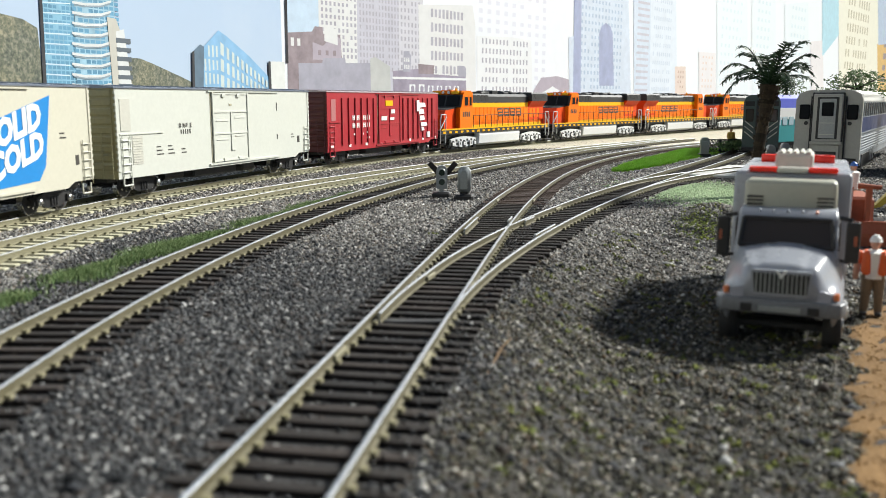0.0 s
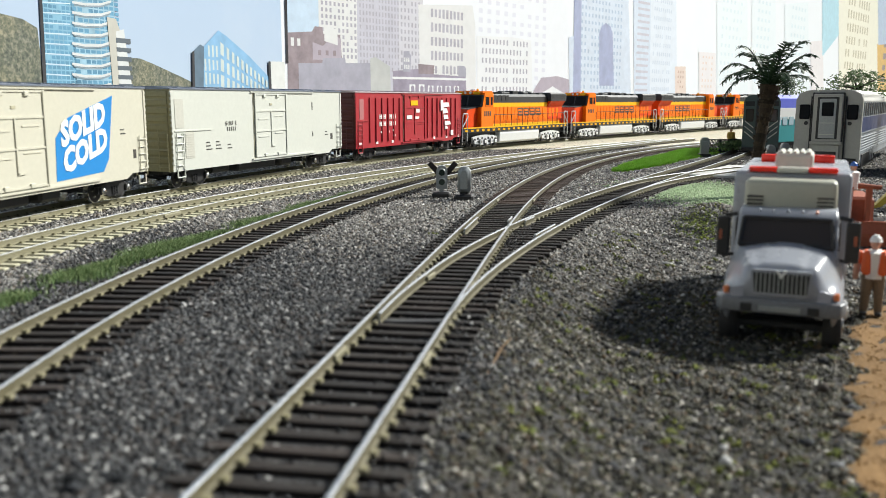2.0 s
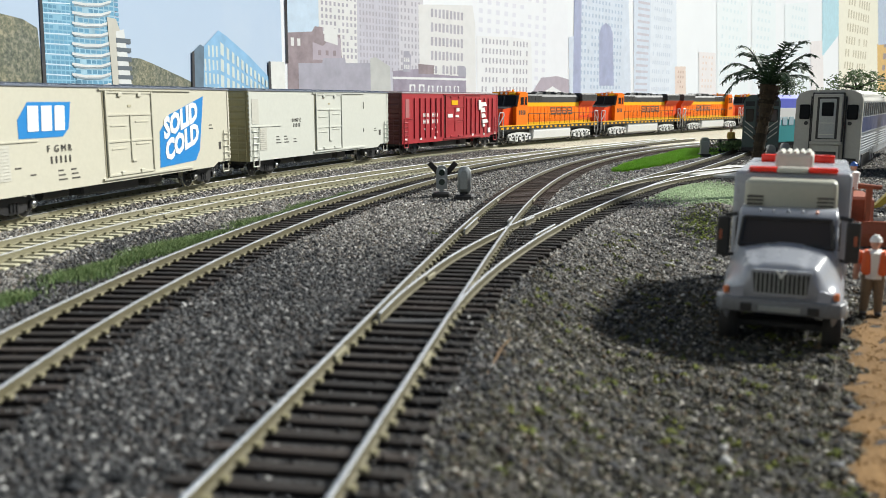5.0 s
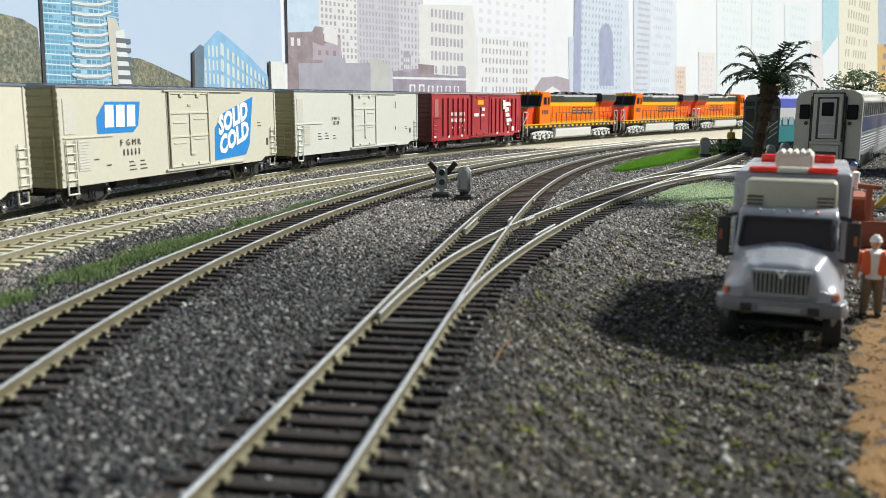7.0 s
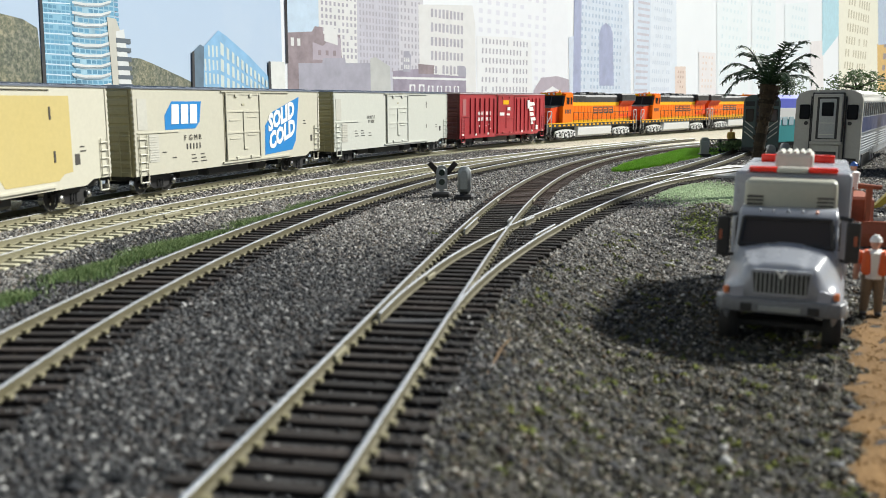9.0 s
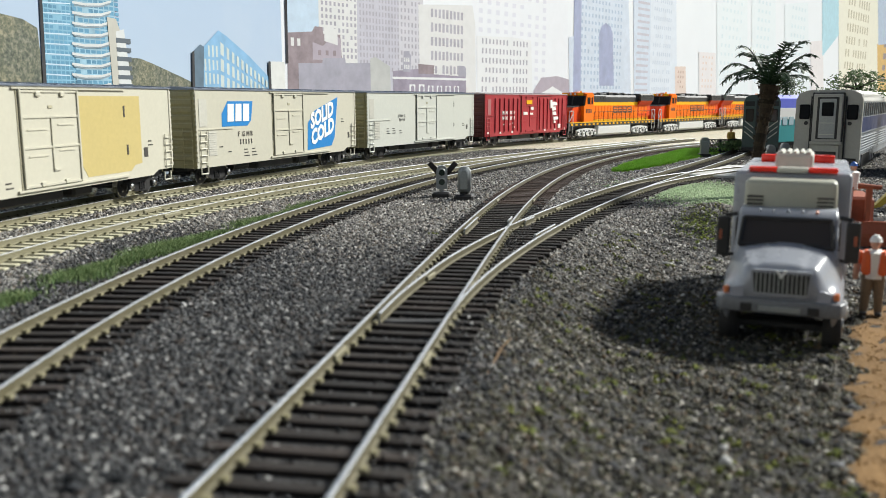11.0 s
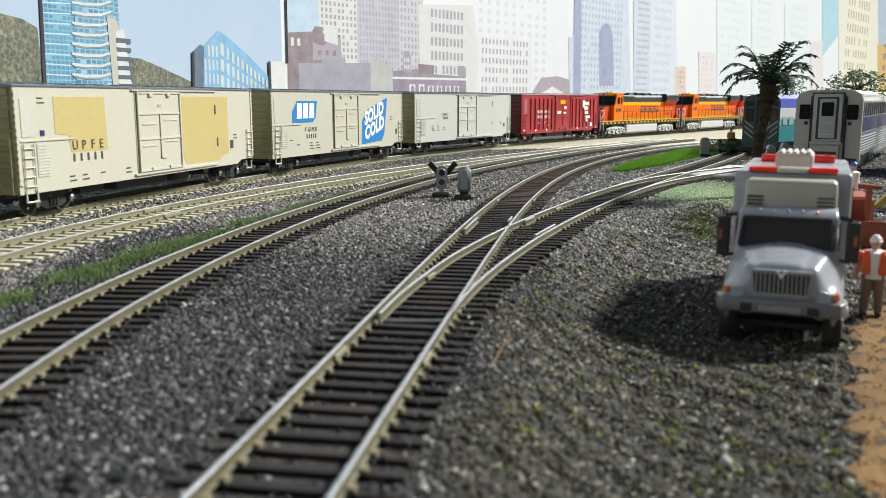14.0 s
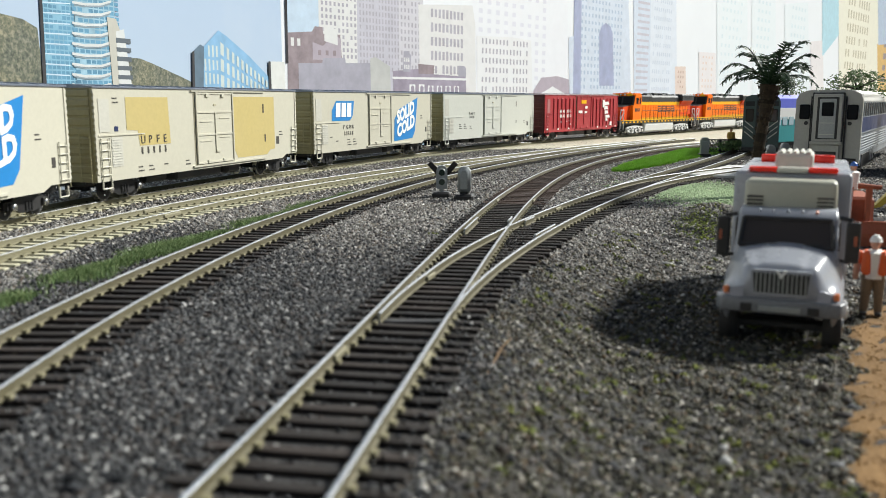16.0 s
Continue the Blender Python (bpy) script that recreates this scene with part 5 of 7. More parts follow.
P_BLUE2 = printed("ink_sky_blue", (0.20, 0.375, 0.56), 0.12)
P_YELPALE = printed("ink_pale_yellow", (0.48, 0.54, 0.52))
P_CREAM = printed("ink_cream", (0.58, 0.59, 0.57))
P_SKYHAZE = printed("ink_sky_haze", (0.62, 0.76, 0.90))
# towers bleached by window glare, the glare put into their ink colours
P_GLARED = printed("ink_ghost", (0.91, 0.93, 0.965), 0.02)
P_GLAREDWIN = printed("ink_glared_window", (0.80, 0.81, 0.88), 0.04)
P_CREAMT = printed("ink_stone", (0.82, 0.82, 0.81), 0.05)
P_MAUVEWIN = printed("ink_mauve_window", (0.48, 0.46, 0.52), 0.15)
P_LILAC = printed("ink_lilac", (0.62, 0.61, 0.68), 0.08)
P_LILAC2 = printed("ink_lilac_pale", (0.70, 0.69, 0.74), 0.06)
P_BROWN = printed("ink_brown_mauve", (0.34, 0.28, 0.30), 0.25)
P_MAUVE = printed("ink_mauve", (0.44, 0.43, 0.50), 0.12)
P_WHITE = printed("ink_white", (0.88, 0.89, 0.90), 0.03)
P_NAVYMAUVE = printed("ink_navy_mauve", (0.38, 0.34, 0.42), 0.2)
P_MAUVEROOF = printed("ink_roof_mauve", (0.50, 0.44, 0.50), 0.1)
# lightened to carry the glare over the blue-grey tower
P_BLUEGREY = printed("ink_blue_grey", (0.71, 0.785, 0.89), 0.08)
P_BLUEWIN = printed("ink_blue_window", (0.50, 0.60, 0.74), 0.1)
P_VIOLETD = printed("ink_violet_dark", (0.42, 0.46, 0.64), 0.12)
P_PALEBL = printed("ink_pale_steel", (0.80, 0.86, 0.94), 0.05)
P_BLUEWIN2 = printed("ink_pale_window", (0.66, 0.73, 0.83), 0.06)
P_PEACH = printed("ink_peach", (0.84, 0.70, 0.62), 0.06)
P_PEACHD = printed("ink_peach_dark", (0.62, 0.44, 0.36), 0.1)
P_PEACH2 = printed("ink_peach_pale", (0.88, 0.84, 0.84), 0.04)
# the cyan towers too are paled by painted-in glare
P_GLARED2 = printed("ink_ghost_cyan", (0.885, 0.945, 0.97), 0.02)
P_GLAREDWIN2 = printed("ink_glared_cyan_window", (0.78, 0.88, 0.92), 0.05)
P_CYAN = printed("ink_cyan", (0.50, 0.76, 0.86), 0.08)
P_YELLOWT = printed("ink_pale_gold", (0.92, 0.89, 0.74), 0.04)
P_TANWIN = printed("ink_tan_window", (0.56, 0.50, 0.36), 0.1)
P_ORANGET = printed("ink_ochre", (0.76, 0.50, 0.18), 0.1)
# near-white board base: the light washing over the board, as colour
P_GLARE = printed("ink_glare", (0.925, 0.955, 0.985), 0.015, 12)

LB_FACE = Face((-470, 138), (-181, 1000), 400)
RB_FACE = Face((-181, 1000), (1900, 3612), 900)
panel("backdrop_left", "printed blue sky backdrop board with wooded hill and glass towers", LB_FACE, M_SKYP)
panel("backdrop_right", "printed city skyline backdrop board with glare painted into its pale colours", RB_FACE, P_GLARE)
on_board(LB_FACE, M_WOODS, [(483.0, 111.5), (511.1, 109.0), (531.2, 106.9), (544.6, 101.6), (547.1, 61.0), (547.0, 27.7), (473.9, 30.1)], None)
on_board(LB_FACE, M_WOODS, [(643.8, 84.9), (660.1, 84.7), (676.7, 81.1), (700.5, 75.0), (718.9, 70.4), (738.1, 65.1), (734.5, 21.7), (638.2, 24.8)], None)
on_board(LB_FACE, P_GLASS, [(550.1, 153.9), (587.5, 159.5), (585.2, 100.3), (580.3, 26.6), (548.1, 27.7)], (547.3, 31.1, 588.5, 157.6, 9, 34, 0.8, 0.72, P_GLASSD))
on_board(LB_FACE, P_PALEBLUE, [(551.2, 150.1), (583.3, 153.5), (583.2, 152.6), (551.1, 149.2)], None)
on_board(LB_FACE, P_PALEBLUE, [(551.1, 142.9), (582.5, 145.9), (582.4, 144.9), (551.0, 141.9)], None)
on_board(LB_FACE, P_PALEBLUE, [(551.0, 135.7), (581.7, 138.2), (581.6, 137.3), (550.9, 134.7)], None)
on_board(LB_FACE, P_PALEBLUE, [(550.9, 128.4), (580.9, 130.5), (580.8, 129.6), (550.8, 127.4)], None)
on_board(LB_FACE, P_PALEBLUE, [(550.7, 121.1), (580.2, 122.8), (580.1, 121.9), (550.6, 120.1)], None)
on_board(LB_FACE, P_PALEBLUE, [(550.6, 113.7), (579.4, 115.1), (579.3, 114.2), (550.5, 112.8)], None)
on_board(LB_FACE, P_PALEBLUE, [(550.5, 106.4), (578.6, 107.4), (578.5, 106.5), (550.4, 105.4)], None)
on_board(LB_FACE, P_PALEBLUE, [(550.4, 99.0), (577.8, 99.7), (577.7, 98.7), (550.3, 98.0)], None)
on_board(LB_FACE, P_PALEBLUE, [(550.3, 91.6), (577.0, 91.9), (576.9, 91.0), (550.2, 90.6)], None)
on_board(LB_FACE, P_PALEBLUE, [(550.2, 84.2), (576.2, 84.2), (576.2, 83.2), (550.1, 83.2)], None)
on_board(LB_FACE, P_PALEBLUE, [(550.1, 76.7), (575.5, 76.4), (575.4, 75.4), (550.0, 75.7)], None)
on_board(LB_FACE, P_PALEBLUE, [(550.0, 69.2), (574.7, 68.6), (574.6, 67.7), (549.9, 68.2)], None)
on_board(LB_FACE, P_PALEBLUE, [(549.9, 61.7), (573.9, 60.8), (573.8, 59.9), (549.8, 60.7)], None)
on_board(LB_FACE, P_PALEBLUE, [(549.8, 54.1), (573.1, 53.0), (573.0, 52.0), (549.7, 53.1)], None)
on_board(LB_FACE, P_PALEBLUE, [(549.6, 46.6), (572.3, 45.2), (572.2, 44.2), (549.5, 45.6)], None)
on_board(LB_FACE, P_PALEBLUE, [(549.5, 39.0), (571.5, 37.3), (571.4, 36.4), (549.4, 38.0)], None)
on_board(LB_FACE, P_GLASS2, [(586.3, 159.3), (633.2, 166.3), (623.9, 25.2), (579.1, 26.7)], (580.7, 30.1, 635.8, 164.5, 9, 34, 0.8, 0.72, P_GLASSD))
on_board(LB_FACE, P_PALE, [(585.3, 155.4), (599.4, 155.8), (617.7, 158.4), (630.1, 162.4), (629.9, 160.5), (617.5, 156.4), (599.2, 153.9), (585.1, 153.6)], None)
on_board(LB_FACE, P_SHADE, [(586.9, 153.5), (599.2, 153.7), (617.5, 156.2), (628.5, 159.9), (628.4, 158.8), (617.4, 155.1), (599.1, 152.6), (586.8, 152.5)], None)
on_board(LB_FACE, P_PALE, [(584.5, 147.8), (598.7, 148.0), (616.9, 150.4), (629.3, 154.2), (629.1, 152.3), (616.7, 148.4), (598.5, 146.0), (584.3, 145.9)], None)
on_board(LB_FACE, P_SHADE, [(586.1, 145.8), (598.4, 145.8), (616.7, 148.2), (627.7, 151.8), (627.6, 150.7), (616.6, 147.1), (598.3, 144.8), (586.0, 144.8)], None)
on_board(LB_FACE, P_PALE, [(583.7, 140.1), (597.9, 140.1), (616.1, 142.4), (628.5, 146.1), (628.4, 144.2), (615.9, 140.4), (597.7, 138.2), (583.5, 138.2)], None)
on_board(LB_FACE, P_SHADE, [(585.3, 138.1), (597.7, 138.0), (615.9, 140.2), (627.0, 143.7), (626.8, 142.6), (615.8, 139.0), (597.6, 136.9), (585.2, 137.1)], None)
on_board(LB_FACE, P_PALE, [(582.9, 132.4), (597.1, 132.3), (615.3, 134.3), (627.8, 137.9), (627.6, 136.0), (615.1, 132.3), (596.9, 130.4), (582.7, 130.5)], None)
on_board(LB_FACE, P_SHADE, [(584.6, 130.4), (596.9, 130.1), (615.1, 132.1), (626.2, 135.5), (626.1, 134.4), (615.0, 131.0), (596.8, 129.1), (584.4, 129.3)], None)
on_board(LB_FACE, P_PALE, [(582.2, 124.7), (596.3, 124.4), (614.6, 126.3), (627.0, 129.7), (626.8, 127.9), (614.4, 124.3), (596.1, 122.5), (582.0, 122.8)], None)
on_board(LB_FACE, P_SHADE, [(583.8, 122.7), (596.1, 122.3), (614.3, 124.1), (625.4, 127.4), (625.3, 126.2), (614.2, 122.9), (596.0, 121.2), (583.7, 121.6)], None)
on_board(LB_FACE, P_PALE, [(581.4, 117.0), (595.5, 116.6), (613.8, 118.2), (626.2, 121.5), (626.0, 119.7), (613.6, 116.2), (595.3, 114.6), (581.2, 115.1)], None)
on_board(LB_FACE, P_SHADE, [(583.0, 114.9), (595.3, 114.4), (613.6, 116.0), (624.6, 119.2), (624.5, 118.0), (613.4, 114.9), (595.2, 113.3), (582.9, 113.9)], None)
on_board(LB_FACE, P_PALE, [(580.6, 109.2), (594.8, 108.7), (613.0, 110.1), (625.4, 113.3), (625.2, 111.4), (612.8, 108.1), (594.6, 106.7), (580.4, 107.3)], None)
on_board(LB_FACE, P_SHADE, [(582.2, 107.2), (594.5, 106.5), (612.8, 107.9), (623.8, 111.0), (623.7, 109.8), (612.7, 106.8), (594.4, 105.4), (582.1, 106.1)], None)
on_board(LB_FACE, P_PALE, [(579.8, 101.5), (594.0, 100.8), (612.2, 102.0), (624.6, 105.1), (624.4, 103.2), (612.0, 100.0), (593.8, 98.8), (579.6, 99.6)], None)
on_board(LB_FACE, P_SHADE, [(581.4, 99.4), (593.8, 98.6), (612.0, 99.8), (623.0, 102.8), (622.9, 101.6), (611.9, 98.7), (593.6, 97.5), (581.3, 98.3)], None)
on_board(LB_FACE, P_PALE, [(579.0, 93.7), (593.2, 92.9), (611.4, 93.9), (623.8, 96.9), (623.6, 95.0), (611.2, 91.9), (593.0, 90.9), (578.8, 91.8)], None)
on_board(LB_FACE, P_SHADE, [(580.6, 91.6), (593.0, 90.7), (611.2, 91.7), (622.2, 94.5), (622.1, 93.4), (611.1, 90.6), (592.9, 89.6), (580.5, 90.5)], None)
on_board(LB_FACE, P_PALE, [(578.2, 86.0), (592.4, 84.9), (610.6, 85.8), (623.0, 88.6), (622.9, 86.7), (610.4, 83.8), (592.2, 83.0), (578.1, 84.0)], None)
on_board(LB_FACE, P_SHADE, [(579.9, 83.8), (592.2, 82.7), (610.4, 83.5), (621.4, 86.3), (621.3, 85.2), (610.3, 82.4), (592.1, 81.6), (579.8, 82.7)], None)
on_board(LB_FACE, P_PALE, [(577.5, 78.2), (591.6, 77.0), (609.8, 77.6), (622.2, 80.4), (622.1, 78.5), (609.6, 75.6), (591.4, 75.0), (577.3, 76.2)], None)
on_board(LB_FACE, P_SHADE, [(579.1, 76.0), (591.4, 74.8), (609.6, 75.4), (620.6, 78.0), (620.5, 76.9), (609.5, 74.3), (591.3, 73.7), (579.0, 74.9)], None)
on_board(LB_FACE, P_PALE, [(576.7, 70.4), (590.8, 69.0), (609.0, 69.5), (621.4, 72.1), (621.3, 70.2), (608.8, 67.5), (590.6, 67.0), (576.5, 68.4)], None)
on_board(LB_FACE, P_SHADE, [(578.3, 68.2), (590.6, 66.8), (608.8, 67.2), (619.9, 69.8), (619.7, 68.6), (608.7, 66.1), (590.5, 65.7), (578.2, 67.1)], None)
on_board(LB_FACE, P_PALE, [(575.9, 62.5), (590.0, 61.0), (608.2, 61.3), (620.7, 63.8), (620.5, 61.9), (608.0, 59.3), (589.8, 59.1), (575.7, 60.6)], None)
on_board(LB_FACE, P_SHADE, [(577.5, 60.3), (589.8, 58.8), (608.0, 59.1), (619.1, 61.5), (618.9, 60.3), (607.9, 57.9), (589.7, 57.8), (577.4, 59.3)], None)
on_board(LB_FACE, P_PALE, [(575.1, 54.7), (589.2, 53.1), (607.4, 53.1), (619.9, 55.5), (619.7, 53.5), (607.2, 51.1), (589.0, 51.1), (574.9, 52.8)], None)
on_board(LB_FACE, P_SHADE, [(576.7, 52.5), (589.0, 50.9), (607.2, 50.9), (618.3, 53.2), (618.2, 52.0), (607.1, 49.8), (588.9, 49.8), (576.6, 51.4)], None)
on_board(LB_FACE, P_PALE, [(574.3, 46.9), (588.4, 45.1), (606.6, 44.9), (619.1, 47.1), (618.9, 45.2), (606.4, 42.9), (588.2, 43.1), (574.1, 44.9)], None)
on_board(LB_FACE, P_SHADE, [(575.9, 44.6), (588.2, 42.9), (606.4, 42.7), (617.5, 44.9), (617.4, 43.7), (606.3, 41.5), (588.1, 41.7), (575.8, 43.5)], None)
on_board(LB_FACE, P_PALE, [(573.5, 39.0), (587.6, 37.0), (605.8, 36.7), (618.3, 38.8), (618.1, 36.9), (605.7, 34.7), (587.4, 35.1), (573.3, 37.1)], None)
on_board(LB_FACE, P_SHADE, [(575.1, 36.7), (587.4, 34.8), (605.6, 34.5), (616.7, 36.5), (616.6, 35.4), (605.5, 33.3), (587.3, 33.7), (575.0, 35.7)], None)
on_board(LB_FACE, P_BALC, [(620.2, 116.1), (631.1, 115.3), (636.9, 103.0), (631.0, 25.0), (623.9, 25.2)], None)
on_board(LB_FACE, P_PALE, [(630.1, 105.2), (640.2, 107.8), (646.1, 62.5), (645.5, 24.5), (631.0, 25.0)], (628.4, 27.4, 649.0, 102.0, 1, 10, 0.9, 0.5, P_DARKWIN))
on_board(LB_FACE, M_EDGE, [(549.0, 153.8), (551.8, 154.2), (548.1, 27.7), (544.2, 27.8)], None)
on_board(LB_FACE, P_SLATE, [(736.9, 94.2), (749.4, 101.7), (757.6, 99.5), (749.4, 21.2), (732.7, 21.7)], None)
on_board(LB_FACE, P_BLUE2, [(755.8, 100.5), (781.3, 117.1), (776.7, 20.3), (748.4, 21.2)], (753.4, 23.8, 780.7, 103.0, 4, 6, 0.42, 0.8, P_YELPALE))
on_board(LB_FACE, P_BLUE2, [(781.3, 117.1), (794.1, 113.1), (837.7, 94.7), (878.5, 73.5), (877.2, 17.1), (776.7, 20.3)], None)


def slot_wall(face, tl, tr, bl, br, columns, rows, fill, mat):
    """Tall printed slots in rows that close up towards the far end of a wall seen askew."""
    def at(a, b):
        return tuple((1 - b) * ((1 - a) * p + a * q) + b * ((1 - a) * r + a * w) for p, q, r, w in zip(tl, tr, bl, br))
    for i in range(columns):
        a0, a1 = 0.035 + 0.95 * (i / columns) ** 0.9, 0.035 + 0.95 * ((i + fill) / columns) ** 0.9
        for b0, b1 in rows:
            on_board(face, mat, [at(a0, b0), at(a1, b0), at(a1, b1), at(a0, b1)], None)


slot_wall(LB_FACE, (781.3, 117.1), (878.5, 73.5), (776.7, 20.3), (877.2, 17.1), 11, ((0.10, 0.225), (0.265, 0.39), (0.43, 0.555), (0.60, 0.72)), 0.5, P_YELPALE)
on_board(LB_FACE, M_EDGE, [(735.1, 94.2), (738.7, 94.9), (735.4, 21.7), (730.8, 21.8)], None)
on_board(LB_FACE, P_CREAM, [(879.7, 91.1), (947.7, 93.2), (948.9, 66.0), (951.5, 14.7), (879.7, 17.0)], None)
on_board(LB_FACE, M_EDGE, [(876.0, 91.0), (880.9, 91.2), (882.2, 16.9), (875.9, 17.1)], None)
on_board(RB_FACE, P_SKYHAZE, [(12.1, 215.1), (62.1, 221.5), (58.6, 113.1), (8.0, 110.7)], None)
on_board(RB_FACE, P_GLARED, [(356.9, 259.2), (618.0, 292.6), (630.5, 27.8), (361.9, 31.0)], (367.1, 63.4, 561.0, 276.7, 9, 16, 0.45, 0.5, P_GLAREDWIN))
on_board(RB_FACE, P_CREAMT, [(58.5, 221.0), (125.9, 229.6), (123.3, 33.7), (56.0, 34.5)], (59.9, 97.6, 121.9, 225.9, 9, 17, 0.5, 0.6, P_MAUVEWIN))
on_board(RB_FACE, P_LILAC, [(121.9, 229.1), (204.7, 239.7), (204.4, 32.8), (121.2, 33.8)], (124.4, 83.5, 200.3, 235.7, 13, 18, 0.45, 0.65, P_MAUVEWIN))
on_board(RB_FACE, P_LILAC2, [(198.2, 238.9), (247.5, 245.2), (248.6, 32.3), (199.9, 32.8)], (200.6, 87.4, 242.9, 241.1, 6, 17, 0.45, 0.6, P_MAUVEWIN))
on_board(RB_FACE, P_BROWN, [(8.5, 124.4), (46.5, 127.8), (51.2, 133.9), (62.9, 134.0), (64.4, 126.3), (92.3, 126.6), (95.1, 88.1), (93.6, 34.1), (6.6, 35.1)], (11.2, 108.4, 40.1, 121.1, 3, 1, 0.5, 0.7, P_CREAMT))
on_board(RB_FACE, P_MAUVEROOF, [(47.0, 96.0), (93.0, 96.0), (93.5, 121.0), (84.0, 127.0), (63.0, 112.0), (47.0, 116.0)], (52.0, 99.0, 88.0, 110.0, 3, 1, 0.4, 0.6, P_BROWN))
on_board(RB_FACE, P_CREAMT, [(66.0, 118.0), (88.0, 114.0), (87.5, 133.0), (66.0, 134.0)], None)
on_board(RB_FACE, P_MAUVE, [(24.2, 91.2), (61.5, 92.4), (63.5, 98.4), (99.3, 99.6), (101.0, 93.7), (149.1, 95.2), (150.0, 33.4), (23.8, 34.9)], None)
on_board(RB_FACE, P_CREAM, [(144.1, 100.6), (153.4, 103.0), (180.9, 91.9), (183.3, 33.0), (144.8, 33.5)], None)
on_board(RB_FACE, P_CREAMT, [(237.8, 173.9), (357.7, 182.2), (364.7, 156.0), (367.4, 30.9), (241.5, 32.4)], (262.4, 62.5, 337.1, 174.5, 9, 6, 0.6, 0.62, P_MAUVEWIN))
on_board(RB_FACE, P_WHITE, [(367.6, 140.4), (457.3, 143.6), (512.6, 141.4), (521.1, 29.1), (371.6, 30.8)], (378.6, 58.5, 505.3, 141.3, 14, 6, 0.42, 0.56, P_MAUVEWIN))
on_board(RB_FACE, P_NAVYMAUVE, [(186.2, 86.4), (239.5, 90.6), (239.5, 84.7), (342.4, 82.3), (345.4, 31.1), (187.7, 33.0)], (215.3, 50.6, 330.4, 70.7, 6, 1, 0.62, 0.9, P_WHITE))
on_board(RB_FACE, P_MAUVE, [(206.0, 86.0), (221.0, 86.0), (223.0, 107.0), (217.0, 113.0), (208.0, 112.0)], (208.0, 88.0, 220.0, 106.0, 3, 2, 0.55, 0.6, P_CREAMT))
on_board(RB_FACE, P_BROWN, [(238.0, 84.0), (270.0, 84.0), (271.0, 96.0), (237.0, 97.0)], None)
on_board(RB_FACE, P_MAUVE, [(325.0, 82.0), (343.0, 82.0), (343.0, 94.0), (339.0, 97.0), (326.0, 97.0)], None)
for u in (225.5, 244.5, 263.5, 282.5, 301.5, 320.5):
    on_board(RB_FACE, P_NAVYMAUVE, [(u - 3.4, 50.0), (u + 3.4, 50.0), (u + 3.4, 66.5), (u, 69.0), (u - 3.4, 66.5)], None)
on_board(RB_FACE, P_WHITE, [(185.0, 79.2), (345.1, 80.0), (345.1, 76.8), (185.0, 76.3)], None)
on_board(RB_FACE, P_MAUVEROOF, [(521.6, 64.7), (544.4, 84.6), (593.1, 88.2), (629.8, 83.4), (636.2, 27.8), (524.4, 29.1)], None)
on_board(RB_FACE, P_WHITE, [(541.9, 59.5), (579.5, 71.5), (619.8, 58.9), (621.2, 27.9), (543.0, 28.9)], None)
on_board(RB_FACE, P_BLUEGREY, [(626.4, 152.7), (648.7, 155.8), (645.2, 296.1), (826.7, 319.3), (866.1, 25.1), (636.2, 27.8)], (664.8, 65.9, 818.7, 308.5, 13, 20, 0.45, 0.5, P_BLUEWIN))
on_board(RB_FACE, P_VIOLETD, [(730.8, 164.2), (738.2, 177.2), (754.3, 184.1), (771.6, 179.3), (781.0, 167.0), (791.8, 75.0), (736.4, 74.4)], None)
on_board(RB_FACE, P_PALEBL, [(849.0, 322.1), (1035.4, 346.0), (1076.2, 22.7), (878.0, 25.0)], (946.7, 62.3, 1031.2, 334.6, 9, 16, 0.5, 0.45, P_BLUEWIN2))
on_board(RB_FACE, P_BLUEGREY, [(849.0, 322.1), (925.0, 331.0), (945.0, 24.2), (878.0, 25.0)], (876.0, 62.3, 932.0, 318.0, 1, 22, 0.9, 0.4, P_LILAC))
on_board(RB_FACE, P_VIOLETD, [(640.2, 297.0), (664.0, 300.0), (672.0, 27.4), (646.0, 27.7)], None)
on_board(RB_FACE, P_PEACH, [(1054.7, 117.0), (1108.6, 118.6), (1122.7, 22.1), (1067.7, 22.8)], (1068.1, 71.4, 1103.6, 111.5, 3, 4, 0.4, 0.5, P_PEACHD))
on_board(RB_FACE, P_PEACH2, [(1173.4, 151.4), (1268.8, 152.9), (1290.7, 20.2), (1192.8, 21.3)], (1192.6, 72.6, 1259.7, 147.6, 4, 6, 0.4, 0.4, P_PEACH))
on_board(RB_FACE, P_GLARED2, [(1244.7, 372.7), (1428.4, 396.2), (1495.7, 17.8), (1297.5, 20.1)], (1291.9, 83.6, 1427.3, 358.1, 6, 14, 0.4, 0.4, P_GLAREDWIN2))
on_board(RB_FACE, P_GLARED2, [(1457.9, 400.0), (1624.0, 421.3), (1708.6, 15.3), (1527.7, 17.4)], (1519.8, 86.6, 1623.4, 380.4, 4, 14, 0.5, 0.4, P_GLAREDWIN2))
on_board(RB_FACE, P_GLARED2, [(1720.7, 295.1), (1922.3, 317.7), (2005.9, 11.9), (1783.8, 14.5)], (1782.4, 90.0, 1914.8, 304.9, 5, 9, 0.5, 0.4, P_GLAREDWIN2))
on_board(RB_FACE, P_PEACH2, [(1968.7, 212.6), (2089.9, 221.9), (2156.6, 10.1), (2022.6, 11.7)], None)
on_board(RB_FACE, P_CYAN, [(2019.7, 471.9), (2196.7, 494.5), (2265.9, 251.4), (2095.8, 176.5)], None)
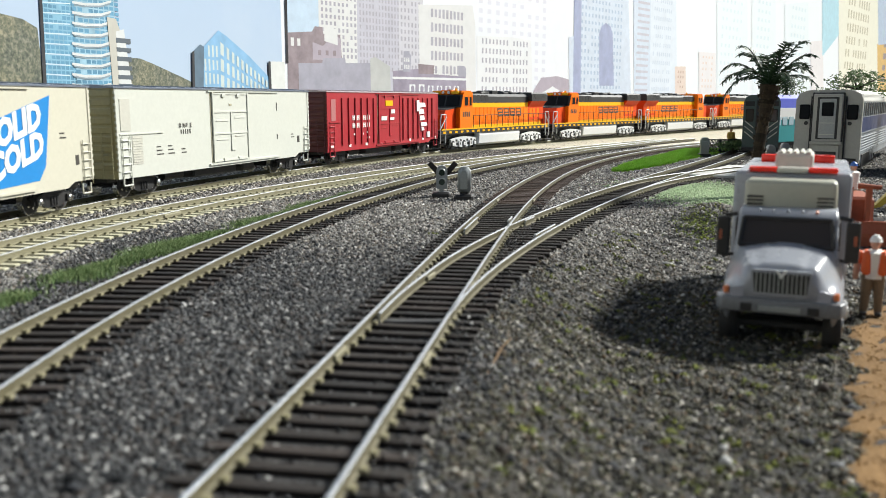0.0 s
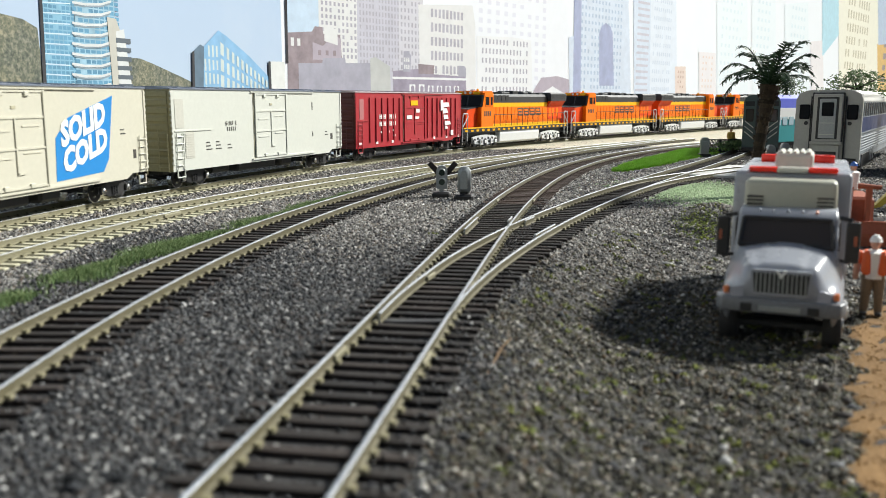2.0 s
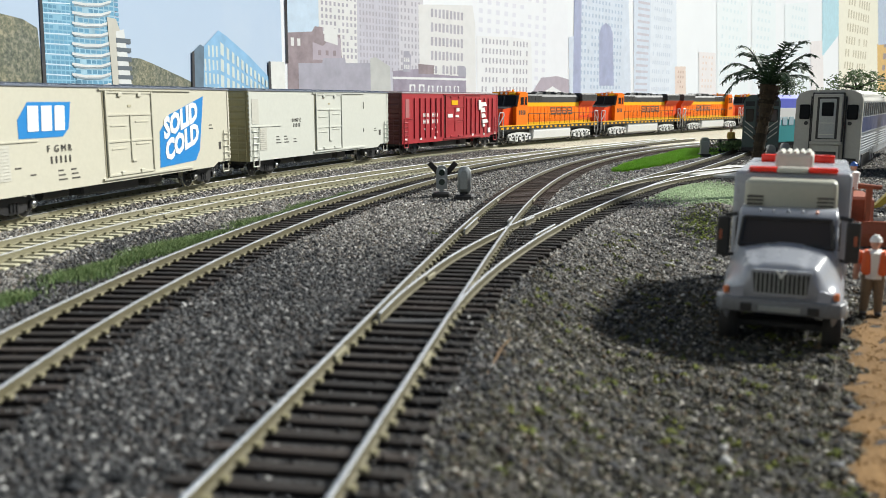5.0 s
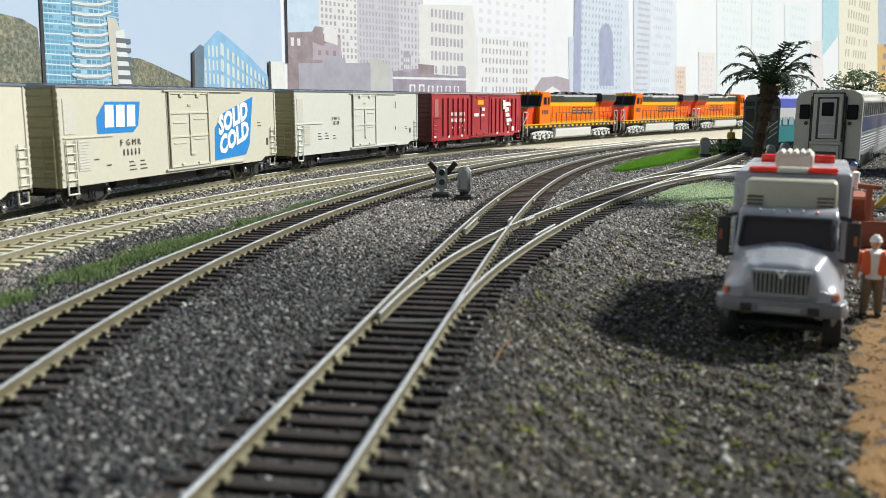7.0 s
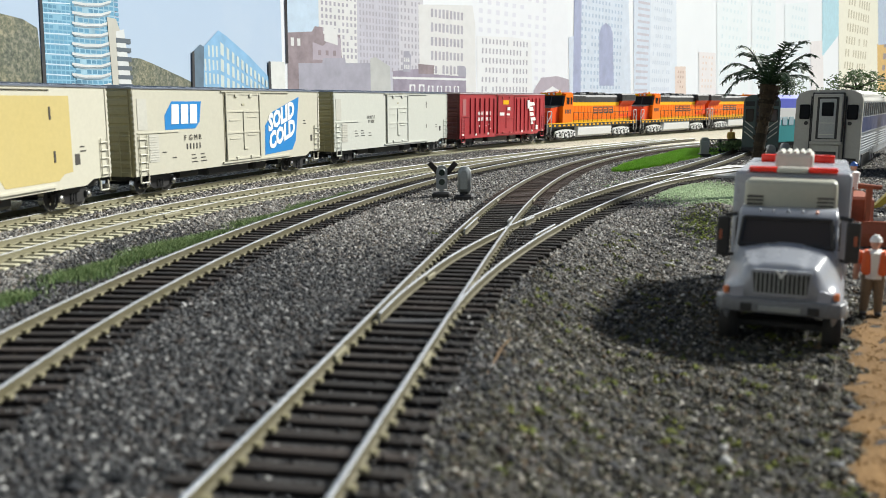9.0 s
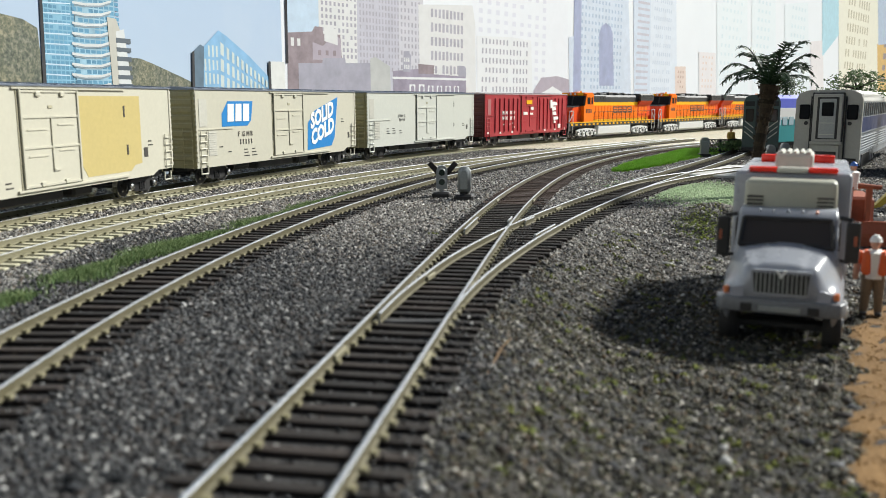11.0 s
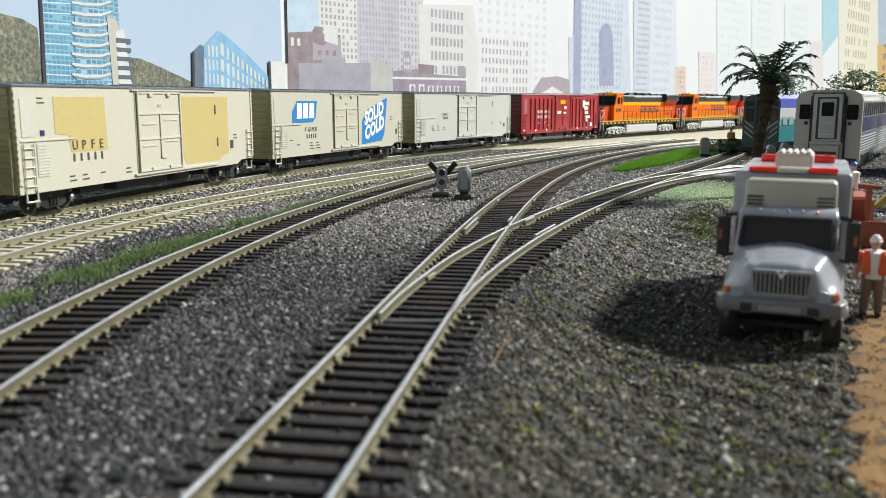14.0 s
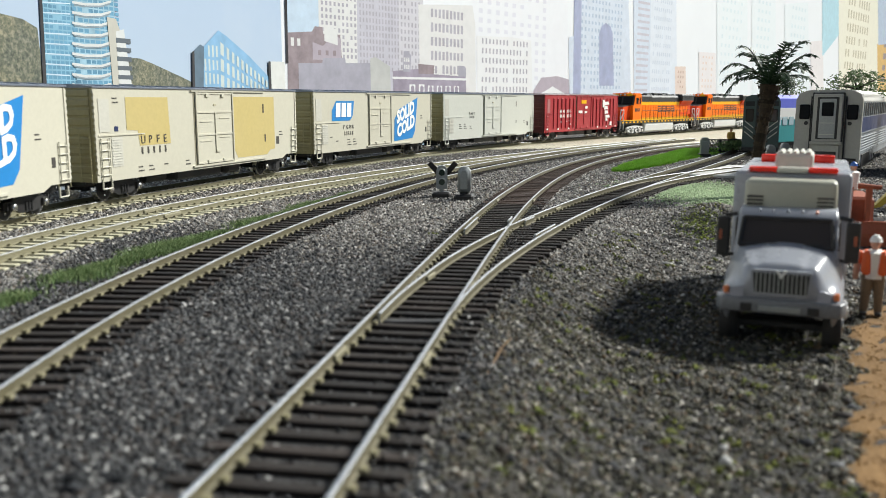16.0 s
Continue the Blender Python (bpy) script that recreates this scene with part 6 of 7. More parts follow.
on_board(RB_FACE, P_YELLOWT, [(2184.7, 493.0), (2644.8, 551.8), (2874.9, 1.8), (2321.8, 8.2)], (2336.4, 97.3, 2617.4, 539.2, 9, 11, 0.42, 0.62, P_TANWIN))
on_board(RB_FACE, P_ORANGET, [(2753.9, 244.1), (3629.6, 305.2), (3781.8, -8.7), (2857.3, 2.0)], (2838.2, 103.8, 3525.3, 267.3, 8, 4, 0.5, 0.5, P_BROWN))
on_board(RB_FACE, P_BLUEWIN, [(2660.2, 553.8), (3459.5, 656.0), (3631.8, 300.6), (2771.9, 241.1)], (2798.4, 262.0, 3425.0, 629.6, 8, 8, 0.5, 0.5, P_PALEBLUE))
on_board(RB_FACE, M_EDGE, [(6.3, 214.3), (9.6, 214.8), (8.8, 90.7), (5.5, 90.6)], None)


# ---------------------------------------------------------------- room and benchwork
def plain_box(name, label, x0, x1, y0, y1, z0, z1, mat, category):
    bm = bmesh.new()
    box(bm, x0, x1, y0, y1, z0, z1, 0)
    tagged(new(name, finish(name, bm, mat)), label, category, kind="structure")


plain_box("floor", "plain grey room floor below the layout", -1400, 2700, -1600, 4300, -960, -930, M_SLAB, "floor")
plain_box("wall_west", "plain pale room wall behind the layout", -1430, -1400, -1600, 4300, -930, 1500, M_ROOM, "wall")
plain_box("wall_north", "plain pale room wall beyond the backdrop", -1400, 2700, 4300, 4330, -930, 1500, M_ROOM, "wall")
for bx, by in ((-850, -450), (1980, -450), (-850, 3690), (1980, 3690), (560, -450), (560, 3690)):
    plain_box("bench_leg", "square timber leg under the layout", bx - 35, bx + 35, by - 35, by + 35, -930, -30, M_BENCH, "leg")
for x0, x1, y0, y1 in ((-900, 2050, -500, -480), (-900, 2050, 3740, 3760), (-900, -880, -480, 3740), (2030, 2050, -480, 3740)):
    plain_box("trim", "timber edge board of the layout table", x0, x1, y0, y1, -110, 1.0, M_BENCH, "edge board")


# ---------------------------------------------------------------- ambulance truck
M_HEAD = painted("headlight_clear", (0.30, 0.31, 0.36), 0.12, 0, 0.05, 0.0, 200)


def ambulance():
    """Front towards -y; x across, z up from the ground."""
    x, y = 76.8, 193.5
    t = thing("ambulance_truck", "white ambulance truck with red light bars parked on gravel", "truck", (x, y, gz(x + 3, y + 8) + 0.2), -23.5)
    t.scale = (0.94, 1, 1)
    # bonnet flowing into both wings
    bm = bmesh.new()
    rows = []
    for j in range(17):
        y_ = 16.0 * (j / 16) ** 1.6
        back = y_ / 16.0
        wide = 11.8 + 2.9 * math.sqrt(min(1.0, y_ / 5.0)) - 1.2 * max(0.0, back - 0.7)
        row = []
        for i in range(33):
            x_ = wide * (i / 16 - 1)
            ax = abs(x_)
            crown = 17.8 + 4.0 * back ** 0.8 - 0.012 * ax * ax - 2.4 * (1 - min(1.0, y_ / 2.2)) ** 2
            crown -= 1.3 * max(0.0, (ax - 7.2 - 4.0 * back) / 1.1) ** 1.5
            groove = 0.45 * math.exp(-((ax - 5.2 - 2.2 * back) / 0.7) ** 2) * (1 - back)
            wing = 13.9 - 2.0 * ((y_ - 9.0) / 9.0) ** 2 - 4.6 * max(0.0, (ax - 10.6) / (wide - 10.6)) ** 3 - 2.2 * (1 - min(1.0, y_ / 3.0)) ** 2
            top_ = 0.5 * (crown + wing + math.sqrt((crown - wing) ** 2 + 0.8)) - groove
            row.append(bm.verts.new((x_, y_, top_)))
        rows.append(row)
    for a, b in zip(rows, rows[1:]):
        for i in range(32):
            bm.faces.new((a[i], a[i + 1], b[i + 1], b[i]))
    rim = rows[0] + [r[-1] for r in rows[1:]] + rows[-1][-2::-1] + [r[0] for r in rows[-2:0:-1]]
    foot = [bm.verts.new((v.co.x * 0.985, v.co.y + (0.5 if v.co.y < 1 else 0.0), 8.6)) for v in rim]
    for i in range(len(rim)):
        j = (i + 1) % len(rim)
        bm.faces.new((rim[j], rim[i], foot[i], foot[j]))
    bm.faces.new(foot)
    bmesh.ops.recalc_face_normals(bm, faces=bm.faces)
    part("bonnet", bm, M_TRUCK, t, "rounded white bonnet and front wings", True)
    for k in (-1, 1):
        bm = bmesh.new()
        prism(bm, [(8.2 * k, 10.2), (11.2 * k, 10.4), (11.5 * k, 12.6), (8.6 * k, 13.2)], -0.25, 1.0, 0)
        part("headlight", bm, M_HEAD, t, "clear headlight")
        bm = bmesh.new()
        box(bm, 11.9 * k, 13.3 * k, 0.9, 2.4, 10.9, 12.6, 0, 0.3)
        part("turn_lamp", bm, M_AMBER, t, "amber turn lamp")
    # grille
    bm = bmesh.new()
    prism(bm, [(-6.6, 10.6), (-6.0, 10.1), (6.0, 10.1), (6.6, 10.6), (7.0, 15.4), (6.5, 15.9), (-6.5, 15.9), (-7.0, 15.4)], -0.35, 0.9, 0)
    grille = part("grille", bm, M_TRUCK, t, "moulded white grille surround")
    bm = bmesh.new()
    prism(bm, [(-6.0, 10.7), (6.0, 10.7), (6.4, 15.2), (-6.4, 15.2)], -0.5, 0.2, 0)
    part("grille_opening", bm, M_BLACK, grille)
    for i in range(12):
        xx = -5.6 + i * 11.2 / 11
        bm = bmesh.new()
        box(bm, xx - 0.17, xx + 0.17, -0.75, -0.4, 10.7, 15.2, 0)
        part("grille_bar", bm, M_GREY, grille)
    bm = bmesh.new()
    prism(bm, [(-1.4, 16.0), (0, 14.0), (1.4, 16.0), (0.7, 16.0), (0, 15.0), (-0.7, 16.0)], -1.0, -0.4, 0)
    part("badge", bm, M_SILVER, grille)
    # bumper
    bm = bmesh.new()
    prism(bm, [(-15.0, 2.0), (-13.6, -0.9), (13.6, -0.9), (15.0, 2.0), (15.0, 4.2), (-15.0, 4.2)], 5.8, 9.2, 0, axis="z")
    bmesh.ops.bevel(bm, geom=list(bm.edges), offset=0.45, segments=2, affect="EDGES", profile=0.5)
    bumper = part("bumper", bm, painted("bumper_grey", (0.15, 0.157, 0.17), 0.4), t, "grey moulded bumper", True)
    for k in (-1, 1):
        bm = bmesh.new()
        box(bm, 6.3 * k, 9.0 * k, -1.15, -0.6, 6.2, 8.0, 0, 0.2)
        part("fog_lamp", bm, M_BLACK, bumper)
    bm = bmesh.new()
    box(bm, -4.8, 4.8, -1.15, -0.7, 6.4, 7.8, 0, 0.15)
    part("plate_holder", bm, M_GREY, bumper)
    # cab
    bm = bmesh.new()
    prism(bm, [(14.0, 5.0), (14.0, 18.6), (18.6, 27.6), (20.5, 29.0), (34.0, 29.0), (34.0, 5.0)], -12.6, 12.6, 0, axis="x")
    for v in bm.verts:
        v.co.x *= 1.0 - 0.04 * max(0.0, v.co.z - 18) / 10
    bmesh.ops.bevel(bm, geom=[e for e in bm.edges], offset=0.7, segments=2, affect="EDGES", profile=0.5)
    cab = part("cab", bm, M_TRUCK, t, "white cab", True)
    bm = bmesh.new()
    q = [(-11.3, 14.4, 20.6), (11.3, 14.4, 20.6), (10.6, 17.9, 26.9), (-10.6, 17.9, 26.9)]
    a = [bm.verts.new(p) for p in q]
    b = [bm.verts.new((p[0], p[1] + 0.6, p[2])) for p in q]
    bm.faces.new(a)
    for i in range(4):
        bm.faces.new((a[(i + 1) % 4], a[i], b[i], b[(i + 1) % 4]))
    shield = part("windscreen", bm, M_GLASS, cab, "dark windscreen")
    bm = bmesh.new()
    for i in range(4):
        p0, p1 = Vector(q[i]), Vector(q[(i + 1) % 4])
        rod(bm, p0 + Vector((0, -0.1, 0)), p1 + Vector((0, -0.1, 0)), 0.55, None, 6)
    part("windscreen_seal", bm, M_BLACK, cab, "black rubber seal")
    bm = bmesh.new()
    rod(bm, (-9, 14.0, 20.6), (-2, 14.3, 21.7), 0.25, None, 5)
    rod(bm, (0.5, 14.0, 20.6), (8, 14.3, 21.5), 0.25, None, 5)
    part("wiper", bm, M_BLACK, cab)
    for i in range(5):
        bm = bmesh.new()
        rod(bm, (-7.0 + i * 3.5, 19.4, 28.4), (-7.0 + i * 3.5, 19.9, 29.0), 0.4, 0.25, 8)
        part("clearance_lamp", bm, M_AMBER if i == 4 else M_TRUCK, cab)
    for k in (-1, 1):
        bm = bmesh.new()
        box(bm, 12.4 * k, 12.75 * k, 18.5, 27, 19.5, 26.5, 0, 0.1)
        part("side_window", bm, M_GLASS, cab, "dark side window")
        bm = bmesh.new()
        box(bm, 14.0 * k, 17.4 * k, 17.0, 18.6, 17.0, 27.0, 0, 0.6, 2)
        rod(bm, (12.4 * k, 19, 27.6), (15.5 * k, 18, 27.2), 0.55, None, 6)
        rod(bm, (12.4 * k, 19, 17.4), (15.5 * k, 18, 17.0), 0.45, None, 6)
        m = part("mirror", bm, M_BLACK, t, "tall black wing mirror")
        bm = bmesh.new()
        box(bm, 15.9 * k, 16.7 * k, 16.8, 17.05, 21.2, 23.6, 0)
        part("mirror_lamp", bm, M_RUST, m)
    # body box
    bm = bmesh.new()
    box(bm, -15.2, 15.2, 34.0, 92.0, 6.0, 38.6, 0, 1.3, 3)
    bodyp = part("box_body", bm, M_TRUCK, t, "white box body", True)
    bm = bmesh.new()
    box(bm, -11.6, 11.6, 25.5, 34.5, 28.6, 37.2, 0, 1.5, 3)
    fair = part("fairing", bm, M_TRUCKY, t, "cream air-conditioning fairing", True)
    for k in (-1, 1):
        for i in range(4):
            bm = bmesh.new()
            box(bm, 6.7 * k, 10.8 * k, 25.2, 25.7, 29.8 + i * 0.95, 30.25 + i * 0.95, 0)
            part("vent_slot", bm, M_INK, fair)
    # light bars and roof unit
    for yy, wd in ((33.2, 11.4), (72.0, 10.8)):
        for k in (-1, 1):
            bm = bmesh.new()
            box(bm, 4.0 * k, wd * k, yy, yy + 3.0, 38.5, 39.8 if yy < 40 else 40.8, 0, 0.35, 2)
            part("red_light", bm, M_LAMPRED, t, "red light bar", True)
    bm = bmesh.new()
    box(bm, -4.0, 4.0, 33.0, 36.2, 38.4, 39.8, 0, 0.4, 2)
    box(bm, -5.0, 5.0, 40.0, 56.0, 38.4, 43.0, 0, 0.9, 2)
    for i in range(5):
        rod(bm, (-3.6 + i * 1.8, 40.6, 42.9), (-3.6 + i * 1.8, 55.4, 42.9), 0.7, None, 8)
    part("roof_unit", bm, M_GREYP, t, "ribbed white roof unit")
    # chassis and wheels
    bm = bmesh.new()
    box(bm, -6, 6, 16, 88, 3.6, 7.2, 0)
    box(bm, -12, 12, 8.0, 11.5, 3.4, 5.2, 0, 0.4)
    part("chassis", bm, M_BLACK, t)
    for k in (-1, 1):
        for yy in (9.0, 68.0):
            bm = bmesh.new()
            rod(bm, (10.0 * k, yy, 5.4), (14.2 * k, yy, 5.4), 5.5, None, 22)
            bmesh.ops.bevel(bm, geom=[e for e in bm.edges if len(e.link_faces) == 2 and e.calc_face_angle() > 1.0], offset=0.6, segments=2, affect="EDGES")
            w = part("wheel", bm, M_TYRE, t, "black rubber tyre", True)
            bm = bmesh.new()
            rod(bm, (13.9 * k, yy, 5.4), (14.5 * k, yy, 5.4), 3.0, 2.6, 16)
            part("rim", bm, M_SILVER, w)
    for k in (-1, 1):
        bm = bmesh.new()
        rod(bm, (14.2 * k, 22, 5.2), (14.2 * k, 32, 5.2), 2.0, None, 12)
        part("fuel_tank", bm, M_SILVER, t)
    for o in t.children:
        if o.name.split(".")[0] in ("bonnet", "headlight", "turn_lamp", "grille", "bumper", "cab", "mirror"):
            o.location.z += (2.9 if o.name.startswith(("grille", "bumper")) else 1.5) * S


# ---------------------------------------------------------------- model figures (plain small mouldings)
def figurine(label, at, height, hat, top, legs, rz=0.0, arms=True, vest=None, seated=False):
    """A small painted moulding in one mesh."""
    bm = bmesh.new()
    k = height / 20.5
    mats = [hat, M_FIG_SKIN, top, legs, vest or top, M_BLACK]

    def r(a, b, r0, r1, mat, seg=10):
        rod(bm, [c * k for c in a], [c * k for c in b], r0 * k, r1 * k, seg, mat)

    if seated:
        r((-1.2, 0, 5), (-1.2, -5, 5), 1.3, 1.1, 3)
        r((1.2, 0, 5), (1.2, -5, 5), 1.3, 1.1, 3)
        r((-1.2, -5, 5), (-1.2, -5.2, 0), 1.0, 0.9, 3)
        r((1.2, -5, 5), (1.2, -5.2, 0), 1.0, 0.9, 3)
        z = -5.0
    else:
        for s_ in (-1, 1):
            r((1.7 * s_, 0.2, 0.6), (1.5 * s_, 0, 5.2), 0.95, 1.15, 3)
            r((1.5 * s_, 0, 5.2), (1.15 * s_, 0.1, 10.4), 1.2, 1.6, 3)
            v = box(bm, (1.7 * s_ - 0.8) * k, (1.7 * s_ + 0.8) * k, -2.0 * k, 0.9 * k, 0, 1.0 * k, 5, 0.25 * k)
        z = 0.0
    r((0, 0, 9.6 + z), (0, 0, 12.0 + z), 2.3, 2.4, 2, 12)
    r((0, 0, 12.0 + z), (0, 0.1, 16.2 + z), 2.4, 2.9, 2, 12)
    r((0, 0.1, 16.2 + z), (0, 0.1, 17.0 + z), 2.8, 1.0, 2, 12)
    r((0, 0.1, 16.8 + z), (0, -0.1, 17.6 + z), 0.8, 0.8, 1, 8)
    for lo, hi, a, b in ((17.4, 18.2, 0.9, 1.25), (18.2, 19.2, 1.25, 1.25)):
        r((0, -0.1, lo + z), (0, -0.1, hi + z), a, b, 1, 10)
    r((0, -0.25, 18.9 + z), (0, -0.25, 19.15 + z), 1.55, 1.5, 0, 14)
    r((0, 0, 19.1 + z), (0, 0, 19.9 + z), 1.42, 1.25, 0, 14)
    r((0, 0, 19.9 + z), (0, 0, 20.6 + z), 1.25, 0.55, 0, 14)
    if vest:
        for s_ in (-1, 1):
            v = box(bm, 0.7 * s_ * k, 2.95 * s_ * k, -2.75 * k, 2.6 * k, (10.6 + z) * k, (16.6 + z) * k, 4, 0.7 * k)
    for s_ in (-1, 1):
        r((2.9 * s_, 0, 16.2 + z), (3.9 * s_, 0.1, 13.2 + z), 1.05, 0.85, 2 if not vest else 4)
        r((3.9 * s_, 0.1, 13.2 + z), (4.1 * s_, -1.0, 10.2 + z), 0.85, 0.65, 1 if vest else 2)
        r((4.1 * s_, -1.0, 10.2 + z), (4.0 * s_, -1.3, 9.2 + z), 0.75, 0.5, 1)
    ob = new("figurine", finish("figurine", bm, mats, False))
    ob.matrix_basis = pose(at[0] * S, at[1] * S, at[2] * S, 0, 0, rz)
    return tagged(ob, label, "figurine", "model figures")


# ---------------------------------------------------------------- trackside signals
def dwarf_signal():
    x, y = -0.6, 432.0
    t = thing("dwarf_signal", "grey two-lens dwarf signal with black crossed blades on the ballast", "signal", (x, y, gz(x, y)))
    bm = bmesh.new()
    box(bm, -4.8, 4.4, -4, 4, -0.8, 3.0, 0, 0.9)
    part("base", bm, M_BLACK, t)
    bm = bmesh.new()
    rod(bm, (0, 0, 2), (0, 0, 5), 1.1, 1.0, 10)
    part("stem", bm, M_GREY, t)
    bm = bmesh.new()
    prism(bm, [(-2.8, 4.4), (2.8, 4.4), (2.8, 13.6), (2.2, 15.2), (1.0, 16.1), (-1.0, 16.1), (-2.2, 15.2), (-2.8, 13.6)], -1.6, 2.4, 0)
    bmesh.ops.bevel(bm, geom=list(bm.edges), offset=0.35, segments=2, affect="EDGES")
    head = part("head", bm, M_GREY, t, "rounded grey lamp housing")
    for z in (8.0, 12.6):
        bm = bmesh.new()
        rod(bm, (0, -1.7, z), (0, -1.5, z), 1.6, None, 14)
        lens = part("lens", bm, M_LENS, head, "dark lens")
        bm = bmesh.new()
        for i in range(9):
            a0, a1 = math.pi * i / 9, math.pi * (i + 1) / 9
            rod(bm, (1.75 * math.cos(a0), -2.4, z + 1.75 * math.sin(a0)), (1.75 * math.cos(a1), -2.4, z + 1.75 * math.sin(a1)), 0.3, None, 5)
            rod(bm, (1.75 * math.cos(a0), -2.4, z + 1.75 * math.sin(a0)), (1.75 * math.cos(a0), -1.4, z + 1.75 * math.sin(a0)), 0.3, None, 5)
        part("hood", bm, M_GREY, lens)
    for k in (-1, 1):
        bm = bmesh.new()
        v = box(bm, -1.35, 1.35, 0.5, 1.3, 0, 7.0, 0, 0.1)
        turn(v, Matrix.Translation((1.6 * k if k < 0 else 2.4, 1.4, 12.0)) @ Matrix.Rotation(radians(42 * k), 4, "Y"))
        part("blade", bm, painted("blade_black", (0.02, 0.014, 0.012), 0.6), t, "black slanted blade")
    x, y = 10.4, 421.0
    t = thing("relay_case", "rounded grey relay case on a black base beside the signal", "signal box", (x, y, gz(x, y)), -8)
    bm = bmesh.new()
    box(bm, -4.6, 4.6, -4, 4, -0.8, 3.0, 0, 0.9)
    box(bm, -2.0, 2.0, -2, 2, 2, 4.4, 0, 0.4)
    part("base", bm, M_BLACK, t)
    bm = bmesh.new()
    prism(bm, [(-3.0, 4.0), (3.0, 4.0), (3.2, 13.0), (2.6, 15.2), (1.2, 16.4), (-1.2, 16.4), (-2.6, 15.2), (-3.2, 13.0)], -2.2, 2.2, 0)
    bmesh.ops.bevel(bm, geom=list(bm.edges), offset=0.5, segments=2, affect="EDGES")
    part("case", bm, M_GREY, t, "", True)
    bm = bmesh.new()
    prism(bm, [(-1.7, 5.5), (1.7, 5.5), (1.7, 13.0), (0.9, 14.4), (-0.9, 14.4), (-1.7, 13.0)], -2.5, -2.1, 0)
    part("door", bm, M_GREY, t)


# ---------------------------------------------------------------- palms
def frond(bm, start, az, length, rise, droop, rnd, leaf, mat=0):
    """A feathered leaf: an arching stem with narrow leaflets on both sides."""
    n = 24
    pts = []
    for i in range(n + 1):
        u = i / n
        r = length * u * (1 - 0.12 * u)
        z = rise * math.sin(u * 1.5) - droop * u * u
        pts.append(Vector((start[0] + r * math.cos(az), start[1] + r * math.sin(az), start[2] + z)))
    for a, b in zip(pts, pts[1:]):
        rod(bm, a, b, 0.42, 0.36, 4, mat)
    side = Vector((-math.sin(az), math.cos(az), 0))
    for i in range(1, n + 1):
        p, d = pts[i], (pts[i] - pts[i - 1]).normalized()
        ll = leaf * (0.55 + 0.75 * math.sin(math.pi * min(1, i / n * 0.9))) * rnd.uniform(0.8, 1.15)
        for k in (-1, 1):
            tip = p + (side * k * 0.85 + d * 0.55 + Vector((0, 0, rnd.uniform(-0.55, 0.1)))) * ll
            mid = (p + tip) / 2 + Vector((0, 0, 0.25))
            w = d * 0.58
            v = [bm.verts.new(p - w * 0.6), bm.verts.new(mid - w), bm.verts.new(tip), bm.verts.new(mid + w), bm.verts.new(p + w * 0.6)]
            bm.faces.new(v).material_index = mat


def palm(label, at, height, lean, crown, fronds, seed, mat, trunk=True):
    t = thing("palm_tree", label, "palm tree", at)
    rnd = random.Random(seed)
    top = Vector((lean[0], lean[1], height))
    if trunk:
        bm = bmesh.new()
        n = 26
        prev = None
        for i in range(n):
            a, b = i / n, (i + 1) / n
            r = 2.8 - 0.3 * a + (2.1 * max(0, (a - 0.72) / 0.28) if a > 0.72 else 0)
            rod(bm, top * a, top * (b + 0.01), r, r * (1.07 if a > 0.7 else 1.03), 12)
        for i in range(150):
            a = 0.05 + 0.95 * rnd.random()
            az = rnd.uniform(0, 6.28)
            r = 3.0 - 0.3 * a + (1.9 * max(0, (a - 0.72) / 0.28) if a > 0.72 else 0)
            p = top * a + Vector((math.cos(az), math.sin(az), 0)) * r
            rod(bm, p, p + Vector((math.cos(az), math.sin(az), 1.2)) * rnd.uniform(0.6, 1.2), 0.75, 0.1, 4)
        part("trunk", bm, M_BARK, t, "rough brown trunk")
    for i in range(fronds):
        az = i * 2.399 + rnd.uniform(-0.2, 0.2)
        u = i / fronds
        bm = bmesh.new()
        frond(bm, top + Vector((0, 0, -0.5)), az, crown * rnd.uniform(0.8, 1.08) * (0.72 + 0.28 * u), crown * (0.86 - 0.42 * u), crown * (0.10 + 0.50 * u) * rnd.uniform(0.8, 1.15), rnd, crown * 0.125)
        part("frond", bm, mat, t)
    bm = bmesh.new()
    for i in range(60):
        az, el = rnd.uniform(0, 6.28), rnd.uniform(0.2, 1.4)
        d = Vector((math.cos(az) * math.cos(el), math.sin(az) * math.cos(el), math.sin(el)))
        rod(bm, top + d * 0.5, top + d * rnd.uniform(4, 9), 0.7, 0.15, 4)
    part("crown_heart", bm, mat, t)


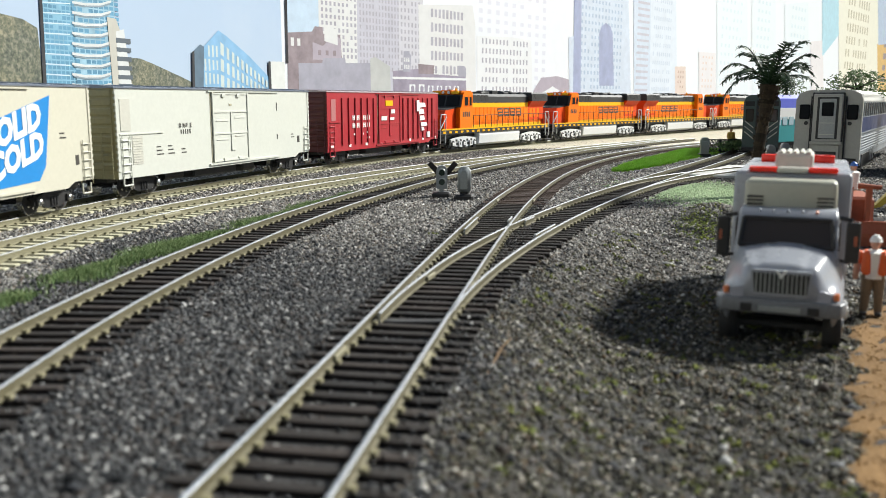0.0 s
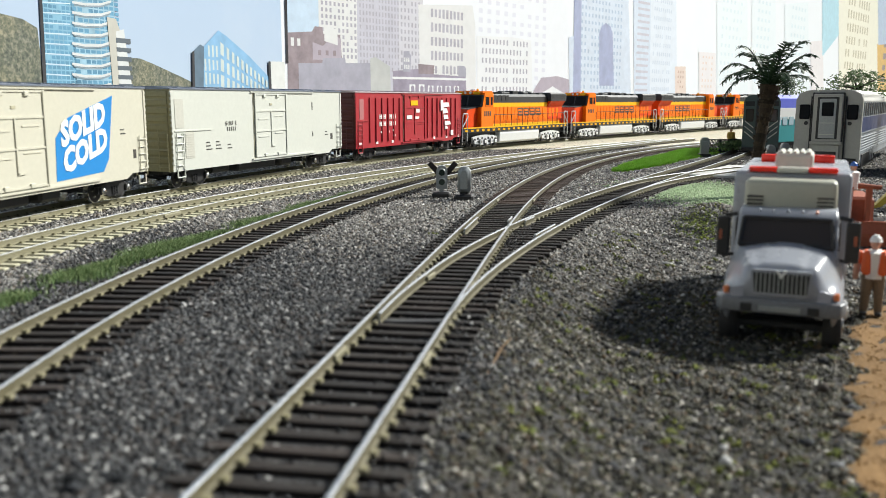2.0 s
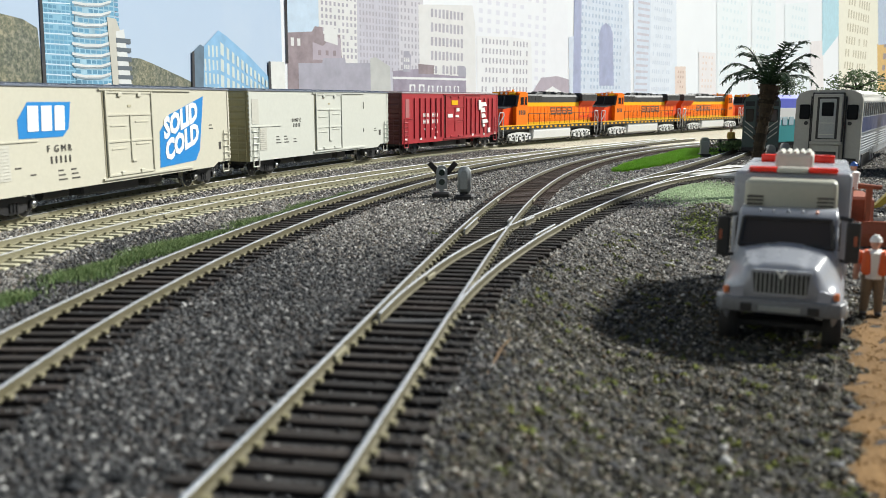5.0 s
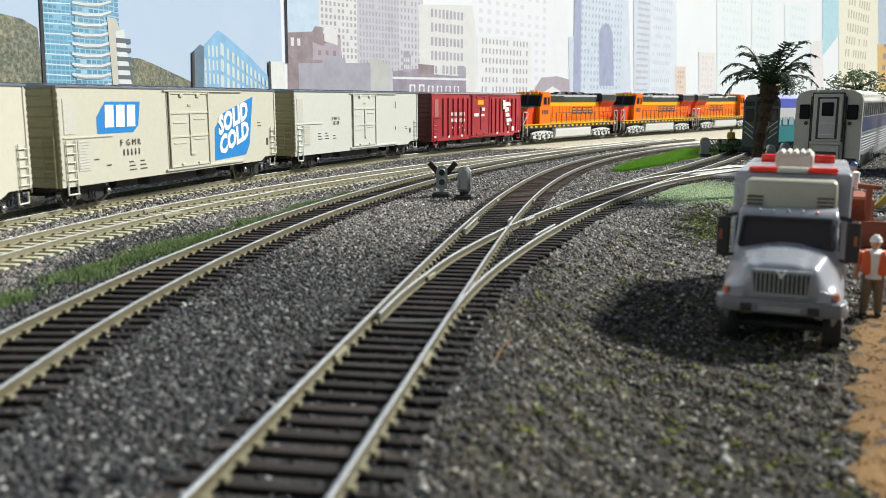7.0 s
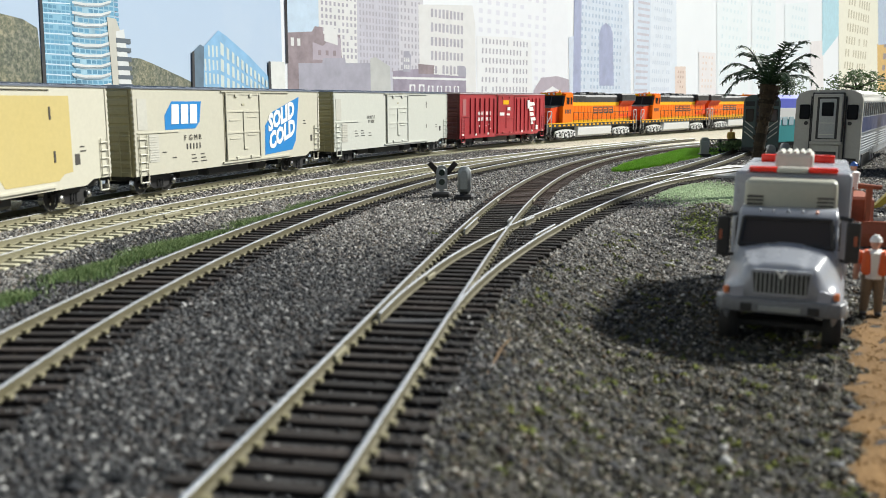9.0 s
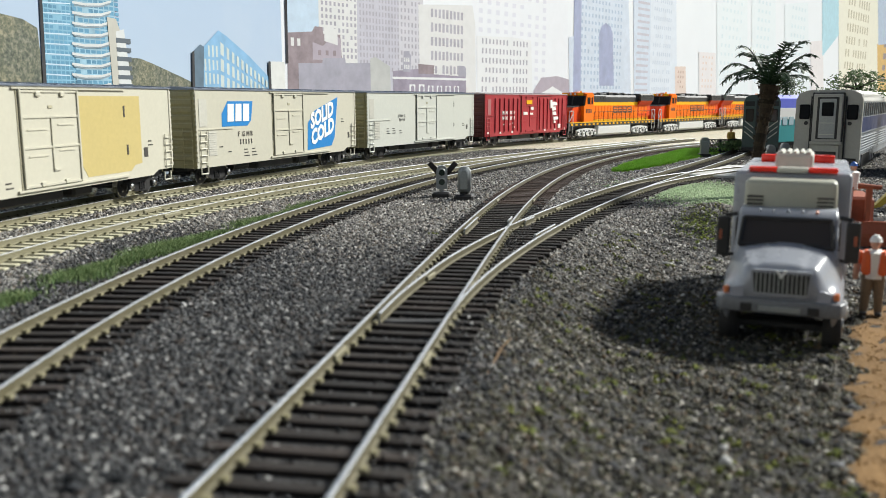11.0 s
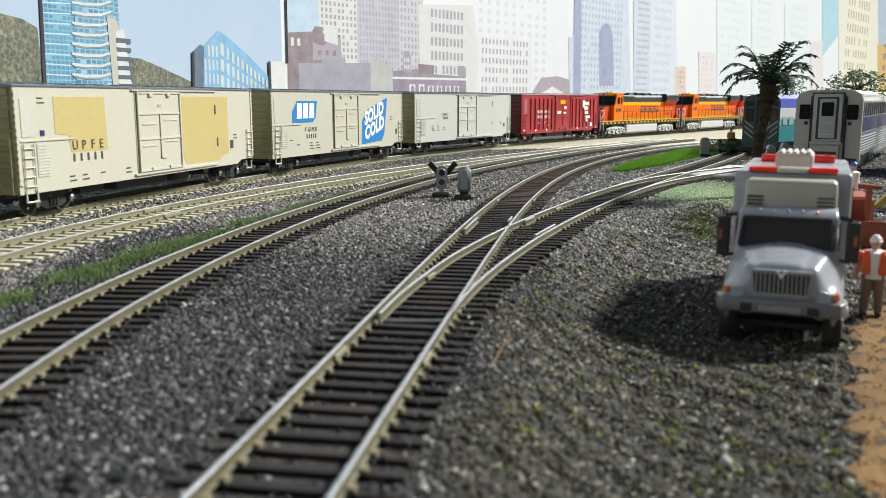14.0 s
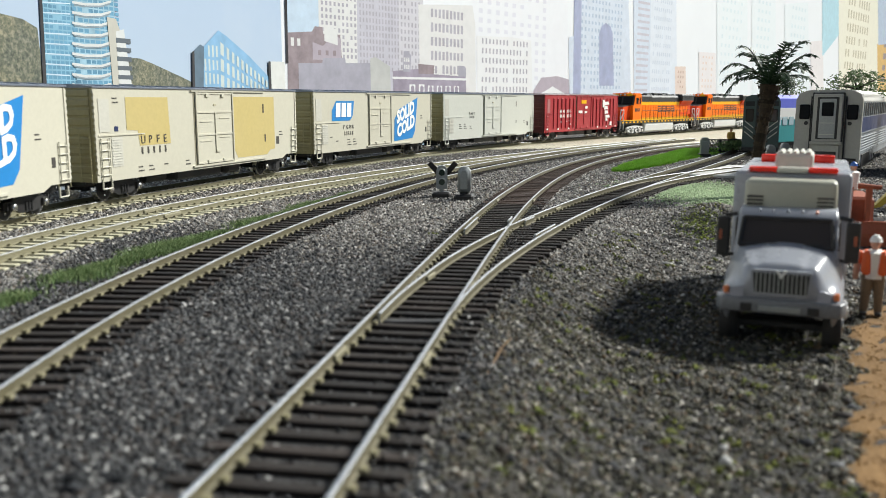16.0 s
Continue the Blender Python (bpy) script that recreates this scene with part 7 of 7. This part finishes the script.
def shrub(label, at, rx, rz_, n, seed):
    """A far bushy tree crown: many small leaf clumps round a short stem."""
    t = thing("tree", label, "tree", at)
    rnd = random.Random(seed)
    bm = bmesh.new()
    rod(bm, (0, 0, -at[2] + 2), (0, 0, 2), 2.2, 1.4, 8)
    for i in range(6):
        a = i * 1.05
        rod(bm, (0, 0, 0), (math.cos(a) * rx * 0.6, math.sin(a) * rx * 0.4, rz_ * rnd.uniform(0.1, 0.6)), 1.0, 0.3, 6)
    part("trunk", bm, M_BARK, t)
    bm = bmesh.new()
    for i in range(n):
        a, r, h = rnd.uniform(0, 6.28), math.sqrt(rnd.random()), rnd.uniform(-0.5, 1)
        k = math.sqrt(max(0.05, 1 - h * h)) * rnd.uniform(0.75, 1.1)
        p = Vector((math.cos(a) * rx * r * k, math.sin(a) * rx * 0.7 * r * k, rz_ * h * rnd.uniform(0.8, 1.1)))
        for j in range(3):
            d = Vector((rnd.gauss(0, 1), rnd.gauss(0, 1), rnd.gauss(0, 0.8))).normalized() * rnd.uniform(1.2, 2.6)
            e = d.orthogonal().normalized() * rnd.uniform(0.5, 1.1)
            v = [bm.verts.new(p), bm.verts.new(p + d * 0.5 + e), bm.verts.new(p + d), bm.verts.new(p + d * 0.5 - e)]
            bm.faces.new(v)
    part("crown", bm, M_FROND2, t, "loose green leaf clumps")


# ---------------------------------------------------------------- standing passenger stock
def coach(at, rz):
    """End wall at y = 0 facing -y; the body runs along +y."""
    t = thing("passenger_car", "stainless passenger car with grey end and navy window band", "passenger car", at, rz)
    w, top, L = 19.0, 51.0, 300.0

    def ring(wd, lo, hi):
        return [(-wd, lo), (wd, lo), (wd, hi - 6), (wd - 1.6, hi - 2.6), (wd - 5.5, hi - 0.7), (wd - 10, hi), (-wd + 10, hi), (-wd + 5.5, hi - 0.7), (-wd + 1.6, hi - 2.6), (-wd, hi - 6)]

    bm = bmesh.new()
    prism(bm, ring(w, 6.5, top), 0.0, 4.0, 0)
    end = part("end_wall", bm, M_ENDGREY, t, "grey end wall")
    bm = bmesh.new()
    prism(bm, ring(w - 0.4, 8.0, top - 0.4), 4.0, L, 0)
    side = part("body", bm, M_STAINLESS, t, "stainless body")
    bm = bmesh.new()
    prism(bm, [(w - 1.3, top - 7.4), (w - 0.2, top - 7.4), (w - 1.2, top - 2.6), (w - 5.2, top - 0.4), (-w + 5.2, top - 0.4), (-w + 1.2, top - 2.6), (-w + 0.2, top - 7.4), (-w + 1.3, top - 7.4), (-w + 6, top - 1.6), (w - 6, top - 1.6)], 4.0, L, 0)
    for i in range(7):
        z = top - 6.8 + i * 0.75
        rod(bm, (w - 0.1 - 0.12 * i, 4.2, z), (w - 0.1 - 0.12 * i, L, z), 0.22, None, 5)
    part("roof", bm, M_WINK, t, "white ribbed roof edge")
    bm = bmesh.new()
    box(bm, w - 0.5, w - 0.1, 4.2, L, 24.8, 34.2, 0)
    part("window_band", bm, M_NAVY, side, "navy stripe")
    bm = bmesh.new()
    for z in (24.3, 11.8):
        box(bm, w - 0.5, w + 0.1, 4.2, L, z, z + 0.9, 0)
    for i in range(6):
        rod(bm, (w - 0.35, 4.2, 13.5 + i * 1.7), (w - 0.35, L, 13.5 + i * 1.7), 0.5, None, 6)
    part("fluting", bm, M_STAINLESS, side, "fluted stainless panel")
    for i in range(9):
        y0 = 12 + i * 28.0
        for yy in (y0, y0 + 13.0):
            bm = bmesh.new()
            box(bm, w - 0.3, w + 0.05, yy, yy + 10.5, 35.2, 43.0, 0, 0.3)
            wd = part("window", bm, M_CABGLASS, side, "dark window")
            bm = bmesh.new()
            box(bm, w - 0.2, w + 0.2, yy - 1.8, yy - 0.2, 34.8, 43.4, 0)
            part("window_post", bm, M_STAINLESS, wd)
    # end details
    bm = bmesh.new()
    box(bm, -8.6, 8.2, -2.6, 0.3, 19.5, 48.5, 0, 0.5)
    vest = part("vestibule", bm, M_ENDGREY, end, "raised gangway frame")
    # black outline that darkens the edges of the gangway frame
    bm = bmesh.new()
    box(bm, -9.4, 9.0, -1.4, 0.2, 18.8, 49.3, 0, 0.3)
    part("gasket", bm, M_BLACK, end)
    bm = bmesh.new()
    box(bm, -6.2, 6.0, -2.75, -2.4, 21.0, 46.5, 0)
    rec = part("door_recess", bm, M_BLACK, vest)
    bm = bmesh.new()
    box(bm, -4.8, 4.6, -3.1, -2.5, 21.5, 45.5, 0, 0.2)
    door = part("door", bm, painted("door_grey", (0.36, 0.37, 0.36), 0.45), end, "grey end door")
    bm = bmesh.new()
    box(bm, -3.4, 3.2, -3.25, -3.0, 35.0, 43.4, 0, 0.5)
    part("door_window", bm, M_CABGLASS, door, "dark door window")
    bm = bmesh.new()
    box(bm, -4.4, 4.2, -3.3, -3.05, 30.6, 31.1, 0)
    box(bm, -4.4, 4.2, -3.3, -3.05, 23.6, 24.1, 0)
    part("door_rib", bm, M_GREYP, door)
    for k in (-1, 1):
        bm = bmesh.new()
        box(bm, 10.6 * k, 16.6 * k, -0.35, 0.1, 33.0, 42.0, 0, 0.8, 2)
        part("end_window", bm, M_CABGLASS, end, "dark end window")
        bm = bmesh.new()
        rod(bm, (12.4 * k, -0.9, 30.6), (12.4 * k, 0.1, 30.6), 1.2, None, 10)
        part("marker_lamp", bm, M_BLACK, end)
        bm = bmesh.new()
        box(bm, 10.2 * k, 17.4 * k, -1.8, 0.2, 3.5, 9.5, 0, 0.4)
        part("step", bm, M_BLACK, end)
    bm = bmesh.new()
    box(bm, -9.5, 9.0, -3.4, 0.2, 17.6, 19.6, 0, 0.3)
    part("gangway_plate", bm, M_ENDGREY, end)
    bm = bmesh.new()
    box(bm, -8.0, 7.6, -2.2, 0.2, 8.5, 17.4, 0, 0.3)
    box(bm, -6.2, 6.0, -2.6, -2.0, 10.0, 13.4, 1, 0.2)
    part("coupler_pocket", bm, [M_ENDGREY, M_BLACK], end)
    bm = bmesh.new()
    rod(bm, (-9.8, -1.2, 10), (-9.8, -1.2, 47), 0.4, None, 5)
    part("pipe", bm, M_BLACK, end)
    bm = bmesh.new()
    rod(bm, (10.0, -1.0, 8), (10.0, -1.0, 47), 0.5, None, 5)
    part("pipe", bm, M_BLACK, end)
    bm = bmesh.new()
    box(bm, -14, 14, 10, 60, 3.0, 8.0, 0, 0.6)
    for yy in (22, 48):
        for xx in (-8.3, 8.3):
            rod(bm, (xx - 1.2, yy, 4.8), (xx + 1.2, yy, 4.8), 4.8, None, 16)
    # black box over the skirt stands for the dark bogie cutout
    box(bm, 15.5, 19.2, 12, 60, 3.0, 12.0, 0, 0.8)
    part("bogie", bm, M_BLACK, t)
    bm = bmesh.new()
    for yy in (12, 24, 70, 84):
        box(bm, 17.8, 18.9, yy, yy + 7.5, 4.2, 10.8, 0, 0.4)
    part("skirt_panel", bm, M_STAINLESS, t)


def teal_engine(at, rz):
    t = thing("standing_engine", "dark teal-grey engine with striped nose standing behind the palm", "locomotive", at, rz)
    bm = bmesh.new()
    prism(bm, [(-15, 3), (15, 3), (15, 43), (13.4, 47), (9, 49), (-9, 49), (-13.4, 47), (-15, 43)], 0, 90, 0)
    body = part("body", bm, M_TEALD, t)
    bm = bmesh.new()
    box(bm, -4.6, 4.6, -1.2, 0.2, 8, 45, 0, 0.4)
    part("door", bm, M_DARK, body)
    for k in (-1, 1):
        bm = bmesh.new()
        box(bm, 6.4 * k, 13.0 * k, -0.4, 0.1, 26, 37, 0, 0.6)
        part("window", bm, M_GLASS, body, "dark window")
        bm = bmesh.new()
        box(bm, 6.0 * k, 13.4 * k, -0.3, 0.1, 39.5, 43.5, 0)
        part("grille", bm, M_BLACK, body)
        for i in range(3):
            bm = bmesh.new()
            z = 11 + i * 4.6
            prism(bm, [(6.0 * k, z), (13.5 * k, z + 6), (13.5 * k, z + 7.1), (6.0 * k, z + 1.1)], -0.35, 0.1, 0)
            part("stripe", bm, M_GREYP, body, "pale diagonal stripe")
    bm = bmesh.new()
    box(bm, -15, 15, -2, 1, 0.5, 4, 0, 0.4)
    box(bm, -9.5, 9.5, 6, 80, -0.2, 4, 0, 0.4)
    part("pilot", bm, M_BLACK, t)


def teal_coach(at, rz):
    t = thing("commuter_coach", "teal, white and violet-blue coach standing on a far siding", "passenger car", at, rz)
    L = 150.0
    bm = bmesh.new()
    box(bm, 0, L, -15, 15, 4.0, 26.0, 0, 0.6)
    body = part("lower_side", bm, M_TEAL, t, "teal lower side")
    bm = bmesh.new()
    box(bm, 0.3, L - 0.3, -15.1, 15.1, 26.0, 37.0, 0, 0.2)
    part("upper_band", bm, M_WINK, t, "white band")
    bm = bmesh.new()
    prism(bm, [(-15, 37), (15, 37), (14.2, 46), (9, 49.5), (-9, 49.5), (-14.2, 46)], 0, L, 0, axis="x")
    part("roof", bm, M_VIOLET, t, "violet-blue roof")
    for i in range(12):
        bm = bmesh.new()
        box(bm, 4 + i * 12, 13 + i * 12, -15.4, -14.9, 20.5, 28.5, 0, 0.4)
        part("window", bm, M_PANE, body, "pale window")
    bm = bmesh.new()
    box(bm, 5, L - 5, -9.5, 9.5, 0.0, 4.0, 0, 0.5)
    part("bogie", bm, M_BLACK, t)


M_PANE = painted("pale_window", (0.45, 0.60, 0.66), 0.15, 0, 0.05, 0.05, 100)


def striped_engine(at, rz):
    t = thing("striped_engine", "grey engine nose with dark diagonal stripes", "locomotive", at, rz)
    bm = bmesh.new()
    prism(bm, [(-15, 4), (15, 4), (15, 34), (13, 38), (-13, 38), (-15, 34)], 0, 60, 0)
    body = part("nose", bm, M_ENDGREY, t)
    for i in range(4):
        bm = bmesh.new()
        z = 12 + i * 4.5
        prism(bm, [(-14.8, z), (-5, z + 6), (-5, z + 8.4), (-14.8, z + 2.4)], -0.4, 0.1, 0)
        part("stripe", bm, M_BLACK, body, "black diagonal stripe")
    bm = bmesh.new()
    box(bm, -15, 15, -3, 1, 0.5, 9, 0, 0.5)
    for z in (2.5, 5.0, 7.5):
        box(bm, -14.5, -8, -4.5, -2.5, z, z + 0.5, 1)
    part("pilot", bm, [M_BLACK, M_GREYP], t)


# ---------------------------------------------------------------- small yard things
def lattice_fence():
    t = thing("lattice_fence", "dark lattice fence by the far siding", "fence", (257, 790, gz(257, 790)), 6)
    for x in (-22, -7, 8, 23):
        bm = bmesh.new()
        box(bm, x - 0.8, x + 0.8, -0.8, 0.8, -0.5, 13.5, 0, 0.2)
        part("post", bm, M_BLACK, t)
    for z in (1.5, 12.0):
        bm = bmesh.new()
        box(bm, -22, 23, -0.4, 0.4, z, z + 1.0, 0)
        part("rail", bm, M_BLACK, t)
    for i in range(15):
        for k in (-1, 1):
            bm = bmesh.new()
            x = -21 + i * 3.0
            rod(bm, (x, 0.2 * k, 2), (x + 6.0 * k if -22 < x + 6 * k < 23 else x, 0.2 * k, 12.4), 0.38, None, 4)
            part("slat", bm, M_BLACK, t)


def relay(x, y, half, tall, label):
    """A rounded lineside case on a dark plinth."""
    t = thing("relay_case", label, "signal box", (x, y, gz(x, y)))
    bm = bmesh.new()
    box(bm, -half - 1.4, half + 1.4, -4, 4, -0.5, 3, 0, 0.4)
    part("base", bm, M_BLACK, t)
    bm = bmesh.new()
    prism(bm, [(-half, 3), (half, 3), (half + 0.2, tall - 3), (half - 1.0, tall), (1 - half, tall), (-half - 0.2, tall - 3)], -2.4, 2.4, 0)
    bmesh.ops.bevel(bm, geom=list(bm.edges), offset=0.5, segments=2, affect="EDGES")
    case = part("case", bm, M_GREY, t)
    bm = bmesh.new()
    box(bm, -half + 1.1, half - 1.1, -2.75, -2.3, 5.0, tall - 3.4, 0, 0.2)
    part("door", bm, M_GREY, case)


relay(222.0, 742.0, 3.4, 16.6, "grey rounded relay case beside the far fence")
relay(258.0, 660.0, 3.0, 16.0, "grey rounded relay case beside the passenger car")
relay(240.0, 640.0, 3.0, 15.5, "grey rounded relay case behind the palm trunk")
shrub("low dark green bush along the lattice fence", (258, 776, 9), 17, 5, 300, 11)


def slab():
    t = thing("slab", "pale concrete slab laid beside the spur", "slab", (0, 0, 2.0))
    bm = bmesh.new()
    prism(bm, [(154, 545), (203, 520), (260, 560), (255, 610), (205, 625)], 0.2, 1.9, 0, axis="z")
    bmesh.ops.bevel(bm, geom=list(bm.edges), offset=0.2, segments=1, affect="EDGES")
    part("top", bm, M_SLAB, t)


def loader():
    x, y = 160.0, 318.0
    t = thing("wheel_loader", "rust-red loader with a wide blade on the gravel", "construction vehicle", (x, y, gz(x, y) - 0.3), -18)
    bm = bmesh.new()
    prism(bm, [(-1.5, 0.2), (1.2, 0.4), (0.2, 2.0), (-0.6, 5.0), (0.2, 9.0), (-0.9, 9.0), (-1.9, 5.0)], -16.0, 16.0, 0, axis="x")
    part("blade", bm, M_RUST, t, "rust-red blade")
    bm = bmesh.new()
    box(bm, -16.2, 16.2, -1.0, 0.4, 8.4, 9.6, 0, 0.2)
    part("blade_rim", bm, M_RUST, t)
    for xx in (-9.5, -3.0):
        bm = bmesh.new()
        v = box(bm, xx - 1.1, xx + 1.1, 0.5, 3.0, 8.0, 22.5, 0, 0.4)
        part("lift_arm", bm, M_RUST, t)
    bm = bmesh.new()
    box(bm, -13.5, -0.5, 4, 30, 5, 18, 0, 1.0)
    part("engine_cover", bm, M_RUST, t)
    bm = bmesh.new()
    rod(bm, (-7, 1.2, 22.5), (1, 1.2, 22.0), 1.0, 0.8, 8)
    part("cross_bar", bm, M_RUST, t)
    for k in (-1, 1):
        for yy in (9, 26):
            bm = bmesh.new()
            rod(bm, (-7 + 7 * k, yy, 5), (-7 + 10.5 * k, yy, 5), 5.0, None, 18)
            part("wheel", bm, M_TYRE, t)
    x, y = 214.0, 392.0
    t = thing("excavator_arm", "mustard-yellow digger arm beside the coach", "construction vehicle", (x, y, gz(x, y) + 0.2), -14)
    bm = bmesh.new()
    prism(bm, [(-18, 0), (-15.5, -0.4), (0, 13.0), (9, 15.0), (9, 18.2), (-2, 17.4)], -2.2, 2.2, 0)
    part("boom", bm, M_MUSTARD, t)
    bm = bmesh.new()
    prism(bm, [(5.5, 16), (8.5, 16), (10, 0), (7, 0)], -2.0, 2.0, 0)
    part("stick", bm, M_MUSTARD, t)
    bm = bmesh.new()
    box(bm, 3, 30, -10, 10, -0.2, 4.5, 0, 0.8)
    part("track", bm, M_BLACK, t)


def twig():
    bm = bmesh.new()
    rod(bm, (-3.2, -12.5, 0.4), (-0.6, -2.0, 1.0), 0.28, 0.26, 6)
    rod(bm, (-0.6, -2.0, 1.0), (0.8, 4.5, 0.9), 0.26, 0.22, 6)
    rod(bm, (0.8, 4.5, 0.9), (3.2, 12.0, 0.6), 0.22, 0.14, 6)
    ob = new("twig", finish("twig", bm, painted("twig_brown", (0.14, 0.08, 0.033), 0.8, 0, 0.1, 0.3, 400)))
    ob.location = Vector((11.0, 162.5, gz(11.0, 162.5) + 0.4)) * S
    tagged(ob, "thin brown twig lying on the gravel", "twig")


twig()
ambulance()
dwarf_signal()
palm("tall palm with dark drooping fronds and rough brown trunk", (152.5, 430, gz(152, 430) - 0.5), 55.0, (7.0, 2.0), 29.0, 19, 4, M_FROND)
shrub("bushy green tree far behind the passenger car", (300, 640, 58), 26, 13, 520, 2)
shrub("bushy green tree far behind the passenger car", (352, 650, 60), 26, 13, 520, 5)
shrub("small green tree behind the palm", (352, 905, 62), 20, 13, 340, 9)
coach((237.0, 541.0, 5.0), -31.0)
teal_engine((276.0, 762.0, 5.0), -20.0)
teal_coach((306.0, 850.0, 5.0), 40.0)
striped_engine((310.0, 560.0, 5.0), -28.0)
lattice_fence()
slab()
loader()
figurine("painted worker figure in white hard hat, orange vest and khaki trousers", (113.6, 225.0, gz(113.6, 225) + 0.3), 21.4, M_WINK, M_WINK, M_FIG_KHAKI, -24, True, M_FIG_ORANGE)
figurine("painted worker figure with blue helmet and white shirt", (166.0, 352.0, gz(166, 352) + 6.0), 20.5, M_FIG_BLUE, M_WINK, M_FIG_KHAKI, 40)
figurine("painted worker figure in orange with yellow helmet", (140.0, 312.0, gz(140, 312) + 1.0), 20.5, M_FIG_YEL, M_FIG_ORANGE, M_RUST, 20)
figurine("painted seated figure in a yellow shirt by the fence", (263.0, 800.0, gz(263, 800) + 6.5), 22.0, M_FIG_KHAKI, M_FIG_YEL, M_DARK, 30, True, None, True)


build_tracks()
build_ballast()
build_grass()
motions()
